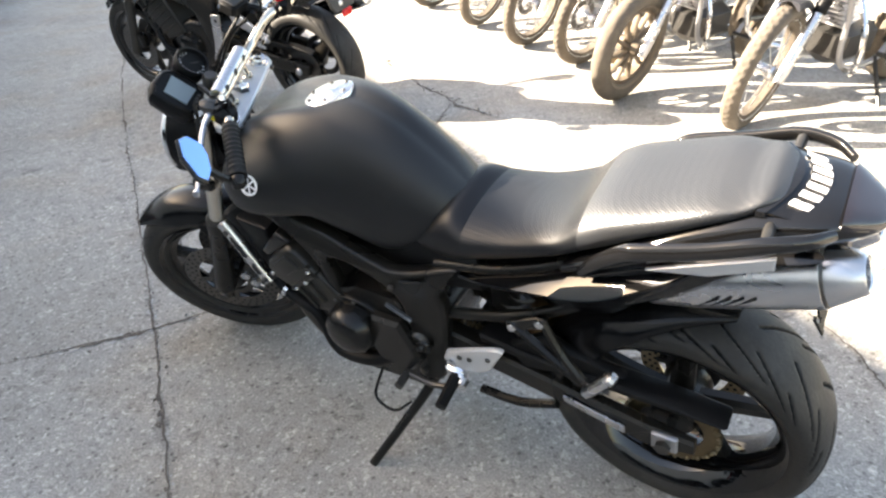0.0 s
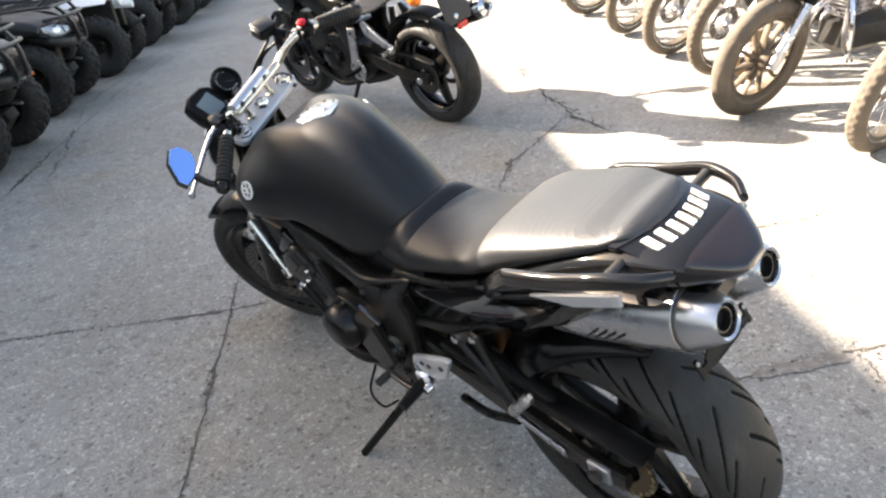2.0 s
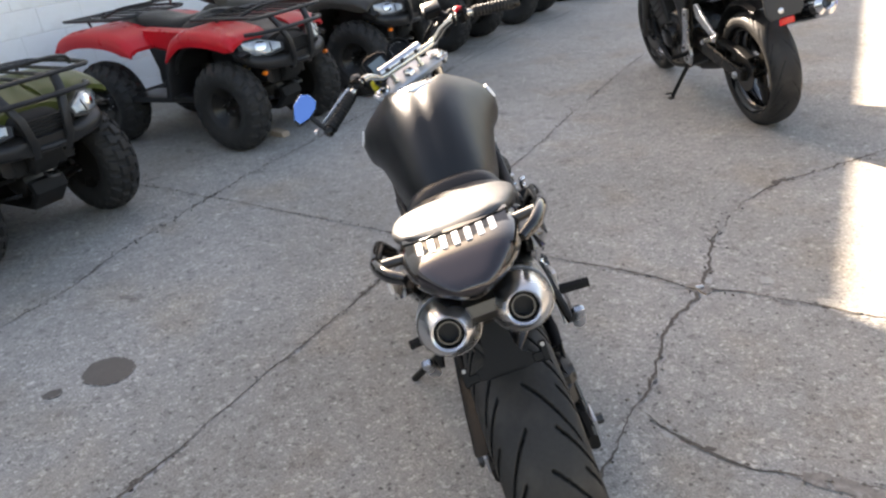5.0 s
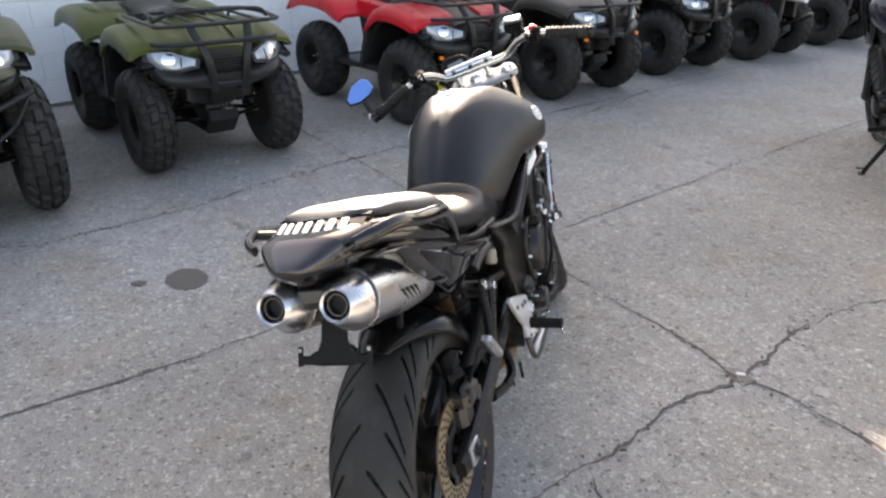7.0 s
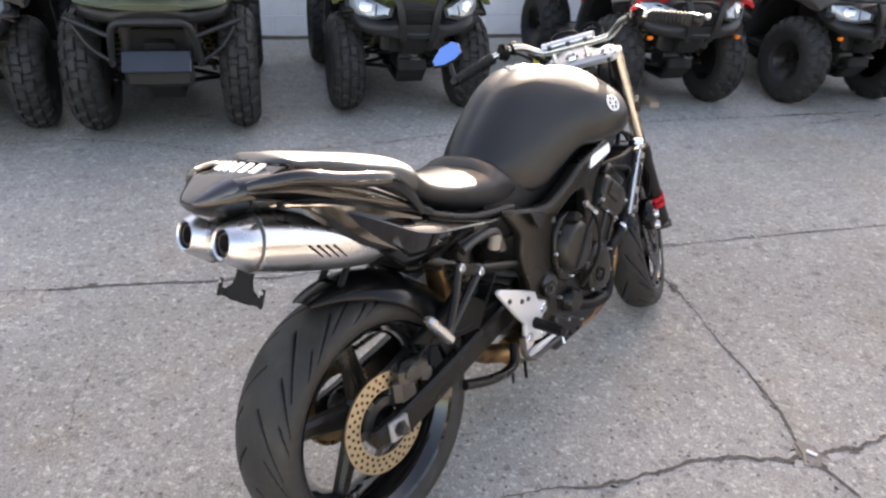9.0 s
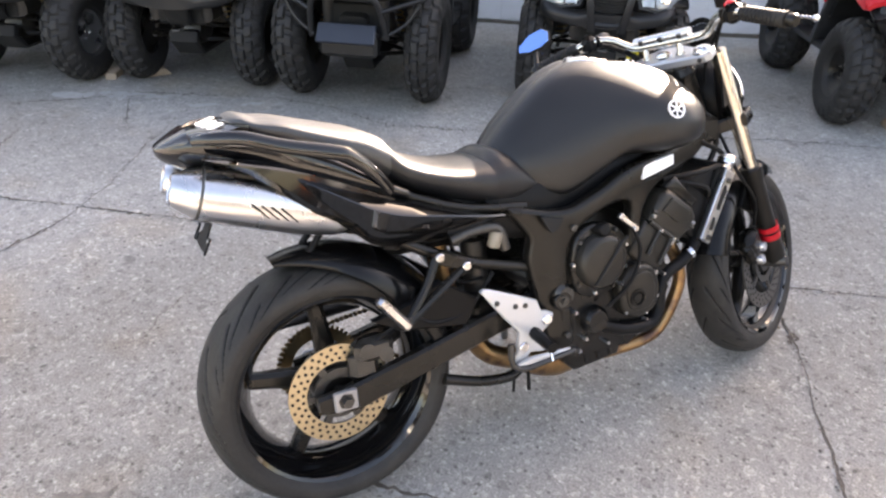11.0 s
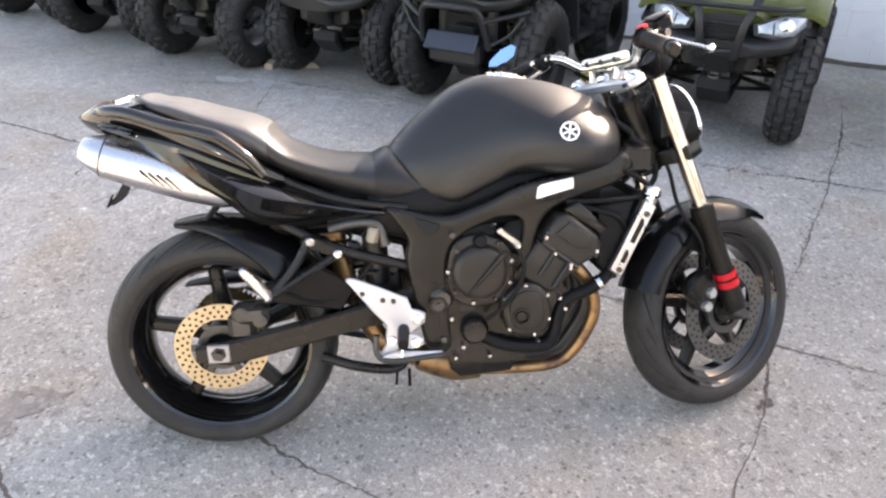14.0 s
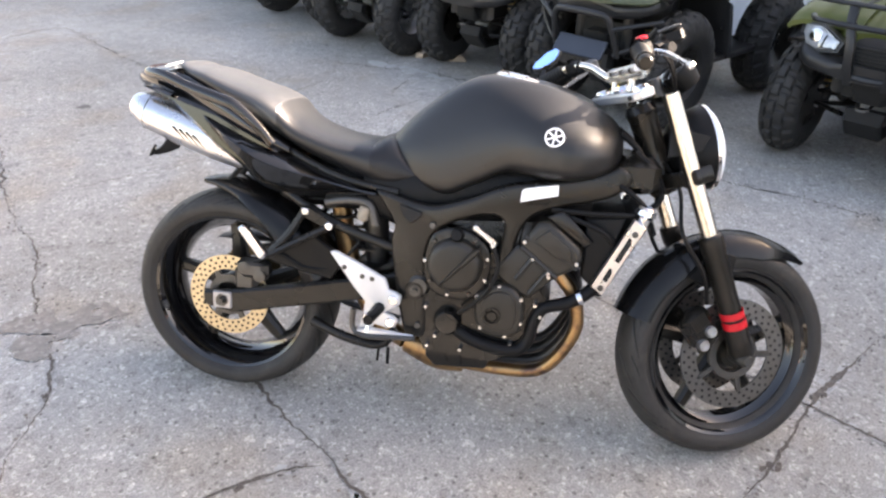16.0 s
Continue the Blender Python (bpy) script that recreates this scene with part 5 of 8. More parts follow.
for sgn in (-1, 1):
    rings = []
    for x, zt, zc, zb, yc in ((-0.047, 0.834, 0.826, 0.818, 0.128), (-0.02, 0.822, 0.81, 0.772, 0.146), (0.015, 0.806, 0.79, 0.732, 0.158), (0.07, 0.784, 0.757, 0.682, 0.166), (0.114, 0.768, 0.733, 0.645, 0.169), (0.174, 0.746, 0.712, 0.63, 0.169), (0.278, 0.704, 0.69, 0.627, 0.162), (0.377, 0.675, 0.668, 0.634, 0.15), (0.44, 0.66, 0.656, 0.646, 0.134)):
        rings.append([(x, sgn * yy, z) for yy, z in ((0.085, zt - 0.004), (0.118, zt), (0.118 + (yc - 0.118) * 0.55, zt - 0.4 * (zt - zc)), (yc - 0.002, zc + 0.003), (yc, zc - 0.001), (yc - 0.004, zc - 0.006), (0.118 + (yc - 0.118) * 0.5, zc - 0.45 * (zc - zb)), (0.118, zb + 0.004), (0.112, zb), (0.085, zb + 0.004))])
    fine = [[Vector(q) for q in r] for r in zip(*[curve(list(c), 4) for c in zip(*rings)])]
    bp("side_cover", loft(fine), M_GLOSS, label="gloss black creased side cover below the seat", sharp=28)
    grab = bp("grab_rail", tube([(0.155, sgn * 0.14, 0.765), (0.12, sgn * 0.152, 0.81), (0.068, sgn * 0.163, 0.856), (0.035, sgn * 0.166, 0.87), (-0.06, sgn * 0.16, 0.895), (-0.135, sgn * 0.152, 0.92), (-0.19, sgn * 0.13, 0.924), (-0.22, sgn * 0.1, 0.92)], [0.009, 0.01, 0.0115, 0.0115, 0.0105, 0.01, 0.009, 0.007], 16, 5, 1.4), M_GLOSS, label="gloss black passenger grab rail")
    part("bracket", tube([(-0.135, sgn * 0.095, 0.915), (-0.138, sgn * 0.14, 0.92)], 0.009, 10), M_STEEL, grab, "grey grab rail stay")

for sgn in (-1, 1):
    bp("tail_side_panel", prism([(-0.215, 0.888), (-0.12, 0.872), (0.0, 0.835), (0.1, 0.79), (0.17, 0.755), (0.2, 0.7), (0.17, 0.655), (0.07, 0.692), (-0.01, 0.742), (-0.07, 0.795), (-0.13, 0.845)], sgn * 0.1, sgn * 0.133, 0.012), M_GLOSS, label="gloss black side panel over the silencer")

# Added on the left only: the lit band under the rail, drawn as silver.
bp("rail_glint_strip", prism([(0.04, 0.81), (-0.06, 0.853), (-0.155, 0.892), (-0.155, 0.868), (-0.06, 0.826)], 0.136, 0.144, 0.002), M_SILVER, label="silver strip added for the lit band below the grab rail")

# silencers
EXD = Vector((1, 0, -0.33)).normalized()
for sgn in (-1, 1):
    o = Vector((-0.275, sgn * 0.064, 0.83))
    si = bp("silencer", lathe([(0.048, 0.052), (0.056, 0.056), (0.058, 0.12), (0.058, 0.26), (0.052, 0.34), (0.036, 0.39)], 36, o, EXD), M_ALLOY, label="brushed steel underseat silencer")
    part("end_cap", lathe([(0.0245, 0.014), (0.0255, 0.001), (0.029, -0.002), (0.033, 0.002), (0.052, 0.048), (0.051, 0.053), (0.036, 0.05), (0.026, 0.03)], 36, o, EXD, True), M_ALLOY, si, "polished flared silencer end cap")
    part("outlet", lathe([(0.001, 0.05), (0.017, 0.05), (0.017, 0.006), (0.02, 0.006), (0.021, 0.055), (0.001, 0.056)], 24, o, EXD), M_STEEL, si)
    part("bore", lathe([(0.001, 0.02), (0.0255, 0.02), (0.0255, 0.024), (0.001, 0.024)], 20, o, EXD), M_BLACKV, si)
    part("seam", lathe([(0.05, 0.05), (0.054, 0.052), (0.0555, 0.056), (0.05, 0.058)], 36, o, EXD, True), M_STEEL, si)
    for k in range(4):
        c = o + EXD * (0.165 + 0.02 * k) + Vector((0, sgn * 0.0545, -0.012))
        part("slot", moved(box((0, 0, 0), (0.0045, 0.008, 0.05), 0.0015), Matrix.Translation(c) @ Matrix.Rotation(radians(-42), 4, "Y") @ Matrix.Rotation(radians(sgn * -12), 4, "X")), M_BLACKV, si)
bp("silencer_bridge", box((-0.195, 0, 0.818), (0.1, 0.09, 0.05), 0.015, Matrix.Rotation(radians(18), 4, "Y")), M_STEEL)
for sgn in (-1, 1):
    bp("undertail_stay", tube([(0.04, sgn * 0.03, 0.7), (-0.03, sgn * 0.035, 0.615)], 0.008, 8), M_PLASTIC)
bp("undertail", prism([(-0.2, 0.81), (-0.05, 0.775), (0.12, 0.69), (0.12, 0.65), (-0.1, 0.73), (-0.2, 0.775)], -0.07, 0.07, 0.01), M_PLASTIC)
PB = Matrix.Translation((-0.212, 0, 0.726)) @ Matrix.Rotation(radians(28), 4, "Y") @ Matrix.Scale(0.93, 4)
pb = bp("plate_bracket", moved(loft([[(0.002, -w, z), (0.002, w, z), (-0.002, w, z), (-0.002, -w, z)] for w, z in ((0.03, 0.07), (0.028, 0.03), (0.03, 0.0), (0.038, -0.018), (0.056, -0.027), (0.058, -0.046), (0.034, -0.05), (0.03, -0.044))]), PB), M_PLASTIC, label="bare black plate bracket with mounting ears")
for sgn in (-1, 1):
    ear = part("ear", moved(join(box((-0.002, sgn * 0.066, -0.038), (0.005, 0.026, 0.018), 0.002), box((-0.003, sgn * 0.078, -0.03), (0.005, 0.013, 0.04), 0.002)), PB), M_PLASTIC, pb)
    part("hole", moved(lathe([(0.0004, -0.004), (0.0042, -0.004), (0.0042, 0.0035), (0.0004, 0.0035)], 12, (-0.003, sgn * 0.078, -0.018), (1, 0, 0)), PB), M_PALE, ear, "mounting hole")
for sgn in (-1, 1):
    bp("tail_hook", tube([(-0.2, sgn * 0.06, 0.79), (-0.225, sgn * 0.085, 0.775), (-0.24, sgn * 0.09, 0.77)], [0.006, 0.006, 0.004], 6, 3), M_PLASTIC)

# ---- steered parts ----
fw = fp("front_wheel", at(FW, alloy_rim(0.229, 0.124, 5, "")[0]), M_GLOSS, label="gloss black five-spoke alloy front wheel")
_, hub, spokes = alloy_rim(0.229, 0.1, 5, "", 0.045, 0.12, 0.021)
part("hub", moved(at(FW, hub), STEERED), M_FRAME, fw)
for s in spokes:
    part("spoke", moved(at(FW, s), STEERED), M_FRAME, fw)
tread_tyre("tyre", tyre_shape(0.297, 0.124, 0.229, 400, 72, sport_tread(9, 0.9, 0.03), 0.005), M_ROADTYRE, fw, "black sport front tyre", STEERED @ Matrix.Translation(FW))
for sgn in (-1, 1):
    rotor, dr = brake_disc(0.105, 0.15, sgn * 0.062)
    d = part("brake_disc", moved(at(FW, rotor), STEERED), M_DISCG, fw, "drilled grey steel front brake disc")
    tagged(part("drilling", moved(at(FW, dr), STEERED), M_BLACKV, d), kind="stuff")
    part("disc_carrier", moved(at(FW, ring_plate(0.05, 0.07, sgn * 0.062 - 0.006, sgn * 0.062 + 0.006, 40)), STEERED), M_STEEL, fw)
    for k in range(5):
        a = k * math.tau / 5
        part("carrier_arm", moved(at(FW, box((0.088 * math.cos(a), sgn * 0.062, 0.088 * math.sin(a)), (0.05, 0.008, 0.018), 0.003, Matrix.Rotation(-a, 4, "Y"))), STEERED), M_STEEL, fw)
FD = -AXIS                                             # down the fork
for sgn in (-1, 1):
    topf = Vector((1.118, sgn * 0.1, 0.955))
    tb = fp("fork_tube", lathe([(0.0215, 0.0), (0.0215, 0.4)], 24, topf, FD), M_FORK, label="champagne-toned upright fork tube")
    fl = fp("fork_slider", lathe([(0.026, 0.37), (0.031, 0.375), (0.031, 0.41), (0.0285, 0.42), (0.0285, 0.6), (0.031, 0.66), (0.033, 0.7), (0.02, 0.735), (0.001, 0.737)], 24, topf, FD), M_FRAME, label="black fork lower leg")
    for h0, h1 in ((0.582, 0.6), (0.608, 0.628)) if sgn < 0 else ():
        part("red_band", moved(lathe([(0.0288, h0), (0.0308, h0), (0.0308, h1), (0.0288, h1)], 24, topf + Vector((0, sgn * 0.003, 0)), FD, True), STEERED), M_RED, fl, "red tape band")
    part("axle_pinch", moved(at(FW, lathe([(0.001, sgn * 0.138), (0.014, sgn * 0.138), (0.016, sgn * 0.13), (0.02, sgn * 0.12), (0.02, sgn * 0.06)], 16)), STEERED), M_STEEL, fl)
    ca = fp("front_caliper", moved(join(box((0, 0, 0), (0.075, 0.05, 0.11), 0.014), box((-0.03, 0, 0.0), (0.03, 0.04, 0.08), 0.01)), Matrix.Translation((FW.x - 0.115, sgn * 0.078, FW.z + 0.075)) @ Matrix.Rotation(radians(-38), 4, "Y")), M_FRAME, label="black four-piston front brake caliper")
    for dz in (-0.018, 0.018):
        part("piston_cap", moved(lathe([(0.001, 0.004), (0.006, 0.004), (0.007, 0.007), (0.014, 0.007), (0.016, 0.0), (0.016, -0.01)], 18, (FW.x - 0.106 + dz * 0.45, sgn * 0.106, FW.z + 0.052 + dz), (0, sgn, 0)), STEERED), M_ALLOY, ca)
    fp("brake_line", tube([(FW.x - 0.11, sgn * 0.09, FW.z + 0.14), (FW.x - 0.14, sgn * 0.11, FW.z + 0.22), (FW.x - 0.2, sgn * 0.09, FW.z + 0.32), (1.2, sgn * 0.05, 0.72), (1.15, sgn * 0.03, 0.8)], 0.0055, 6, 5), M_PLASTIC)
fp("front_axle", at(FW, lathe([(0.001, -0.12), (0.013, -0.12), (0.013, 0.12), (0.001, 0.12)], 12)), M_STEEL)
# front fender
rings = []
for k in range(17):
    a = radians(52 + k * 6.9)
    w = 0.068 * (0.5 + 0.5 * min(1, (k + 1) / 4)) * (1 if k < 14 else 0.96)
    R0 = 0.322
    prof = [(-w, -0.06), (-w * 0.95, -0.025), (-w * 0.65, -0.003), (0, 0.006), (w * 0.65, -0.003), (w * 0.95, -0.025), (w, -0.06)]
    dd = 1.0 if k > 3 else (k + 1) / 5
    rings.append([(FW.x + (R0 + d * dd) * math.cos(a), y, FW.z + (R0 + d * dd) * math.sin(a)) for y, d in prof] + [(FW.x + (R0 + d * dd - 0.004) * math.cos(a), y * 0.95, FW.z + (R0 + d * dd - 0.004) * math.sin(a)) for y, d in reversed(prof)])
ff = fp("front_fender", loft(rings), M_FENDER, label="satin black front fender")
for sgn in (-1, 1):
    part("fender_stay", moved(prism([(1.235, 0.5), (1.3, 0.575), (1.37, 0.56), (1.36, 0.5), (1.3, 0.47)], sgn * 0.066, sgn * 0.078, 0.004), STEERED), M_PLASTIC, ff)
# triple clamps
CL = Matrix.Translation(HEAD + AXIS * 0.0) @ Matrix.Rotation(radians(-RAKE), 4, "Y")
CT = STEERED @ CL @ Matrix.Translation((-0.026, 0.018, 0.012))
clamp = bp("top_clamp", moved(prism([(-0.036, -0.03), (-0.036, 0.03), (-0.034, 0.125), (-0.02, 0.139), (0.012, 0.137), (0.026, 0.119), (0.03, 0.08), (0.062, 0.035), (0.062, -0.035), (0.03, -0.08), (0.026, -0.119), (0.012, -0.137), (-0.02, -0.139), (-0.034, -0.125)], -0.011, 0.011, 0.004), CT @ Matrix.Rotation(radians(90), 4, "X")), M_TOPCLAMP, label="bare aluminium top fork clamp")
part("stem_nut", moved(lathe([(0.001, 0.02), (0.007, 0.02), (0.008, 0.026), (0.014, 0.026), (0.019, 0.021), (0.022, 0.011)], 6, (0, 0, 0), (0, 0, 1)), CT), M_CHROME, clamp)
for sgn in (-1, 1):
    part("fork_ring", moved(lathe([(0.001, 0.018), (0.009, 0.018), (0.011, 0.022), (0.018, 0.022), (0.021, 0.016), (0.026, 0.016), (0.027, 0.01)], 28, (-0.004, sgn * 0.108, 0), (0, 0, 1)), CT), M_CHROME, clamp, "fork cap nut in its ring")
    part("pinch_bolt", moved(bolt((-0.036, sgn * 0.112, 0.0), (-1, 0, 0), 0.006, 0.006), CT), M_STEEL, clamp)
fp("lower_clamp", moved(prism([(-0.03, 0.03), (0.0, 0.07), (0.03, 0.13), (0.075, 0.13), (0.075, 0.05), (0.075, -0.05), (0.075, -0.13), (0.03, -0.13), (0.0, -0.07), (-0.03, -0.03)], -0.02, 0.02, 0.005), Matrix.Translation(HEAD - AXIS * 0.225) @ Matrix.Rotation(radians(-RAKE), 4, "Y") @ Matrix.Rotation(radians(90), 4, "X")), M_FRAME)
# handlebar on risers
BM = STEERED @ CL
for sgn in (-1, 1):
    bp("riser", moved(join(tube([(-0.026, 0.02 + sgn * 0.05, 0.02), (-0.006, 0.021 + sgn * 0.05, 0.064)], 0.0085, 12), lathe([(0.0085, 0.0), (0.013, 0.0), (0.013, 0.006), (0.0085, 0.008)], 14, (-0.026, 0.02 + sgn * 0.05, 0.021), (0.4, 0, 0.9))), BM), M_FORK, label="champagne-toned handlebar riser post")
BEND = [(-0.125, 0.338, 0.1), (-0.072, 0.225, 0.118), (-0.05, 0.182, 0.117), (-0.03, 0.148, 0.1), (-0.017, 0.12, 0.072), (-0.01, 0.092, 0.057)]
bar = bp("handlebar", moved(tube(BEND + [(-0.009, 0.0, 0.055)] + [(x, -y, z) for x, y, z in reversed(BEND)], 0.0112, 12, 5), BM), M_FORK, label="bent gold-toned tubular handlebar")
part("bar_clamp", moved(tube([(0.0, -0.058, 0.07), (0.0, 0.102, 0.068)], 0.0165, 14, 0, 0.8), BM), M_ALLOY, bar, "bare aluminium handlebar clamp bar")
for yy in (-0.034, 0.02, 0.078):
    part("bolt", moved(bolt((-0.012, yy, 0.07), (-0.2, 0, 1), 0.008, 0.007), BM), M_STEEL, bar)
for sgn in (-1, 1):
    a, b = Vector((-0.076, sgn * 0.233, 0.117)), Vector((-0.125, sgn * 0.338, 0.1))
    gd = (b - a).normalized()
    ribs = [(0.0165, 0.0)] + [(0.0165 + (0.0026 if k % 2 else 0), 0.006 + 0.0055 * k) for k in range(20)] + [(0.0165, 0.118), (0.019, 0.12), (0.019, 0.128), (0.001, 0.129)]
    bp("grip", moved(lathe(ribs, 16, a, gd), BM), M_RUBBER, label="black ribbed rubber grip")
    bp("bar_end", moved(lathe([(0.015, 0.0), (0.016, 0.004), (0.016, 0.016), (0.012, 0.022), (0.001, 0.022)], 16, a + gd * 0.129, gd), BM), M_FRAME)
    sw = bp("switch_pod", moved(join(box((-0.058, sgn * 0.205, 0.116), (0.048, 0.042, 0.05), 0.014, Matrix.Rotation(radians(sgn * 27), 4, "Z")), box((-0.045, sgn * 0.18, 0.112), (0.036, 0.016, 0.036), 0.008, Matrix.Rotation(radians(sgn * 27), 4, "Z"))), BM), M_PLASTIC)
    if sgn < 0:
        part("kill_switch", moved(box((-0.05, -0.2, 0.138), (0.024, 0.026, 0.014), 0.005), BM), M_RED, sw, "red engine stop switch")
    lv = bp("brake_lever" if sgn < 0 else "clutch_lever", moved(tube([(-0.018, sgn * 0.19, 0.1), (-0.02, sgn * 0.24, 0.09), (-0.036, sgn * 0.31, 0.074), (-0.056, sgn * 0.38, 0.06)], [0.008, 0.0065, 0.005, 0.0045], 8, 4), BM), M_ALLOY, label="bare aluminium lever")
    part("ball", moved(lathe([(0.001, -0.009), (0.008, -0.005), (0.009, 0), (0.008, 0.005), (0.001, 0.009)], 10, (-0.056, sgn * 0.38, 0.06)), BM), M_ALLOY, lv)
bp("brake_reservoir", moved(join(box((0.045, -0.158, 0.118), (0.05, 0.06, 0.036), 0.008, Matrix.Rotation(radians(-20), 4, "Z")), tube([(0.03, -0.17, 0.11), (-0.01, -0.18, 0.105)], 0.012, 8), tube([(0.0, -0.15, 0.1), (0.012, -0.21, 0.098)], 0.012, 10)), BM), M_PLASTIC, label="black brake fluid reservoir with bright lid")
bp("reservoir_lid", moved(box((0.045, -0.158, 0.138), (0.046, 0.056, 0.006), 0.002, Matrix.Rotation(radians(-20), 4, "Z")), BM), M_STEEL)
bp("clutch_perch", moved(box((-0.016, 0.183, 0.108), (0.04, 0.03, 0.03), 0.008), BM), M_STEEL)
# instruments
IN = BM @ Matrix.Translation((0.112, 0.012, -0.004)) @ Matrix.Rotation(radians(-26), 4, "Y")
pod = [(-0.05, -0.032), (-0.038, -0.05), (0.0, -0.054), (0.042, -0.05), (0.058, -0.03), (0.062, 0.02), (0.05, 0.046), (0.0, 0.052), (-0.046, 0.046), (-0.056, 0.02)]
dash = bp("instrument_pod", moved(loft([[(x * f, 0.048 + y * f, z) for x, y in pod] for f, z in ((0.55, -0.045), (0.85, -0.032), (1.0, -0.01), (1.0, 0.008), (0.95, 0.016), (0.86, 0.019), (0.84, 0.016))]), IN), M_PLASTIC, label="black digital instrument pod", sharp=50)
part("screen", moved(prism([(-0.026, -0.03), (0.03, -0.03), (0.034, 0.026), (-0.028, 0.026)], 0.013, 0.0185, 0.001), IN @ Matrix.Translation((0, 0.045, 0)) @ Matrix.Rotation(radians(90), 4, "X")), M_SCREEN, dash, "dim grey display")
for yy in (-0.012, 0.0, 0.012):
    part("button", moved(lathe([(0.001, 0.022), (0.004, 0.022), (0.005, 0.016)], 10, (-0.04, 0.045 + yy, 0), (0, 0, 1)), IN), M_STEEL, dash)
tach = bp("tachometer", moved(lathe([(0.001, 0.012), (0.033, 0.012), (0.035, 0.022), (0.039, 0.024), (0.041, 0.018), (0.041, 0.0), (0.034, -0.03), (0.001, -0.038)], 36, (0.01, -0.04, 0.014), (0, 0, 1)), IN), M_PLASTIC, label="round black tachometer")
for k in range(13):
    a = radians(-220 + 20 * k + 180)
    part("dial_mark", moved(box((0.01 + 0.028 * math.cos(a), -0.04 + 0.028 * math.sin(a), 0.0275), (0.006, 0.0012, 0.001), 0.0003, Matrix.Rotation(a, 4, "Z")), IN), M_WHITE, tach)
part("needle", moved(box((0.003, -0.047, 0.0285), (0.026, 0.0014, 0.001), 0.0003, Matrix.Rotation(radians(50), 4, "Z")), IN), M_STEEL, tach)
bp("wiring", moved(tube([(0.06, 0.05, 0.03), (0.02, 0.09, 0.05), (-0.02, 0.13, 0.06), (0.02, 0.06, -0.02)], 0.007, 6, 4), BM), M_PLASTIC)
bp("connector", moved(box((0.004, 0.124, 0.036), (0.02, 0.034, 0.03), 0.004), BM), M_YEL, label="exposed yellow wiring connector")
for pts in ([(-0.02, 0.17, 0.1), (0.04, 0.13, 0.05), (0.055, 0.08, -0.05), (0.02, 0.06, -0.2)], [(0.0, -0.17, 0.1), (0.045, -0.12, 0.05), (0.06, -0.07, -0.06), (0.03, -0.06, -0.22)], [(-0.03, 0.19, 0.1), (0.03, 0.15, 0.02), (0.04, 0.1, -0.1), (-0.06, 0.1, -0.2)], [(0.03, -0.15, 0.1), (0.06, -0.1, 0.03), (0.07, -0.04, -0.06), (0.05, -0.02, -0.16)]):
    bp("control_cable", moved(tube(pts, 0.0045, 6, 6), BM), M_PLASTIC)
ign = bp("ignition_switch", moved(lathe([(0.001, 0.016), (0.014, 0.016), (0.019, 0.01), (0.02, -0.03)], 18, (0.055, 0.0, 0.012), (0, 0, 1)), BM), M_STEEL)
part("key_slot", moved(box((0.055, 0, 0.0165), (0.012, 0.003, 0.002), 0.0005), BM), M_BLACKV, ign)
for y, x, z in ((-0.06, 1.1, 0.8), (0.06, 1.1, 0.8), (-0.075, 1.14, 0.76), (0.03, 1.15, 0.84)):
    bp("wiring_loom", tube([(x - 0.05, y, z + 0.06), (x, y * 1.1, z + 0.02), (x + 0.03, y * 0.9, z - 0.05), (x - 0.02, y * 1.2, z - 0.1)], 0.008, 8, 5), M_PLASTIC)
# headlight
HL = STEERED @ Matrix.Translation((1.24, 0, 0.825)) @ Matrix.Rotation(radians(-7), 4, "Z") @ Matrix.Rotation(radians(-13), 4, "Y")
hl = bp("headlight", moved(lathe([(0.03, -0.06), (0.06, -0.045), (0.082, -0.015), (0.09, 0.03), (0.09, 0.042), (0.08, 0.04)], 36, (0, 0, 0), (1, 0, 0)), HL @ Matrix.Diagonal((1.05, 1.0, 1.22, 1))), M_PLASTIC, label="round headlight with black shell")
part("lens", moved(lathe([(0.088, 0.036), (0.088, 0.045), (0.081, 0.056), (0.06, 0.071), (0.03, 0.078), (0.001, 0.08)], 36, (0, 0, 0), (1, 0, 0)), HL @ Matrix.Diagonal((1.05, 1.0, 1.22, 1))), M_LENS, hl, "clear domed lens")
part("rim", moved(lathe([(0.088, 0.034), (0.093, 0.036), (0.093, 0.044), (0.088, 0.046)], 36, (0, 0, 0), (1, 0, 0), True), HL @ Matrix.Diagonal((1.05, 1.0, 1.22, 1))), M_CHROME, hl)
for sgn in (-1, 1):
    bp("headlight_bracket", moved(prism([(1.13, 0.8), (1.22, 0.82), (1.24, 0.86), (1.13, 0.88)], sgn * 0.094, sgn * 0.1, 0.002), STEERED), M_PLASTIC)
# bar-end mirror on the left
mir = bp("mirror", tube([(0.822, 0.262, 0.936), (0.818, 0.29, 0.945), (0.828, 0.312, 0.975), (0.835, 0.324, 1.005)], 0.008, 8, 4), M_FRAME, label="bar-end mirror with blue-tinted glass")
mn = Vector((-0.7, -0.45, 0.55)).normalized()
mu = Vector((1.5, -1.08, 1.0))
mu = (mu - mn * mu.dot(mn)).normalized()
mv = mn.cross(mu)
mc = Vector((0.832, 0.326, 1.018))
MROT = Matrix(((mv.x, mn.x, mu.x, mc.x), (mv.y, mn.y, mu.y, mc.y), (mv.z, mn.z, mu.z, mc.z), (0, 0, 0, 1)))
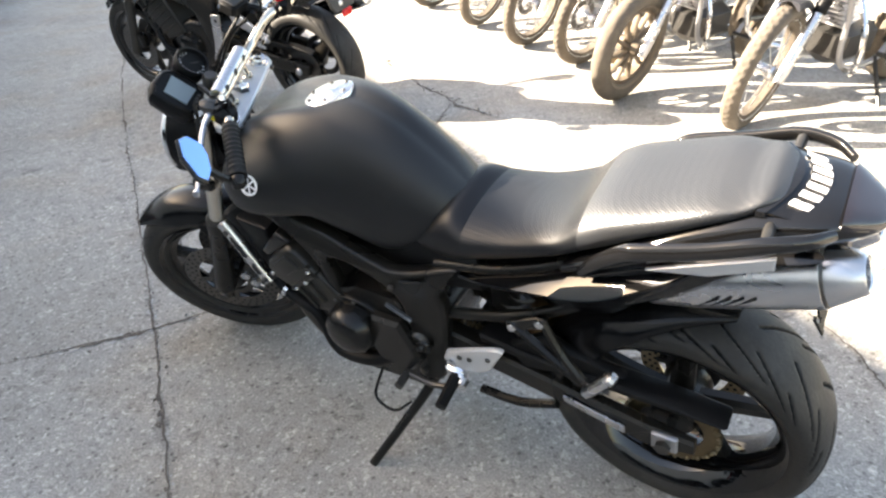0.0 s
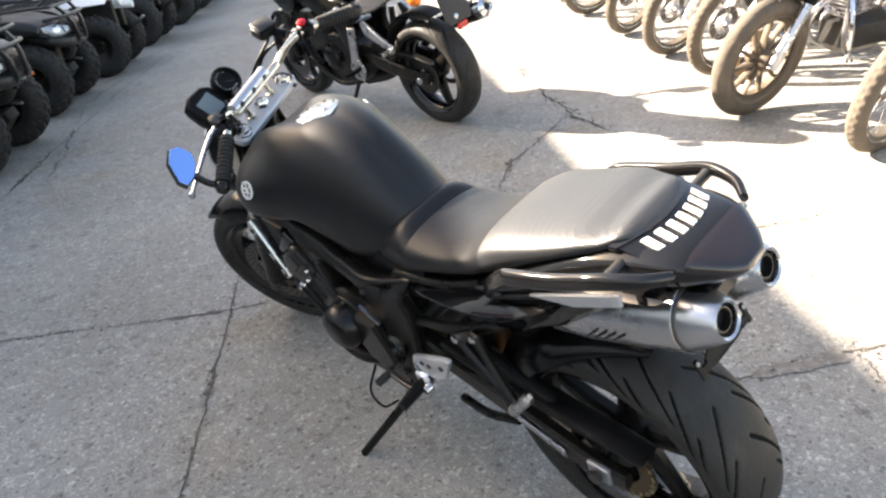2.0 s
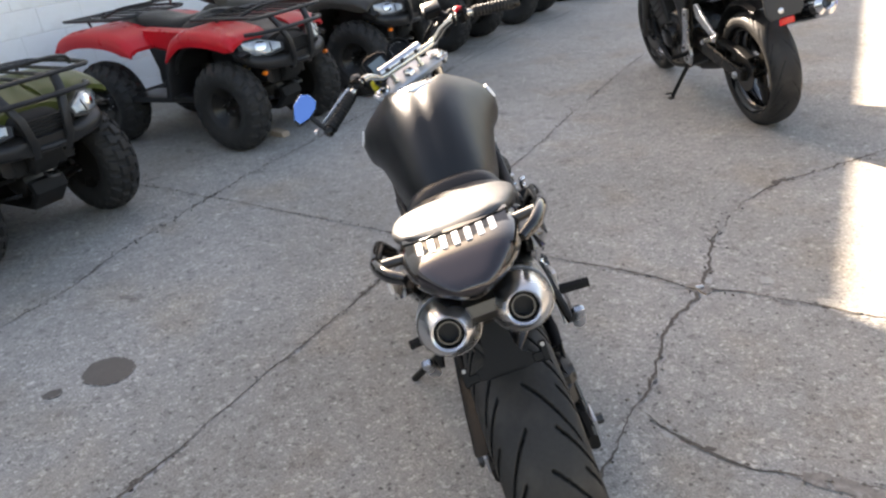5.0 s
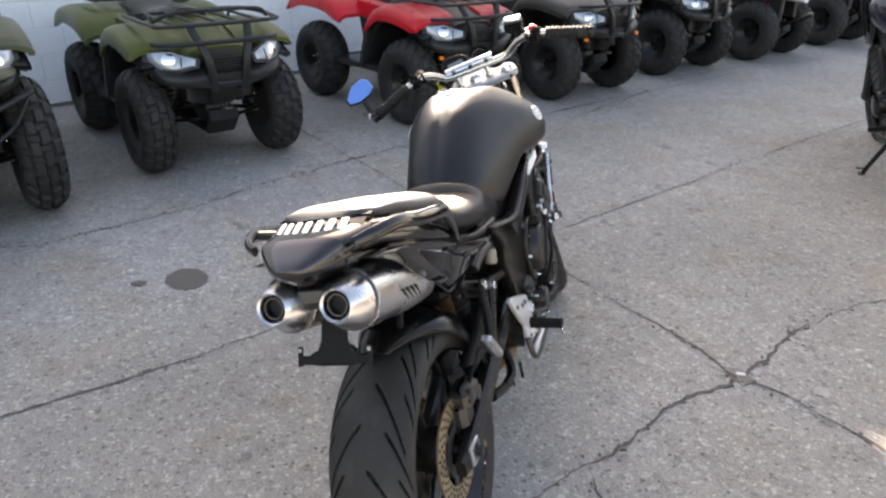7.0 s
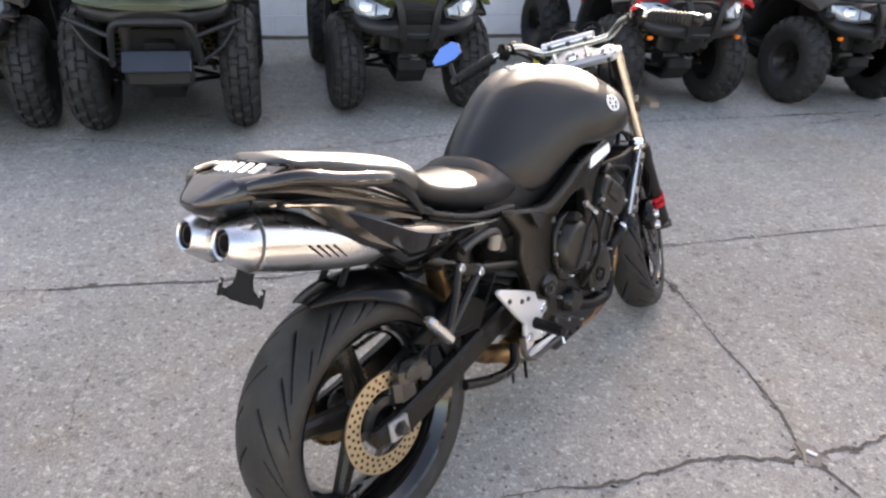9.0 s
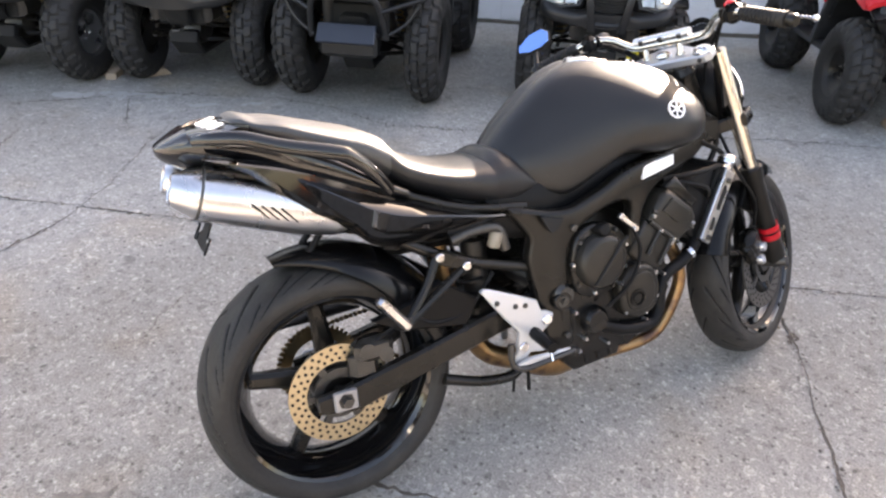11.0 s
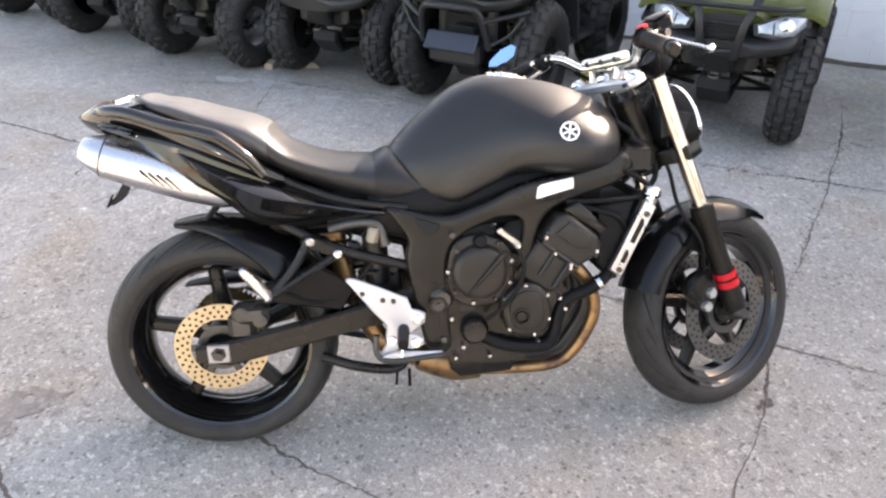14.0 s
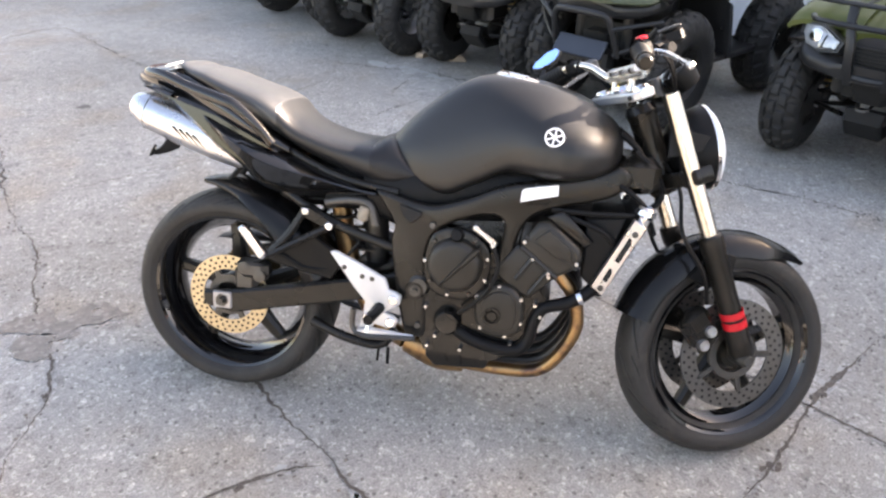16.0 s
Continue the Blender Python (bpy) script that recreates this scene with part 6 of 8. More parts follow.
shape2d = [(1.15 * x, 1.15 * z) for x, z in ((-0.006, -0.05), (0.012, -0.044), (0.029, -0.004), (0.024, 0.034), (0.004, 0.046), (-0.022, 0.036), (-0.028, 0.012), (-0.022, -0.024))]
part("shell", moved(prism(shape2d, -0.014, 0.0, 0.005), MROT), M_FRAME, mir)
part("glass", moved(prism([(x * 0.92, z * 0.92) for x, z in shape2d], -0.001, 0.0015, 0.0004), MROT), M_MIRROR, mir, "blue-tinted mirror glass")


# ---- quad bikes along the wall ----
M_STEELBAR = material("painted_grey_steel", (0.035, 0.042, 0.055), 0.35, metal=0.3, vary=0.2, bump=0.05)


KNOB_F = mesh_of("tyre", plain_tyre(0.31, 0.205, 0.155, 240, 48, block_tread(20, 0.2), 0.016), M_KNOB, 30)
KNOB_R = mesh_of("tyre", plain_tyre(0.31, 0.25, 0.155, 240, 48, block_tread(20, 0.25), 0.016), M_KNOB, 30)


def quad_rim(W):
    h = W / 2 * 0.8
    return lathe([(0.155, -h), (0.162, -h), (0.15, -h + 0.02), (0.14, -0.02), (0.135, 0.02), (0.14, h - 0.03), (0.16, h - 0.01), (0.16, h), (0.15, h), (0.13, h - 0.03), (0.07, h - 0.07), (0.03, h - 0.06), (0.001, h - 0.06), (0.001, -h + 0.03), (0.12, -h + 0.03), (0.14, -h)], 30)


RIM_MESH = {}


def slab_fender(profile, y0, y1, band=0.1):
    """A flat-topped fender along (x, z) points, with a deep outer side."""
    c = curve([(x, 0, z) for x, z in profile], 4)
    s = 1 if y1 > 0 else -1
    a0, a1 = abs(y0), abs(y1)
    rings = []
    for k, p in enumerate(c):
        f = min(1.0, 0.45 + 3.0 * min(k, len(c) - 1 - k) / len(c))
        b = band * f
        rings.append([(p.x, s * y, p.z + z) for y, z in ((a0, 0.012), (a1 - 0.075, 0.008), (a1 - 0.022, -0.008), (a1 - 0.004, -0.03), (a1, -b * 0.7), (a1 - 0.006, -b), (a1 - 0.02, -b), (a1 - 0.024, -0.036), (a1 - 0.075, -0.016), (a0, -0.014))])
    return loft(rings)


def quad(m, label, body, accent=None, nose=None, racks=True, bull=True, sport=False, wide=0.4, big=False, rimmat=None, wb=1.24, steer=0.0, marker=False):
    q = thing("quad_bike", m, label, "quad bike", "quad bikes along the wall")
    accent = accent or M_QPLAST
    rimmat = rimmat or M_FRAME

    def p(name, shape, mat, parent=None, lab="", sharp=40):
        return part(name, shape, mat, parent or q, lab, sharp)

    k = 1.12 if big else 1.0
    for nm, x, W, mesh in (("front_wheel", 0.0, 0.2, KNOB_F), ("rear_wheel", -wb, 0.25, KNOB_R)):
        for sg in (-1, 1):
            key = (W, rimmat.name)
            if key not in RIM_MESH:
                RIM_MESH[key] = mesh_of("rim", quad_rim(W), rimmat, 35)
            w = part(nm, RIM_MESH[key], None, q)
            w.matrix_local = Matrix.Translation((x, sg * wide, 0.305 * k)) @ Matrix.Rotation(radians(steer if x == 0 else 0), 4, "Z") @ Matrix.Rotation(radians(180 if sg < 0 else 0), 4, "Z") @ Matrix.Diagonal((k, 1, k, 1))
            t = part("tyre", mesh, None, w, "black knobby tyre")
            for b in range(4):
                part("wheel_nut", at((0.045 * math.cos(b * 1.57 + 0.4), W * 0.4 - 0.055, 0.045 * math.sin(b * 1.57 + 0.4)), lathe([(0.001, 0.012), (0.006, 0.012), (0.008, 0.0)], 6)), M_CHROME, w)
    z0 = 0.12 if big else 0.0
    # suspension
    for sg in (-1, 1):
        for dz, dx in ((0.0, 0.05), (0.09, 0.04)):
            p("suspension_arm", join(tube([(dx + 0.08, sg * 0.12, 0.3 + dz), (0.0, sg * (wide - 0.1), 0.29 + dz * 0.8)], 0.013, 6), tube([(dx - 0.16, sg * 0.12, 0.3 + dz), (0.0, sg * (wide - 0.1), 0.29 + dz * 0.8)], 0.013, 6)), M_FRAME)
        sh = p("shock_absorber", lathe([(0.012, 0), (0.012, 0.1), (0.022, 0.1), (0.022, 0.22), (0.014, 0.24), (0.014, 0.3)], 10, (0.02, sg * (wide - 0.14), 0.33), (0.02, -sg * 0.35, 1)), M_STEEL)
        part("spring", tube([Vector((0.02, sg * (wide - 0.14), 0.4)) + Vector((0.02, -sg * 0.35, 1)).normalized() * (0.0045 * j) + Vector((0.032 * math.cos(j * 0.9), 0.032 * math.sin(j * 0.9), 0)) for j in range(48)], 0.005, 5), M_GOLD if not sport else M_RED, sh)
        p("tie_rod", tube([(-0.07, sg * 0.05, 0.36), (-0.06, sg * (wide - 0.1), 0.34)], 0.008, 6), M_CHROME)
        for dz in (-0.01, 0.075):
            p("ball_joint", lathe([(0.001, -0.02), (0.012, -0.016), (0.016, 0.0), (0.012, 0.016), (0.001, 0.02)], 10, (0.0, sg * (wide - 0.11), 0.295 + dz), (0, 0, 1)), M_ALLOY)
        p("brake_hose", tube([(0.03, sg * 0.14, 0.5), (0.06, sg * 0.22, 0.42), (0.03, sg * (wide - 0.11), 0.36)], 0.006, 6, 4), M_RUBBER)
        p("rear_arm", tube([(-wb + 0.45, sg * 0.1, 0.32), (-wb, sg * (wide - 0.12), 0.3)], 0.02, 6), M_FRAME)
    p("axle", tube([(-wb, -wide + 0.1, 0.305), (-wb, wide - 0.1, 0.305)], 0.02, 8), M_STEEL)
    p("skid_plate", prism([(0.2, 0.36), (0.22, 0.3), (0.12, 0.2), (-0.9, 0.2), (-0.9, 0.23), (0.1, 0.23), (0.16, 0.3), (0.15, 0.36)], -0.09, 0.09, 0.01), M_BLACKV)
    p("engine", join(box((-0.55, 0, 0.42), (0.4, 0.3, 0.34), 0.05), box((-0.35, 0, 0.55), (0.2, 0.2, 0.2), 0.04)), M_STEEL)
    p("differential", lathe([(0.02, -0.1), (0.08, -0.06), (0.09, 0), (0.08, 0.06), (0.02, 0.1)], 14, (0.0, 0, 0.33)), M_STEEL)
    for sg in (-1, 1):
        p("footwell", prism([(-0.25, 0.34), (-0.95, 0.32), (-0.95, 0.37), (-0.3, 0.38), (-0.16, 0.5), (-0.12, 0.48)], sg * 0.2, sg * 0.46, 0.012), M_QPLAST)
        p("inner_panel", prism([(0.2, 0.42), (-0.3, 0.42), (-0.3, 0.7), (0.2, 0.72)], sg * 0.13, sg * 0.2, 0.02), M_QPLAST)
    H = z0
    # bodywork
    if not sport:
        p("hood", superloft(smooth_stations([(-0.5, 0.82 + H, 0.64, 0.15, 0.72, 2.6, 2.2), (-0.28, 0.86 + H, 0.62, 0.2, 0.74, 2.4, 2.2), (-0.05, 0.835 + H, 0.6, 0.24, 0.72, 2.6, 2.4), (0.14, 0.775 + H, 0.6, 0.24, 0.7, 2.8, 2.6), (0.24, 0.735 + H, 0.62, 0.19, 0.68, 2.6, 2.6)], 4), 32), nose or body, sharp=50)
        for sg in (-1, 1):
            p("front_fender", slab_fender([(0.2, 0.735 + H), (0.14, 0.775 + H), (0.02, 0.805 + H), (-0.14, 0.825 + H), (-0.28, 0.815 + H), (-0.38, 0.76 + H), (-0.45, 0.66 + H)], sg * 0.13, sg * (wide + 0.085)), body)
            p("rear_fender", slab_fender([(-wb + 0.46, 0.7 + H), (-wb + 0.36, 0.78 + H), (-wb + 0.18, 0.83 + H), (-wb - 0.1, 0.84 + H), (-wb - 0.3, 0.8 + H), (-wb - 0.4, 0.72 + H)], sg * 0.12, sg * (wide + 0.1), 0.11), body)
            p("side_panel", prism([(-0.34, 0.79 + H), (-wb + 0.36, 0.82 + H), (-wb + 0.4, 0.68 + H), (-0.62, 0.64 + H), (-0.4, 0.66 + H)], sg * 0.16, sg * 0.27, 0.025), body)
            p("lower_panel", prism([(-0.42, 0.68), (-wb + 0.34, 0.7), (-wb + 0.42, 0.42), (-0.5, 0.4)], sg * 0.14, sg * 0.24, 0.02), M_QPLAST)
            p("fender_liner", slab_fender([(0.24, 0.66 + H), (0.04, 0.745 + H), (-0.2, 0.76 + H), (-0.36, 0.68 + H), (-0.42, 0.56)], sg * 0.14, sg * (wide + 0.05), 0.03), M_QPLAST)
            p("mud_guard", prism([(-0.39, 0.7), (-0.45, 0.68), (-0.52, 0.5), (-0.56, 0.36), (-0.5, 0.34), (-0.46, 0.5)], sg * 0.2, sg * (wide + 0.07), 0.012), M_QPLAST)
            eye = [(-0.085, -0.03), (0.0, -0.05), (0.075, -0.044), (0.125, 0.0), (0.13, 0.036), (0.03, 0.044), (-0.09, 0.004)]
            hl = p("headlight", loft([[(x, sg * y * f, z * f) for y, z in eye] for x, f in ((-0.12, 0.9), (0.0, 1.2), (0.028, 1.16))]), M_QPLAST)
            hl.matrix_local = Matrix.Translation((0.255, sg * 0.245, 0.672 + H)) @ Matrix.Rotation(radians(sg * 30), 4, "Z") @ Matrix.Rotation(radians(-20), 4, "Y") @ Matrix.Scale(1.22, 4)
            part("lens", loft([[(x, sg * y * f, z * f) for y, z in eye] for x, f in ((0.0, 0.98), (0.034, 0.96), (0.044, 0.84), (0.048, 0.5))]), M_QLENS, hl, "clear headlight lens")
            part("bowl", superloft([(0.03, 0.03, -0.03, 0.04, 0.0, 2.2, 2.2), (0.05, 0.026, -0.024, 0.032, 0.0, 2.2, 2.2), (0.054, 0.012, -0.01, 0.016, 0.0, 2.0, 2.0)], 20), M_CHROME, hl).location.y = sg * 0.03
            part("divider", box((0.046, -sg * 0.025, -0.012), (0.012, 0.006, 0.05), 0.002), M_QPLAST, hl)
            if marker:
                p("marker_light", box((0.3, sg * 0.33, 0.52 + H), (0.03, 0.035, 0.028), 0.006), M_ORANGE)
        p("bumper", superloft(smooth_stations([(0.08, 0.70 + H, 0.57, 0.37, 0.64 + H, 3, 3), (0.2, 0.69 + H, 0.54 + H, 0.39, 0.61 + H, 3.2, 3.0), (0.3, 0.63 + H, 0.52 + H, 0.34, 0.585 + H, 3.4, 3.0), (0.36, 0.6 + H, 0.52 + H, 0.2, 0.57 + H, 3.0, 2.6)], 3), 28), accent, sharp=50)
        gr = p("grille", superloft([(0.25, 0.72 + H, 0.6 + H, 0.13, 0.66 + H, 3, 3), (0.335, 0.705 + H, 0.6 + H, 0.12, 0.655 + H, 3, 3), (0.345, 0.695 + H, 0.61 + H, 0.11, 0.655 + H, 3, 3)], 20), M_BLACKV)
        for jj in range(5):
            part("slat", box((0.347, 0, 0.618 + H + 0.017 * jj), (0.008, 0.2, 0.006), 0.002), M_QPLAST, gr)
        p("lower_guard", prism([(0.16, 0.55), (0.28, 0.54), (0.27, 0.46), (0.22, 0.4), (0.18, 0.4), (0.2, 0.46)], -0.08, 0.08, 0.02), M_BLACKV)
        p("tow_hook", tube([(0.24, -0.03, 0.4), (0.29, -0.02, 0.385), (0.29, 0.02, 0.385), (0.24, 0.03, 0.4)], 0.008, 6, 3), M_STEEL)
        p("radiator", box((0.16, 0, 0.5), (0.06, 0.3, 0.2), 0.01), M_BLACKV)
    else:
        p("nose", superloft(smooth_stations([(-0.42, 0.86, 0.66, 0.14, 0.74, 2.4, 2.2), (-0.15, 0.86, 0.64, 0.17, 0.72, 2.4, 2.2), (0.12, 0.79, 0.62, 0.16, 0.7, 2.4, 2.2), (0.36, 0.68, 0.6, 0.06, 0.64, 2.2, 2.2)], 4), 28), body, sharp=50)
        for sg in (-1, 1):
            p("front_fender", loft([[(x, sg * y, z) for y, z in ((0.1, 0.74), (0.3, 0.78), (0.46, 0.72), (0.455, 0.71), (0.3, 0.765), (0.1, 0.725))] for x in (-0.28, -0.15, 0.02, 0.2)]), body)
            p("rear_fender", loft([[(x, sg * y, z) for y, z in ((0.08, 0.78), (0.3, 0.83), (0.46, 0.74), (0.455, 0.73), (0.3, 0.815), (0.08, 0.765))] for x in (-wb - 0.25, -wb - 0.1, -wb + 0.1, -wb + 0.3)]), body)
            hl = p("headlight", lathe([(0.03, -0.04), (0.05, 0.0), (0.05, 0.02), (0.001, 0.035)], 18, (0.26, sg * 0.12, 0.69), (1, sg * 0.2, 0.1)), M_LENS)
        p("front_bumper", tube([(0.2, -0.14, 0.34), (0.4, -0.13, 0.48), (0.4, 0.13, 0.48), (0.2, 0.14, 0.34)], 0.014, 8, 4), M_FRAME)
    if bull and not sport:
        bb = p("bull_bar", tube([(0.34, -0.1, 0.55 + H), (0.36, -0.03, 0.545 + H), (0.36, 0.03, 0.545 + H), (0.34, 0.1, 0.55 + H)], 0.018, 8, 3), M_QPLAST)
        for sg in (-1, 1):
            part("upright", loft([[(x + dx, sg * (yy + dy), z) for dx, dy in ((-0.014, -0.02), (0.012, -0.02), (0.016, -0.012), (0.016, 0.012), (0.012, 0.02), (-0.014, 0.02))] for x, yy, z in ((0.33, 0.085, 0.5 + H), (0.375, 0.095, 0.58 + H), (0.37, 0.115, 0.7 + H), (0.335, 0.15, 0.8 + H), (0.28, 0.17, 0.875 + H))]), M_QPLAST, bb)
        part("crossbar", tube([(0.22, -0.36, 0.77 + H), (0.34, -0.28, 0.775 + H), (0.37, 0.0, 0.775 + H), (0.34, 0.28, 0.775 + H), (0.22, 0.36, 0.77 + H)], 0.014, 8, 4), M_QPLAST, bb)
    if big:
        fb = p("front_guard", tube([(0.34, -0.22, 0.44), (0.4, -0.2, 0.6), (0.42, -0.17, 0.66), (0.44, -0.1, 0.675), (0.44, 0.1, 0.675), (0.42, 0.17, 0.66), (0.4, 0.2, 0.6), (0.34, 0.22, 0.44)], 0.019, 10, 4), M_QPLAST, lab="black tubular steel bumper")
        part("plate", moved(box((0, 0, 0), (0.02, 0.34, 0.12), 0.006), Matrix.Translation((0.4, 0, 0.47)) @ Matrix.Rotation(radians(-38), 4, "Y")), M_STEELBAR, fb, "grey steel bumper plate")
        part("box", box((0.33, 0, 0.4), (0.1, 0.34, 0.14), 0.02), M_QPLAST, fb)
        for sg in (-1, 1):
            part("side_bar", tube([(0.41, sg * 0.2, 0.6), (0.26, sg * 0.43, 0.66)], 0.013, 8), M_QPLAST, fb)
            part("brace", tube([(0.36, sg * 0.2, 0.45), (0.3, sg * 0.32, 0.52), (0.27, sg * 0.4, 0.63)], 0.011, 8, 3), M_QPLAST, fb)
        p("nose_lip", superloft(smooth_stations([(0.2, 0.69 + z0, 0.6 + z0, 0.38, 0.65 + z0, 2.6, 2.6), (0.32, 0.66 + z0, 0.6 + z0, 0.36, 0.63 + z0, 2.6, 2.6), (0.4, 0.635 + z0, 0.605 + z0, 0.2, 0.62 + z0, 2.4, 2.4)], 3), 26), body, sharp=50)
    if racks:
        for nm, x0, x1, zr in (("front_rack", -0.24, 0.3, 0.875 + H), ("rear_rack", -wb - 0.36, -wb + 0.16, 0.9 + H)):
            rk = p(nm, tube([(x0, -0.36, zr), (x1 - 0.06, -0.36, zr), (x1, -0.28, zr - 0.01), (x1, 0.28, zr - 0.01), (x1 - 0.06, 0.36, zr), (x0, 0.36, zr), (x0, 0, zr)], 0.012, 7, 3, closed=False), M_QPLAST, lab="black tubular carrier rack")
            part("side_rail", tube([(x0, -0.36, zr), (x0, 0.36, zr)], 0.01, 6), M_QPLAST, rk)
            for j in range(5):
                yy = -0.24 + 0.12 * j
                part("rack_bar", tube([(x0, yy, zr), (x1, yy, zr - 0.008)], 0.009, 6), M_QPLAST, rk)
            part("front_hoop", tube([(x1 - 0.12, -0.34, zr), (x1 - 0.02, -0.24, zr + 0.055), (x1, 0, zr + 0.06), (x1 - 0.02, 0.24, zr + 0.055), (x1 - 0.12, 0.34, zr)], 0.011, 7, 3), M_QPLAST, rk)
            for sg in (-1, 1):
                part("stay", tube([(x0 + 0.1, sg * 0.24, zr), (x0 + 0.12, sg * 0.2, zr - 0.14)], 0.01, 6), M_QPLAST, rk)
    p("seat", superloft(smooth_stations([(-1.25, 0.88 + z0, 0.76, 0.14, 0.8, 3, 2), (-1.0, 0.9 + z0, 0.72, 0.17, 0.8, 3, 2), (-0.7, 0.86 + z0, 0.7, 0.15, 0.77, 3, 2), (-0.42, 0.9 + z0, 0.74, 0.1, 0.8, 2.6, 2)], 4), 28), M_VINYL, sharp=60)
    p("fuel_tank_cover", superloft(smooth_stations([(-0.62, 0.84 + z0, 0.6, 0.16, 0.7, 2.6, 2), (-0.4, 0.9 + z0, 0.6, 0.17, 0.72, 2.6, 2), (-0.2, 0.9 + z0, 0.62, 0.14, 0.74, 2.6, 2)], 4), 24), accent if not sport else body, sharp=60)
    hb = p("handlebar", tube([(-0.52, 0.38, 1.04 + z0), (-0.42, 0.2, 1.06 + z0), (-0.38, 0.08, 1.0 + z0), (-0.38, -0.08, 1.0 + z0), (-0.42, -0.2, 1.06 + z0), (-0.52, -0.38, 1.04 + z0)], 0.012, 8, 4), M_FRAME)
    for sg in (-1, 1):
        part("grip", tube([(-0.46, sg * 0.27, 1.052 + z0), (-0.525, sg * 0.39, 1.04 + z0)], 0.018, 10), M_RUBBER, hb)
        part("switch_pod", box((-0.43, sg * 0.22, 1.065 + z0), (0.05, 0.05, 0.05), 0.01), M_QPLAST, hb)
    p("meter_pod", superloft([(-0.46, 1.05 + z0, 0.96 + z0, 0.05, 1.0 + z0, 2.5, 2.5), (-0.38, 1.09 + z0, 0.94 + z0, 0.09, 1.02 + z0, 2.6, 2.5), (-0.28, 1.03 + z0, 0.92 + z0, 0.07, 0.98 + z0, 2.5, 2.5)], 18), M_QPLAST, sharp=60)
    return q


YAW = math.degrees(math.atan2(OUT.y, OUT.x))


def stand(x, y, turn=0.0, z=0.0):
    return pose(x, y, z, 0, 0, YAW + turn)


quad(stand(-2.69, 0.64, -1), "olive green utility quad bike with black racks and bull bar", M_GREEN, wb=1.18)
quad(stand(-1.885, -0.575, -2), "large sage green quad bike with a black tubular bumper", M_SAGE, accent=M_QPLAST, racks=False, bull=False, big=True)
quad(stand(-3.4, 2.36, 0), "red utility quad bike with black bumper and racks", M_RED, nose=M_QPLAST, marker=True)
quad(stand(-3.93, 3.68, 1), "khaki and black utility quad bike with black racks", M_TAN, marker=True)
quad(stand(-4.67, 5.1, 0), "dark grey and black utility quad bike", M_QPLAST)
quad(stand(-5.2, 6.5, 2), "white and black sport quad bike", M_WHITEP, sport=True, racks=False, bull=False)
quad(stand(-5.87, 8.0, -2), "blue sport quad bike with red shock springs", M_BLUE, sport=True, racks=False, bull=False)
quad(stand(-6.45, 9.5, 1), "red sport quad bike", M_RED, sport=True, racks=False, bull=False)
quad(stand(-7.1, 11.0, 0), "black utility quad bike in the shade", M_QPLAST)
quad(stand(-7.7, 12.4, 0), "olive utility quad bike in the shade", M_GREEN)
quad(stand(-1.47, -1.62, 1), "black utility quad bike with a boxy front end", M_QPLAST, racks=True, bull=False, steer=4)
quad(stand(-0.88, -2.58, -1), "black utility quad bike with polished wheels", M_QPLAST, rimmat=M_ALLOY)
quad(stand(-0.52, -3.75, 2), "dark quad bike parked beside the wall", M_QPLAST)
quad(stand(-0.15, -5.0, 0), "dark quad bike at the end of the row", M_TAN)

# wooden chocks before the wheels
for x, y, a in ((-3.30, 2.31, 20), (-1.355, -1.934, -20), (-1.157, -2.126, 35)):
    ob = part("wooden_chock", prism([(-0.08, 0), (0.08, 0), (0.07, 0.035), (-0.04, 0.05)], -0.035, 0.035, 0.006), M_WOOD)
    ob.matrix_world = pose(x, y, 0, 0, 0, a)
    tagged(ob, "weathered wooden chock lying beside a quad wheel", "chock", "wheel chocks")


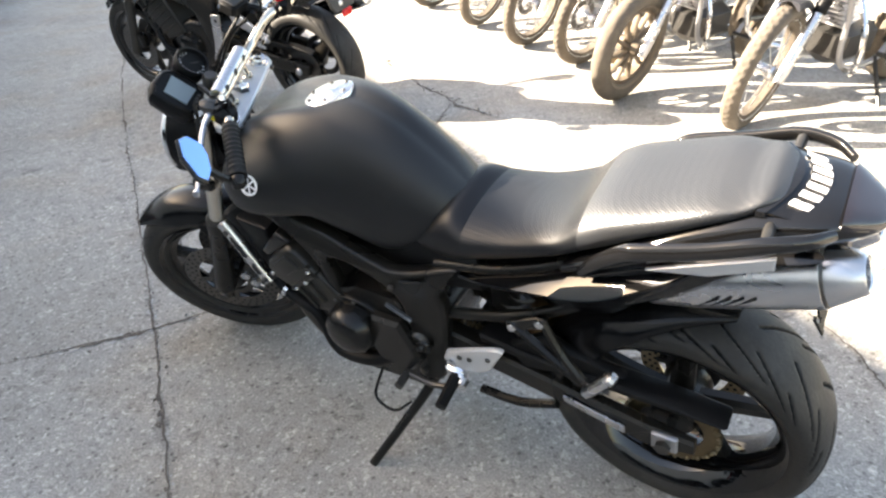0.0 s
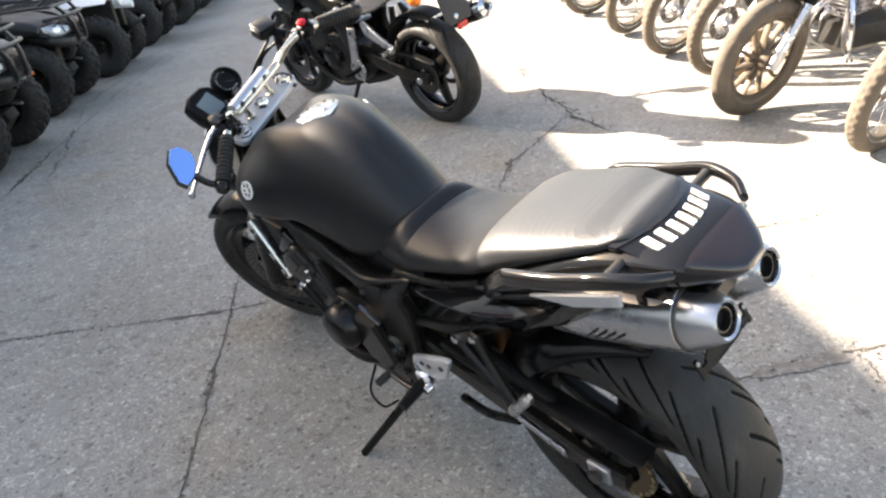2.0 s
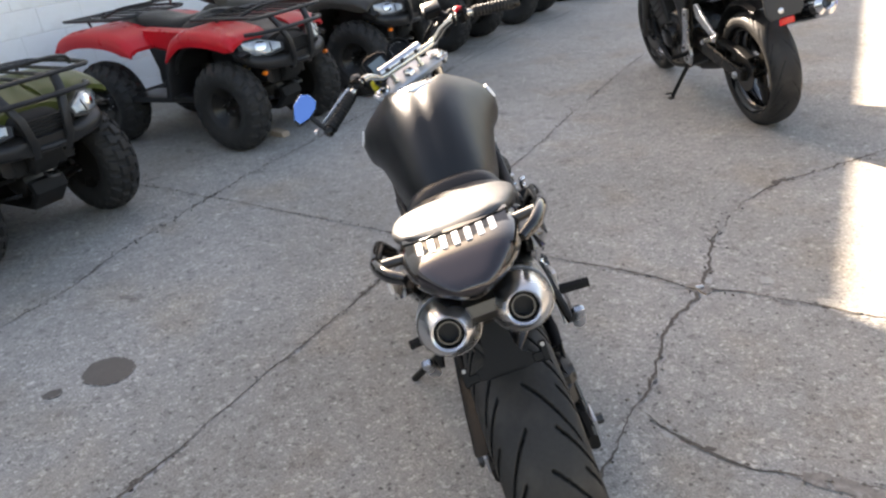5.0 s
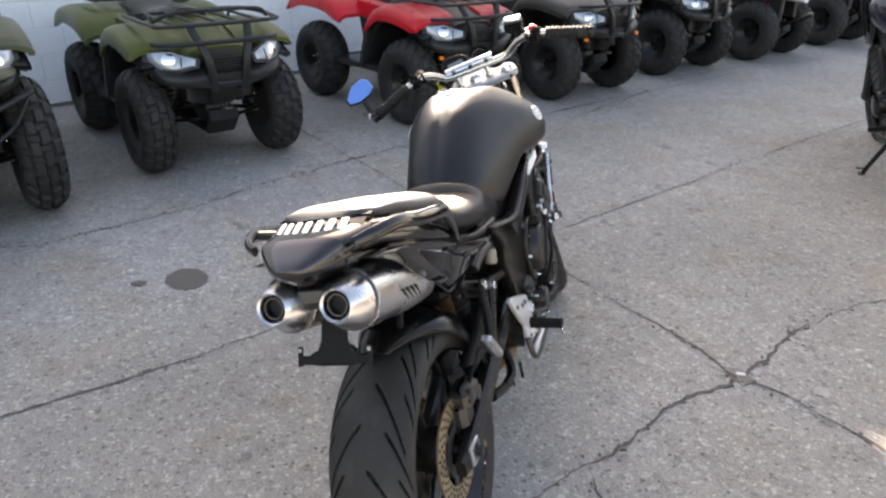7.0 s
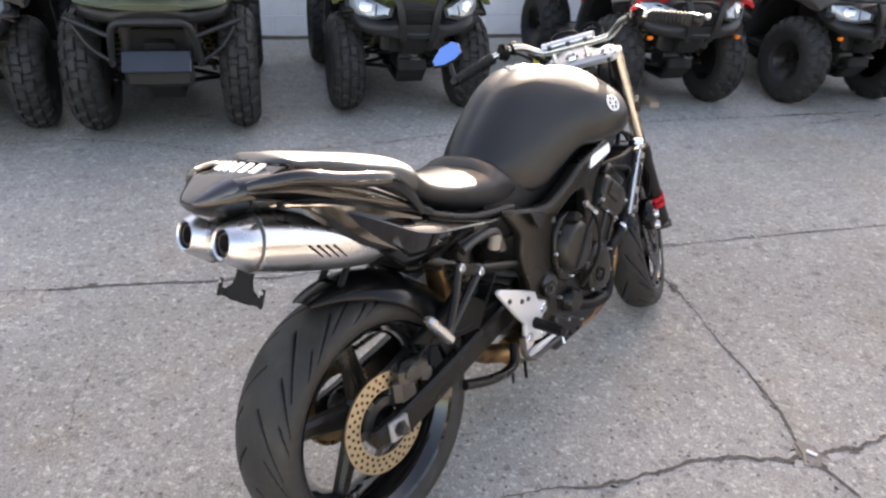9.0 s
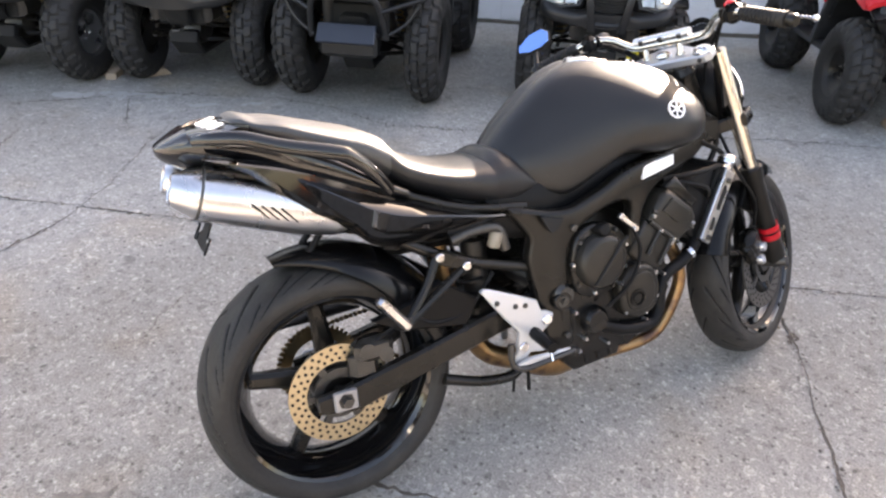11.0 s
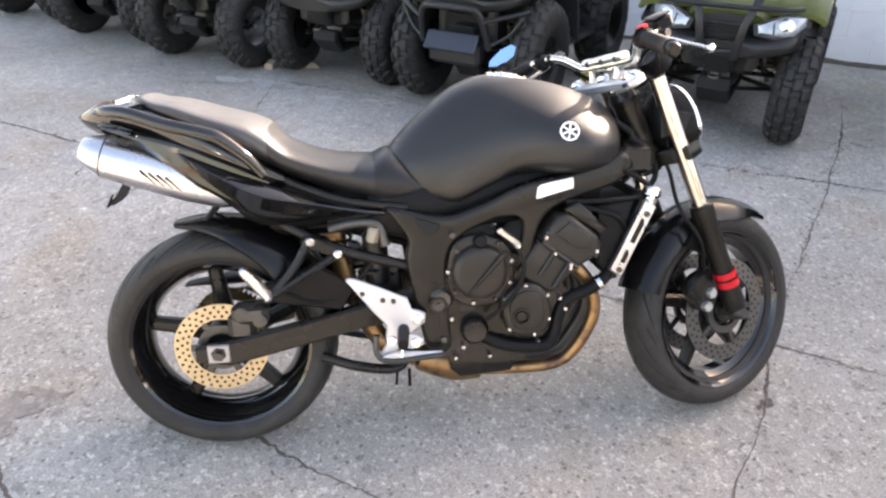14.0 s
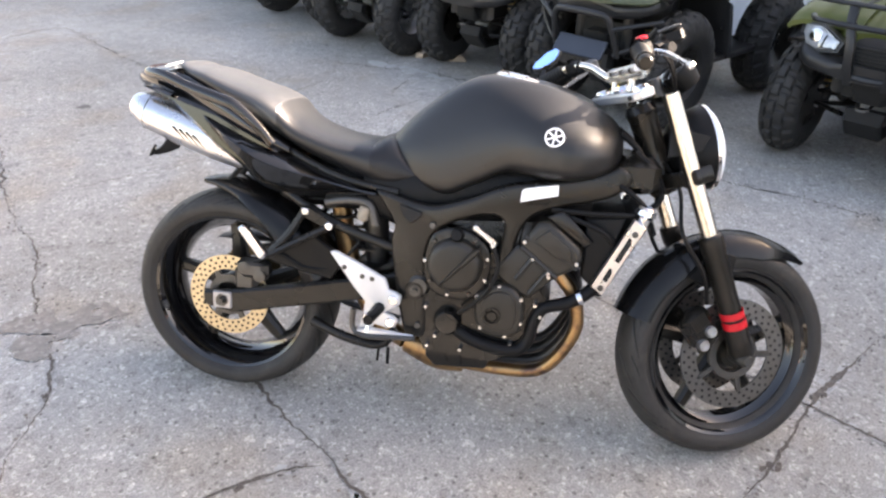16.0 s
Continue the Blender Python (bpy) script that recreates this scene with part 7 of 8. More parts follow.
# ---- the second street motorcycle ----
def street_bike(m):
    b = thing("motorcycle", m, "black street motorcycle with half fairing and orange indicators on its stand", "motorcycle")

    def p(name, shape, mat, parent=None, lab="", sharp=40):
        return part(name, shape, mat, parent or b, lab, sharp)

    F2 = Vector((1.43, 0, 0.3))
    for nm, c, W, R, n in (("rear_wheel", RW, 0.135, 0.306, 3), ("front_wheel", F2, 0.1, 0.3, 3)):
        barrel, hub, _ = alloy_rim(0.228, W + 0.02, 3, "", 0.05)
        sp = alloy_rim(0.228, W, n, "", 0.055, 0.0, 0.034)[2]
        w = p(nm, at(c, barrel), M_GLOSS)
        part("hub", at(c, hub), M_FRAME, w)
        for q in sp:
            part("spoke", at(c, q), M_FRAME, w)
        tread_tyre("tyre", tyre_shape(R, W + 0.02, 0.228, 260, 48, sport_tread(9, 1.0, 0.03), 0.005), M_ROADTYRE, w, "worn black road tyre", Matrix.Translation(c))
        for sg in ((-1,) if nm[0] == "r" else (-1, 1)):
            rotor, dr = brake_disc(0.085, 0.115 if nm[0] == "r" else 0.145, sg * (0.08 if nm[0] == "r" else 0.062))
            d = part("brake_disc", at(c, rotor), M_DISCG, w)
            tagged(part("drilling", at(c, dr), M_BLACKV, d), kind="stuff")
    p("sprocket", at(RW, ring_plate(0.05, 0.1, 0.08, 0.086, 46)), M_STEEL)
    p("chain", join(*[box((0.012 * k, 0.084, 0.402 + 0.0011 * k), (0.01, 0.014, 0.012), 0.003) for k in range(46)]), M_CHAIN)
    p("chain_guard", prism([(-0.1, 0.4), (0.0, 0.43), (0.4, 0.47), (0.42, 0.44), (0.0, 0.4)], 0.07, 0.11, 0.008, 0, True), M_PLASTIC)
    for sg in (-1, 1):
        p("swingarm", prism([(-0.07, 0.33), (0.2, 0.385), (0.55, 0.46), (0.6, 0.42), (0.55, 0.37), (0.25, 0.31), (-0.05, 0.275)], sg * 0.09, sg * 0.13, 0.012, 0, True), M_FRAME, sharp=60)
        p("axle_nut", bolt((0, sg * 0.13, 0.302), (0, sg, 0), 0.02, 0.014), M_ALLOY)
        p("frame_spar", prism([(0.44, 0.72), (0.6, 0.76), (0.85, 0.82), (1.08, 0.9), (1.13, 0.84), (1.0, 0.74), (0.8, 0.66), (0.66, 0.6), (0.62, 0.42), (0.57, 0.34), (0.51, 0.4), (0.52, 0.55)], sg * 0.11, sg * 0.155, 0.014, 3, True), M_FRAME, sharp=60)
        p("frame_tube", tube([(1.08, sg * 0.1, 0.8), (1.06, sg * 0.15, 0.6), (0.98, sg * 0.17, 0.36), (0.8, sg * 0.16, 0.22), (0.58, sg * 0.14, 0.24)], 0.017, 10, 5), M_FRAME)
        fk = p("fork_tube", lathe([(0.021, 0), (0.021, 0.36), (0.03, 0.38), (0.031, 0.42), (0.028, 0.46), (0.028, 0.68), (0.034, 0.72), (0.02, 0.745)], 18, (1.14, sg * 0.1, 0.95), -AXIS), M_STEEL)
        part("caliper", box((1.34, sg * 0.085, 0.36), (0.06, 0.05, 0.1), 0.014), M_FRAME, fk)
        fr = p("footrest_hanger", prism([(0.34, 0.64), (0.38, 0.63), (0.36, 0.56), (0.24, 0.5), (0.14, 0.47), (0.12, 0.5), (0.22, 0.55)], sg * 0.14, sg * 0.158, 0.006, 0, True), M_ALLOY, lab="polished aluminium passenger footrest hanger")
        part("passenger_footrest", join(tube([(0.14, sg * 0.16, 0.485), (0.12, sg * 0.235, 0.49)], [0.015, 0.013], 10), box((0.13, sg * 0.17, 0.485), (0.04, 0.03, 0.035), 0.008)), M_ALLOY, fr)
        fpl = p("footrest_plate", prism([(0.44, 0.6), (0.5, 0.6), (0.53, 0.5), (0.56, 0.41), (0.6, 0.34), (0.57, 0.27), (0.5, 0.26), (0.46, 0.33), (0.49, 0.42), (0.46, 0.5)], sg * 0.158, sg * 0.175, 0.006, 0, True), M_ALLOY, lab="polished aluminium footrest plate")
        for x, z in ((0.47, 0.57), (0.56, 0.36), (0.53, 0.3)):
            part("bolt", bolt((x, sg * 0.175, z), (0, sg, 0), 0.01), M_STEEL, fpl)
        p("rider_footrest", tube([(0.53, sg * 0.175, 0.33), (0.52, sg * 0.27, 0.335)], [0.015, 0.013], 10), M_PLASTIC)
        st = p("indicator", tube([(-0.16, sg * 0.06, 0.8), (-0.2, sg * 0.13, 0.785)], 0.011, 8), M_PLASTIC)
        part("indicator_lens", lathe([(0.001, -0.04), (0.022, -0.036), (0.034, -0.012), (0.034, 0.01), (0.022, 0.026), (0.001, 0.03)], 18, (-0.2, sg * 0.165, 0.785), (-1, 0, 0)), M_ORANGE, st, "amber indicator lens")
        p("side_panel", prism([(-0.12, 0.915), (0.08, 0.87), (0.3, 0.78), (0.43, 0.72), (0.4, 0.66), (0.24, 0.69), (0.04, 0.77), (-0.1, 0.86)], sg * 0.09, sg * 0.135, 0.016, 3, True), M_GREYSILVER, lab="silver side panel under the seat", sharp=60)
        p("panel_slot", prism([(0.02, 0.85), (0.16, 0.795), (0.2, 0.765), (0.08, 0.8)], sg * 0.132, sg * 0.1375, 0.001), M_BLACKV)
        p("fairing_side", prism([(1.0, 0.92), (1.18, 1.06), (1.36, 0.98), (1.37, 0.86), (1.25, 0.76), (1.12, 0.66), (1.0, 0.72)], sg * 0.13, sg * 0.185, 0.024, 3, True), M_GREYSILVER if sg < 0 else M_GLOSS, sharp=60)
        cv = p("engine_cover", lathe([(0.001, 0.05), (0.05, 0.048), (0.07, 0.034), (0.078, 0.0), (0.078, -0.03)], 32, (0.76, sg * 0.155, 0.4), (0, sg, 0)), M_ENGINE)
        for k in range(7):
            a = k * math.tau / 7
            part("bolt", bolt((0.76 + 0.085 * math.cos(a), sg * 0.162, 0.4 + 0.085 * math.sin(a)), (0, sg, 0), 0.006), M_STEEL, cv)
        p("radiator_hose", tube([(0.9, sg * 0.16, 0.34), (0.98, sg * 0.18, 0.4), (1.02, sg * 0.16, 0.5), (1.06, sg * 0.12, 0.56)], 0.016, 10, 4), M_PLASTIC)
    p("crankcase", prism([(0.56, 0.32), (0.6, 0.22), (0.8, 0.19), (0.94, 0.28), (0.97, 0.42), (0.86, 0.52), (0.62, 0.54)], -0.155, 0.155, 0.03, 2, True), M_ENGINE, sharp=60)
    cyl = p("cylinder_block", prism([(0.78, 0.48), (0.94, 0.42), (1.06, 0.58), (0.98, 0.68), (0.86, 0.68)], -0.17, 0.17, 0.018, 0, True), M_CYL, sharp=60)
    for k in range(5):
        part("fin", box((0.9 + 0.022 * k, 0, 0.5 + 0.034 * k), (0.19, 0.352, 0.006), 0.002, Matrix.Rotation(radians(26), 4, "Y")), M_CYL, cyl)
    p("radiator", box((1.1, 0, 0.58), (0.035, 0.3, 0.26), 0.01, Matrix.Rotation(radians(18), 4, "Y")), M_BLACKV)
    for k in range(4):
        y = -0.11 + 0.073 * k
        p("header_pipe", tube([(1.0, y, 0.52), (1.06, y, 0.42), (1.03, y * 0.9, 0.27), (0.92, y * 0.7, 0.19), (0.7, y * 0.4, 0.19)], 0.018, 10, 5), M_STEEL)
    p("exhaust_pipe", tube([(0.72, 0, 0.19), (0.55, -0.06, 0.2), (0.35, -0.13, 0.3), (0.12, -0.17, 0.47)], [0.05, 0.035, 0.028, 0.028], 12, 5), M_STEEL)
    p("fairing_nose", superloft(smooth_stations([(1.1, 1.1, 0.8, 0.18, 0.95, 2.2, 2.2), (1.28, 1.08, 0.78, 0.17, 0.93, 2.2, 2.2), (1.42, 0.96, 0.82, 0.09, 0.9, 2.0, 2.0)], 4), 28), M_GLOSS)
    p("windscreen", superloft([(1.12, 1.24, 1.05, 0.13, 1.1, 2.0, 2.0), (1.2, 1.2, 1.05, 0.13, 1.1, 2.0, 2.0), (1.3, 1.1, 1.04, 0.1, 1.06, 2, 2)], 20), M_GLOSS)
    p("fuel_tank", superloft(smooth_stations([(0.46, 0.84, 0.74, 0.08, 0.78, 2.2, 2.2), (0.56, 0.93, 0.7, 0.125, 0.79, 2.3, 2.4), (0.7, 1.0, 0.71, 0.16, 0.83, 2.3, 2.6), (0.86, 1.03, 0.74, 0.2, 0.86, 2.3, 2.6), (1.0, 0.98, 0.78, 0.195, 0.87, 2.4, 2.6), (1.08, 0.9, 0.8, 0.1, 0.84, 2.1, 2.1)], 5), 36), M_BLUEBLACK, lab="dark silver fuel tank", sharp=60)
    p("tank_top", superloft(smooth_stations([(0.5, 0.885, 0.86, 0.03, 0.87, 2.4, 2.2), (0.58, 0.955, 0.9, 0.07, 0.92, 2.4, 2.2), (0.7, 1.012, 0.95, 0.085, 0.96, 2.4, 2.2), (0.86, 1.04, 0.98, 0.085, 0.99, 2.4, 2.2), (0.98, 1.0, 0.95, 0.06, 0.96, 2.4, 2.2)], 4), 28), M_GLOSS, lab="gloss black tank pad", sharp=60)
    p("rider_seat", superloft(smooth_stations([(0.2, 0.875, 0.75, 0.135, 0.81, 2.6, 2), (0.32, 0.845, 0.72, 0.145, 0.79, 2.6, 2), (0.44, 0.84, 0.72, 0.12, 0.78, 2.4, 2), (0.52, 0.86, 0.76, 0.07, 0.8, 2, 2)], 5), 32), M_WEAVE_LIT, lab="grey-black vinyl rider seat", sharp=60)
    p("pillion_seat", superloft(smooth_stations([(-0.15, 0.975, 0.91, 0.09, 0.94, 2.8, 2), (0.0, 0.975, 0.86, 0.125, 0.92, 2.8, 2), (0.14, 0.945, 0.8, 0.14, 0.87, 2.8, 2), (0.23, 0.89, 0.76, 0.135, 0.82, 2.6, 2)], 5), 32), M_WEAVE_LIT, lab="raised grey-black vinyl pillion seat", sharp=60)
    p("tail_cowl", superloft(smooth_stations([(-0.3, 0.95, 0.9, 0.05, 0.925, 2.6, 2.2), (-0.2, 0.955, 0.86, 0.1, 0.91, 2.8, 2.2), (0.0, 0.9, 0.78, 0.115, 0.85, 2.6, 2.2), (0.25, 0.78, 0.7, 0.115, 0.75, 2.4, 2.2)], 5), 30), M_GREYSILVER, lab="silver tail cowl", sharp=60)
    tl = p("tail_light", superloft([(-0.33, 0.925, 0.885, 0.05, 0.905, 3, 3), (-0.3, 0.94, 0.87, 0.07, 0.905, 3, 3), (-0.26, 0.94, 0.86, 0.08, 0.9, 3, 3)], 20), M_LENS, lab="clear tail light lens")
    mf = p("mudflap", moved(prism([(-0.06, 0.13), (0.06, 0.13), (0.085, 0.06), (0.09, -0.1), (0.07, -0.13), (-0.07, -0.13), (-0.09, -0.1), (-0.085, 0.06)], -0.007, 0.007, 0.005, 0, True), Matrix.Translation((-0.275, 0, 0.735)) @ Matrix.Rotation(radians(16), 4, "Y") @ Matrix.Rotation(radians(90), 4, "Z")), M_FLAP, lab="blank dark grey plate carrier below the tail")
    part("red_reflector", box((-0.318, 0, 0.595), (0.014, 0.07, 0.036), 0.005), M_REDLENS, mf)
    part("bolt", bolt((-0.305, 0.02, 0.645), (-1, 0, 0.2), 0.014), M_ALLOY, mf)
    for y in (-0.04, 0.04):
        part("bracket", tube([(-0.2, y, 0.86), (-0.245, y, 0.82)], 0.012, 8), M_PLASTIC, mf)
    sl = p("silencer", lathe([(0.042, 0), (0.058, 0.02), (0.058, 0.36), (0.03, 0.44)], 24, (-0.3, -0.19, 0.61), (1, 0.02, -0.28)), M_GLOSS, lab="black silencer with a chrome tip")
    part("tip", lathe([(0.02, -0.02), (0.03, -0.03), (0.055, -0.01), (0.06, 0.03), (0.05, 0.03), (0.02, 0.0)], 24, (-0.3, -0.19, 0.61), (1, 0.02, -0.28), True), M_CHROME, sl)
    p("inner_fender", loft([[(RW.x + (r + 0.03) * math.cos(a), y, RW.z + (r + 0.03) * math.sin(a)) for y, r in ((-0.07, 0.315), (-0.05, 0.335), (0.05, 0.335), (0.07, 0.315), (0.05, 0.33), (-0.05, 0.33))] for a in [radians(112 - 9 * k) for k in range(11)]]), M_PLASTIC)
    p("front_fender", loft([[(F2.x + r * math.cos(a), y, F2.z + r * math.sin(a)) for y, r in ((-0.065, 0.29), (-0.05, 0.325), (0.05, 0.325), (0.065, 0.29), (0.055, 0.29), (0, 0.315), (-0.055, 0.29))] for a in [radians(55 + 10 * k) for k in range(12)]]), M_GLOSS)
    hb = p("handlebar", tube([(0.93, 0.36, 1.03), (1.03, 0.2, 1.07), (1.08, 0.08, 1.04), (1.08, -0.08, 1.04), (1.03, -0.2, 1.07), (0.93, -0.36, 1.03)], 0.011, 10, 4), M_STEEL)
    for sg in (-1, 1):
        part("grip", tube([(0.99, sg * 0.26, 1.052), (0.925, sg * 0.37, 1.03)], 0.017, 10), M_RUBBER, hb)
        part("lever", tube([(1.04, sg * 0.22, 1.05), (1.05, sg * 0.28, 1.04), (0.98, sg * 0.39, 1.01)], 0.006, 8, 3), M_ALLOY, hb)
        mr = p("mirror", tube([(1.1, sg * 0.17, 1.08), (1.12, sg * 0.26, 1.18), (1.08, sg * 0.3, 1.2)], 0.008, 8, 3), M_PLASTIC)
        part("shell", superloft([(1.05, 1.235, 1.165, 0.03, 1.2, 2.5, 2.5), (1.08, 1.25, 1.15, 0.075, 1.2, 2.5, 2.5), (1.12, 1.23, 1.17, 0.05, 1.2, 2.5, 2.5)], 20), M_PLASTIC, mr).location = (0, sg * 0.32, 0)
    ks = p("kickstand", tube([(0.6, 0.13, 0.26), (0.615, 0.2, 0.16), (0.63, 0.262, 0.065)], [0.015, 0.012, 0.012], 10, 3), M_FRAME, lab="black kickstand with a forked foot")
    part("foot", join(box((0.635, 0.268, 0.058), (0.05, 0.034, 0.012), 0.004, Matrix.Rotation(radians(-11), 4, "X")), tube([(0.63, 0.25, 0.085), (0.67, 0.285, 0.08)], 0.006, 8)), M_FRAME, ks)
    return b


M_GREYSILVER = material("silver_grey_paint", (0.13, 0.132, 0.14), 0.25, metal=0.5, vary=0.1, bump=0.02, coat=0.6)
M_BLUEBLACK = material("blue_black_paint", (0.01, 0.012, 0.02), 0.14, vary=0.2, bump=0.0, coat=0.4)
M_FLAP = material("dusty_grey_plastic", (0.05, 0.047, 0.044), 0.6, vary=0.25, bump=0.1, spec=0.3)
street_bike(Matrix.Translation((-0.74, 4.38, 0)) @ Matrix.Scale(1.12, 4) @ Matrix.Rotation(radians(148.6), 4, "Z") @ Matrix.Rotation(radians(-11), 4, "X"))


# ---- the row of motorcycles standing in the sun ----
M_DUSTCAST = material("dusty_dark_cast_alloy", (0.16, 0.125, 0.09), 0.6, metal=0.3, vary=0.35, scale=14, bump=0.1)


def wire_wheel(name, parent, c, R, W, mat, rimmat, steer=Matrix.Identity(4), spokes=18):
    w = part(name, moved(at(c, lathe([(R - 0.075, -W * 0.4), (R - 0.065, -W * 0.45), (R - 0.06, 0), (R - 0.065, W * 0.45), (R - 0.075, W * 0.4), (R - 0.085, 0)], 48, closed=True)), steer), rimmat, parent)
    part("tyre", moved(at(c, plain_tyre(R, W, R - 0.07, 200, 20, block_tread(44, W), 0.0045)), steer), mat, w)
    part("hub", moved(at(c, lathe([(0.012, -0.06), (0.04, -0.06), (0.045, -0.045), (0.03, -0.03), (0.03, 0.03), (0.045, 0.045), (0.04, 0.06), (0.012, 0.06)], 16, closed=True)), steer), M_ALLOY, w)
    for i in range(spokes):
        a = 2 * math.pi * i / spokes
        s = 1 if i % 2 else -1
        a2 = a + 0.35 * (1 if i % 4 < 2 else -1)
        part("spoke", moved(at(c, tube([(0.04 * math.cos(a2), s * 0.045, 0.04 * math.sin(a2)), ((R - 0.075) * math.cos(a), 0, (R - 0.075) * math.sin(a))], 0.0028, 4)), steer), M_PIPEFRAME, w)
    part("brake_disc", moved(at(c, ring_plate(0.07, 0.115, -0.065, -0.061, 32)), steer), M_DISCG, w)
    return w


def trail_bike(label, plastics, tankmat, low_fender=True, lamp=True, guard=False, turn=12.0, cast=False):
    """A trail motorcycle; origin where the front tyre meets the ground, x ahead."""
    b = thing("trail_motorcycle", Matrix.Identity(4), label, "motorcycle", "motorcycles standing in the sun")

    def p(name, shape, mat, parent=None, lab="", sharp=40):
        return part(name, shape, mat, parent or b, lab, sharp)

    Rf, Rr = 0.335, 0.315
    F3, R3 = Vector((0, 0, Rf)), Vector((-1.38, 0, Rr))
    ax = Vector((-math.sin(radians(27)), 0, math.cos(radians(27))))
    hd = F3 + ax * 0.68 + Vector((-0.04, 0, 0))
    st = Matrix.Translation(hd) @ Matrix.Rotation(radians(turn), 4, ax) @ Matrix.Translation(-hd)
    if cast:
        for nm, c, R, W, mm in (("front_wheel", F3, Rf, 0.1, st), ("rear_wheel", R3, Rr, 0.13, Matrix.Identity(4))):
            barrel, hub, sp = alloy_rim(R - 0.09, W, 11, "", 0.05, 0.25, 0.011)
            w = part(nm, moved(at(c, barrel), mm), M_DUSTCAST, b)
            part("hub", moved(at(c, hub), mm), M_DUSTCAST, w)
            for q in sp:
                part("spoke", moved(at(c, q), mm), M_DUSTCAST, w)
            part("tyre", moved(at(c, plain_tyre(R, W, R - 0.09, 160, 28, sport_tread(14, 1.0, 0.035), 0.004)), mm), M_DUSTY, w)
            part("brake_disc", moved(at(c, ring_plate(0.08, 0.13, -0.07, -0.065, 32)), mm), M_DISC, w)
    else:
        wire_wheel("front_wheel", b, F3, Rf, 0.085, M_DUSTY, M_ALLOY, st)
        wire_wheel("rear_wheel", b, R3, Rr, 0.12, M_DUSTY, M_ALLOY)
    for sg in (-1, 1):
        fk = p("fork_leg", moved(lathe([(0.001, -0.03), (0.026, -0.03), (0.03, 0.02), (0.027, 0.34), (0.019, 0.36), (0.019, 0.74), (0.001, 0.745)], 14, F3 + Vector((0, sg * 0.095, 0)), ax), st), M_ALLOY)
        part("boot", moved(lathe([(0.03 + 0.004 * (j % 2), 0.33 + 0.012 * j) for j in range(14)], 12, F3 + Vector((0, sg * 0.095, 0)), ax), st), M_PLASTIC, fk)
        p("indicator", moved(join(tube([hd + Vector((0.06, sg * 0.08, 0.0)), hd + Vector((0.07, sg * 0.19, 0.0))], 0.008, 6), lathe([(0.001, -0.02), (0.028, -0.015), (0.032, 0.012), (0.02, 0.024), (0.001, 0.026)], 14, hd + Vector((0.08, sg * 0.21, 0.0)), (1, 0, 0))), st), M_ORANGE)
        p("frame_tube", tube([hd + Vector((-0.03, sg * 0.03, -0.06)), (-0.42, sg * 0.12, 0.62), (-0.46, sg * 0.13, 0.36), (-0.6, sg * 0.13, 0.26), (-0.9, sg * 0.13, 0.28), (-0.98, sg * 0.12, 0.5), (-1.0, sg * 0.1, 0.78)], 0.016, 8, 4), M_PIPEFRAME)
        p("rear_shock", lathe([(0.014, 0), (0.014, 0.05), (0.03, 0.05), (0.03, 0.28), (0.014, 0.3), (0.014, 0.36)], 12, (-1.33, sg * 0.13, 0.4), (0.3, 0, 1)), M_STEEL)
        p("swingarm", tube([(-0.92, sg * 0.12, 0.36), (-1.4, sg * 0.1, Rr)], 0.018, 8), M_STEEL)
        p("footrest", tube([(-0.84, sg * 0.14, 0.3), (-0.84, sg * 0.26, 0.3)], 0.014, 8), M_STEEL)
        mr = p("mirror", moved(tube([hd + Vector((-0.08, sg * 0.2, 0.12)), hd + Vector((-0.1, sg * 0.28, 0.3))], 0.006, 6), st), M_STEEL)
        part("shell", moved(lathe([(0.001, -0.012), (0.04, -0.01), (0.05, 0.0), (0.05, 0.008), (0.001, 0.01)], 18, hd + Vector((-0.1, sg * 0.29, 0.33)), (1, 0, 0)), st), M_PLASTIC, mr)
        if guard:
            p("crash_bar", tube([hd + Vector((-0.06, sg * 0.03, -0.1)), (-0.3, sg * 0.2, 0.72), (-0.24, sg * 0.32, 0.56), (-0.3, sg * 0.3, 0.36), (-0.5, sg * 0.15, 0.28)], 0.015, 8, 5), M_CHROME, lab="bright tubular crash bar")
    for h in (0.5, 0.69):
        p("fork_clamp", moved(moved(box((0, 0, 0), (0.07, 0.26, 0.03), 0.008), Matrix.Translation(F3 + ax * h) @ Matrix.Rotation(radians(-27), 4, "Y")), st), M_STEEL)
    rings = []
    fz = (Rf + 0.03) if low_fender else (Rf + 0.17)
    a0, a1 = (84, 128) if low_fender else (62, 128)
    for j in range(12):
        a = radians(a0 + (a1 - a0) * j / 11)
        wv = 0.06 if low_fender else 0.075
        rings.append([(F3.x + (fz + d) * math.cos(a), y, F3.z + (fz + d) * math.sin(a)) for y, d in ((-wv, -0.03), (-wv * 0.8, 0), (0, 0.012), (wv * 0.8, 0), (wv, -0.03), (wv * 0.9, -0.032), (0, 0.006), (-wv * 0.9, -0.032))])
    p("front_fender", moved(loft(rings), st), plastics)
    if lamp:
        hl = p("headlight", moved(lathe([(0.03, -0.1), (0.075, -0.06), (0.09, 0.0), (0.092, 0.015), (0.085, 0.02)], 24, hd + Vector((0.11, 0, -0.02)), (1, 0, -0.05)), st), M_CHROME)
        part("lens", moved(lathe([(0.088, 0.015), (0.07, 0.03), (0.001, 0.038)], 24, hd + Vector((0.11, 0, -0.02)), (1, 0, -0.05)), st), M_LENS, hl)
    else:
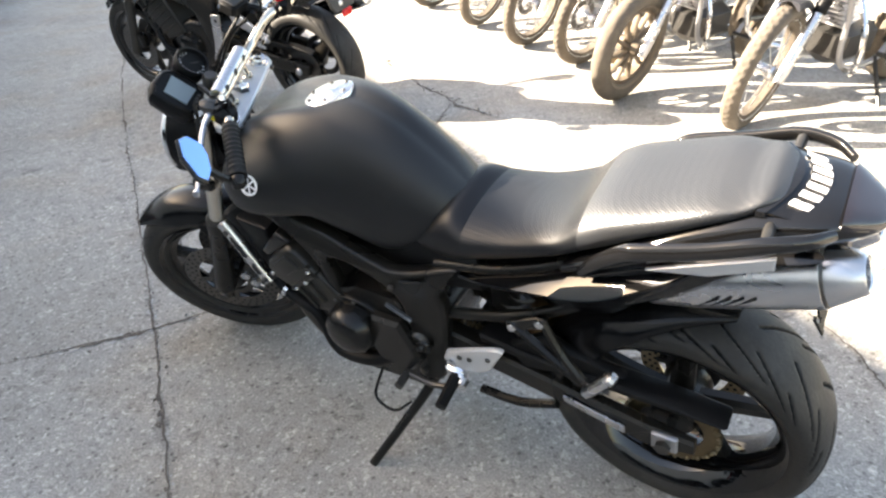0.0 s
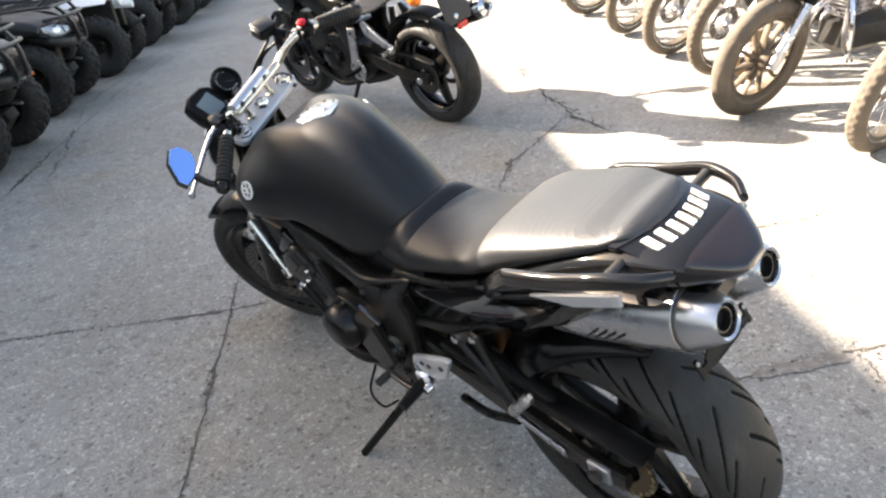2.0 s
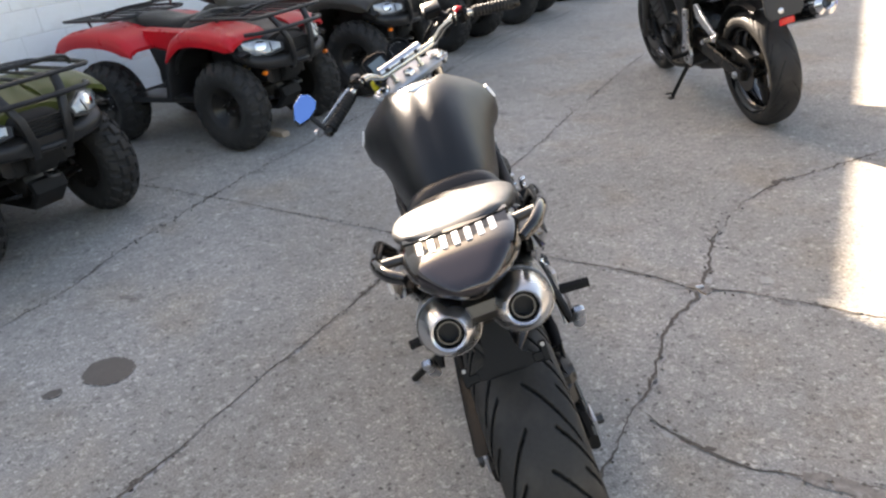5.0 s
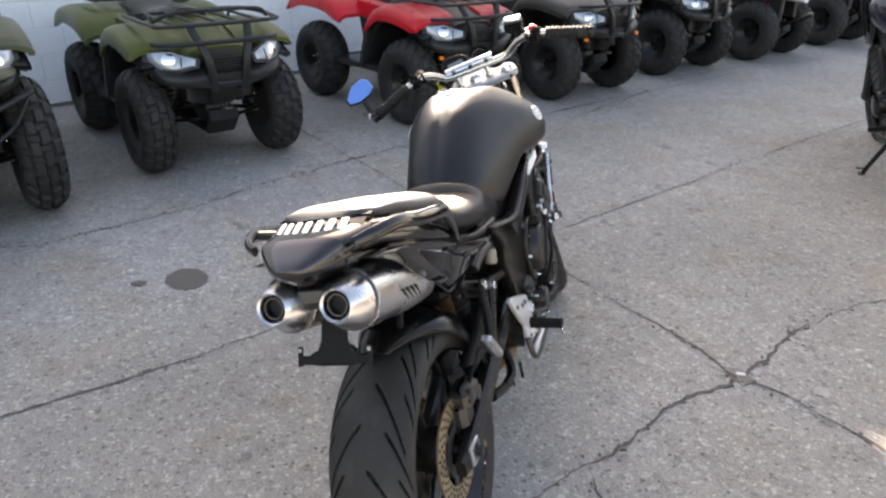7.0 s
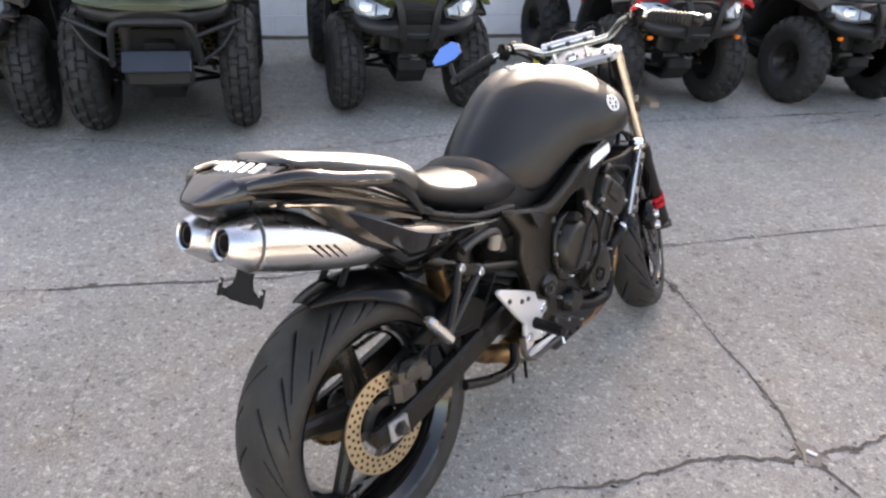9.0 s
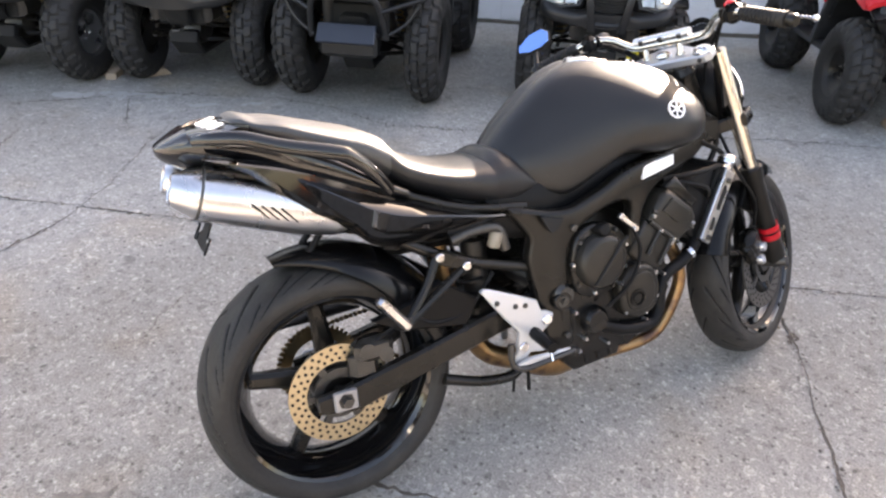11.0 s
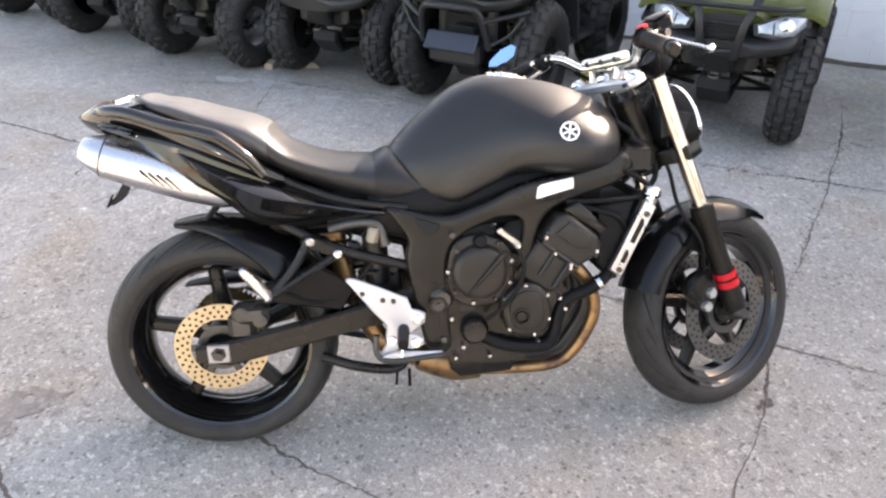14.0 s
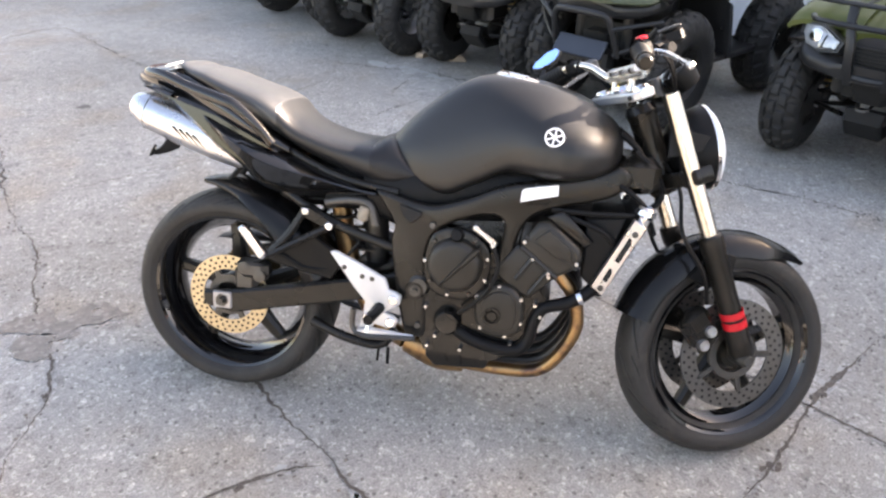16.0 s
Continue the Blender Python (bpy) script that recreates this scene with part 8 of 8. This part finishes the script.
        p("number_board", moved(moved(prism([(-0.09, -0.1), (0.09, -0.1), (0.11, 0.06), (0.05, 0.11), (-0.05, 0.11), (-0.11, 0.06)], -0.006, 0.006, 0.003), Matrix.Translation(hd + Vector((0.09, 0, 0.0))) @ Matrix.Rotation(radians(90), 4, "Z") @ Matrix.Rotation(radians(-16), 4, "X")), st), plastics)
    hb = p("handlebar", moved(tube([hd + Vector(q) for q in ((-0.16, 0.38, 0.17), (-0.08, 0.2, 0.19), (-0.02, 0.09, 0.09), (-0.02, -0.09, 0.09), (-0.08, -0.2, 0.19), (-0.16, -0.38, 0.17))], 0.011, 8, 4), st), M_CHROME)
    for sg in (-1, 1):
        part("grip", moved(tube([hd + Vector((-0.11, sg * 0.27, 0.183)), hd + Vector((-0.165, sg * 0.39, 0.17))], 0.017, 8), st), M_RUBBER, hb)
        part("lever", moved(tube([hd + Vector((-0.06, sg * 0.22, 0.18)), hd + Vector((-0.02, sg * 0.27, 0.17)), hd + Vector((-0.08, sg * 0.38, 0.15))], 0.006, 6, 3), st), M_ALLOY, hb)
    p("fuel_tank", superloft(smooth_stations([(-0.82, 0.84, 0.74, 0.09, 0.79, 2.2, 2), (-0.62, 0.92, 0.7, 0.14, 0.81, 2.2, 2.2), (-0.45, 0.95, 0.72, 0.15, 0.84, 2.2, 2.2), (-0.34, 0.9, 0.76, 0.09, 0.83, 2.1, 2)], 4), 28), tankmat, sharp=60)
    p("seat", superloft(smooth_stations([(-1.52, 0.84, 0.76, 0.1, 0.8, 2.8, 2), (-1.2, 0.85, 0.74, 0.12, 0.8, 2.8, 2), (-0.95, 0.82, 0.72, 0.12, 0.78, 2.6, 2), (-0.74, 0.86, 0.78, 0.08, 0.82, 2.4, 2)], 4), 24), M_VINYL, sharp=60)
    en = p("engine", join(box((-0.66, 0, 0.38), (0.36, 0.24, 0.22), 0.05), lathe([(0.06, 0), (0.085, 0.01), (0.085, 0.14), (0.07, 0.15)], 20, (-0.68, -0.05, 0.37), (0, -1, 0))), M_STEEL)
    for j in range(8):
        part("fin", moved(box((0, 0, 0), (0.17, 0.17, 0.008), 0.003), Matrix.Translation((-0.57 + 0.009 * j, 0, 0.5 + 0.024 * j)) @ Matrix.Rotation(radians(12), 4, "Y")), M_ALLOY, en)
    p("exhaust_header", tube([(-0.5, -0.03, 0.58), (-0.4, -0.05, 0.52), (-0.4, -0.1, 0.34), (-0.55, -0.14, 0.25), (-0.9, -0.16, 0.3), (-1.05, -0.17, 0.42)], 0.021, 10, 5), M_CHROME)
    p("silencer", tube([(-1.02, -0.17, 0.4), (-1.1, -0.17, 0.45), (-1.55, -0.17, 0.62), (-1.6, -0.17, 0.64)], [0.03, 0.048, 0.048, 0.03], 14), M_CHROME)
    p("rear_fender", loft([[(R3.x + (Rr + 0.14 + d) * math.cos(a), y, R3.z + (Rr + 0.14 + d) * math.sin(a)) for y, d in ((-0.08, -0.03), (-0.06, 0), (0.06, 0), (0.08, -0.03), (0, -0.008))] for a in [radians(70 + 9 * j) for j in range(10)]]), plastics)
    p("tail_light", box((-1.76, 0, 0.72), (0.05, 0.09, 0.05), 0.012), M_REDLENS)
    p("side_panel", prism([(-0.75, 0.74), (-1.05, 0.74), (-1.08, 0.56), (-0.82, 0.52)], -0.14, 0.14, 0.02), tankmat)
    p("kickstand", tube([(-0.85, 0.13, 0.28), (-0.75, 0.3, 0.065)], 0.012, 6), M_STEEL)
    return b


M_DARKF = material("dull_black_fender", (0.03, 0.03, 0.035), 0.6, vary=0.3)
bikes = [
    trail_bike("chrome and black motorcycle with cast wheels and crash bars", M_DARKF, M_DARKF, low_fender=True, guard=True, turn=8, cast=True),
    trail_bike("trail motorcycle with bright crash bars and wire wheels", M_DARKF, M_SILVER, low_fender=True, guard=True, turn=14),
    trail_bike("trail motorcycle with a yellow front fender", M_YELLOW, M_DARKF, low_fender=True, lamp=False, turn=10),
    trail_bike("trail motorcycle with a dark purple fender", material("dark_purple_plastic", (0.05, 0.035, 0.07), 0.4), M_WHITEP, low_fender=True, lamp=False, turn=12),
    trail_bike("trail motorcycle with a dull blue-black front fender", M_DARKF, M_DARKF, low_fender=True, turn=16),
    trail_bike("trail motorcycle with a blue fender", M_BLUE, M_BLUE, low_fender=True, lamp=False, turn=10),
]
SPOTS = [(1.62, 3.69, 1), (1.08, 4.3, 0), (0.985, 5.15, 2), (0.66, 5.8, 3), (0.3, 6.64, 4), (-0.165, 7.69, 5), (-0.54, 8.7, 4), (-0.95, 9.7, 1), (-1.35, 10.7, 3), (-1.75, 11.7, 1), (-2.15, 12.7, 4), (2.2, 3.0, 1)]
used = set()
for i, (x, y, k) in enumerate(SPOTS):
    mm = Matrix.Translation((x, y, 0)) @ Matrix.Rotation(radians(214 + 4 * math.sin(i * 2.1)), 4, "Z") @ Matrix.Rotation(radians(-9), 4, "X")
    if k in used:
        copy_thing(bikes[k], mm)
    else:
        bikes[k].matrix_world = mm
        used.add(k)
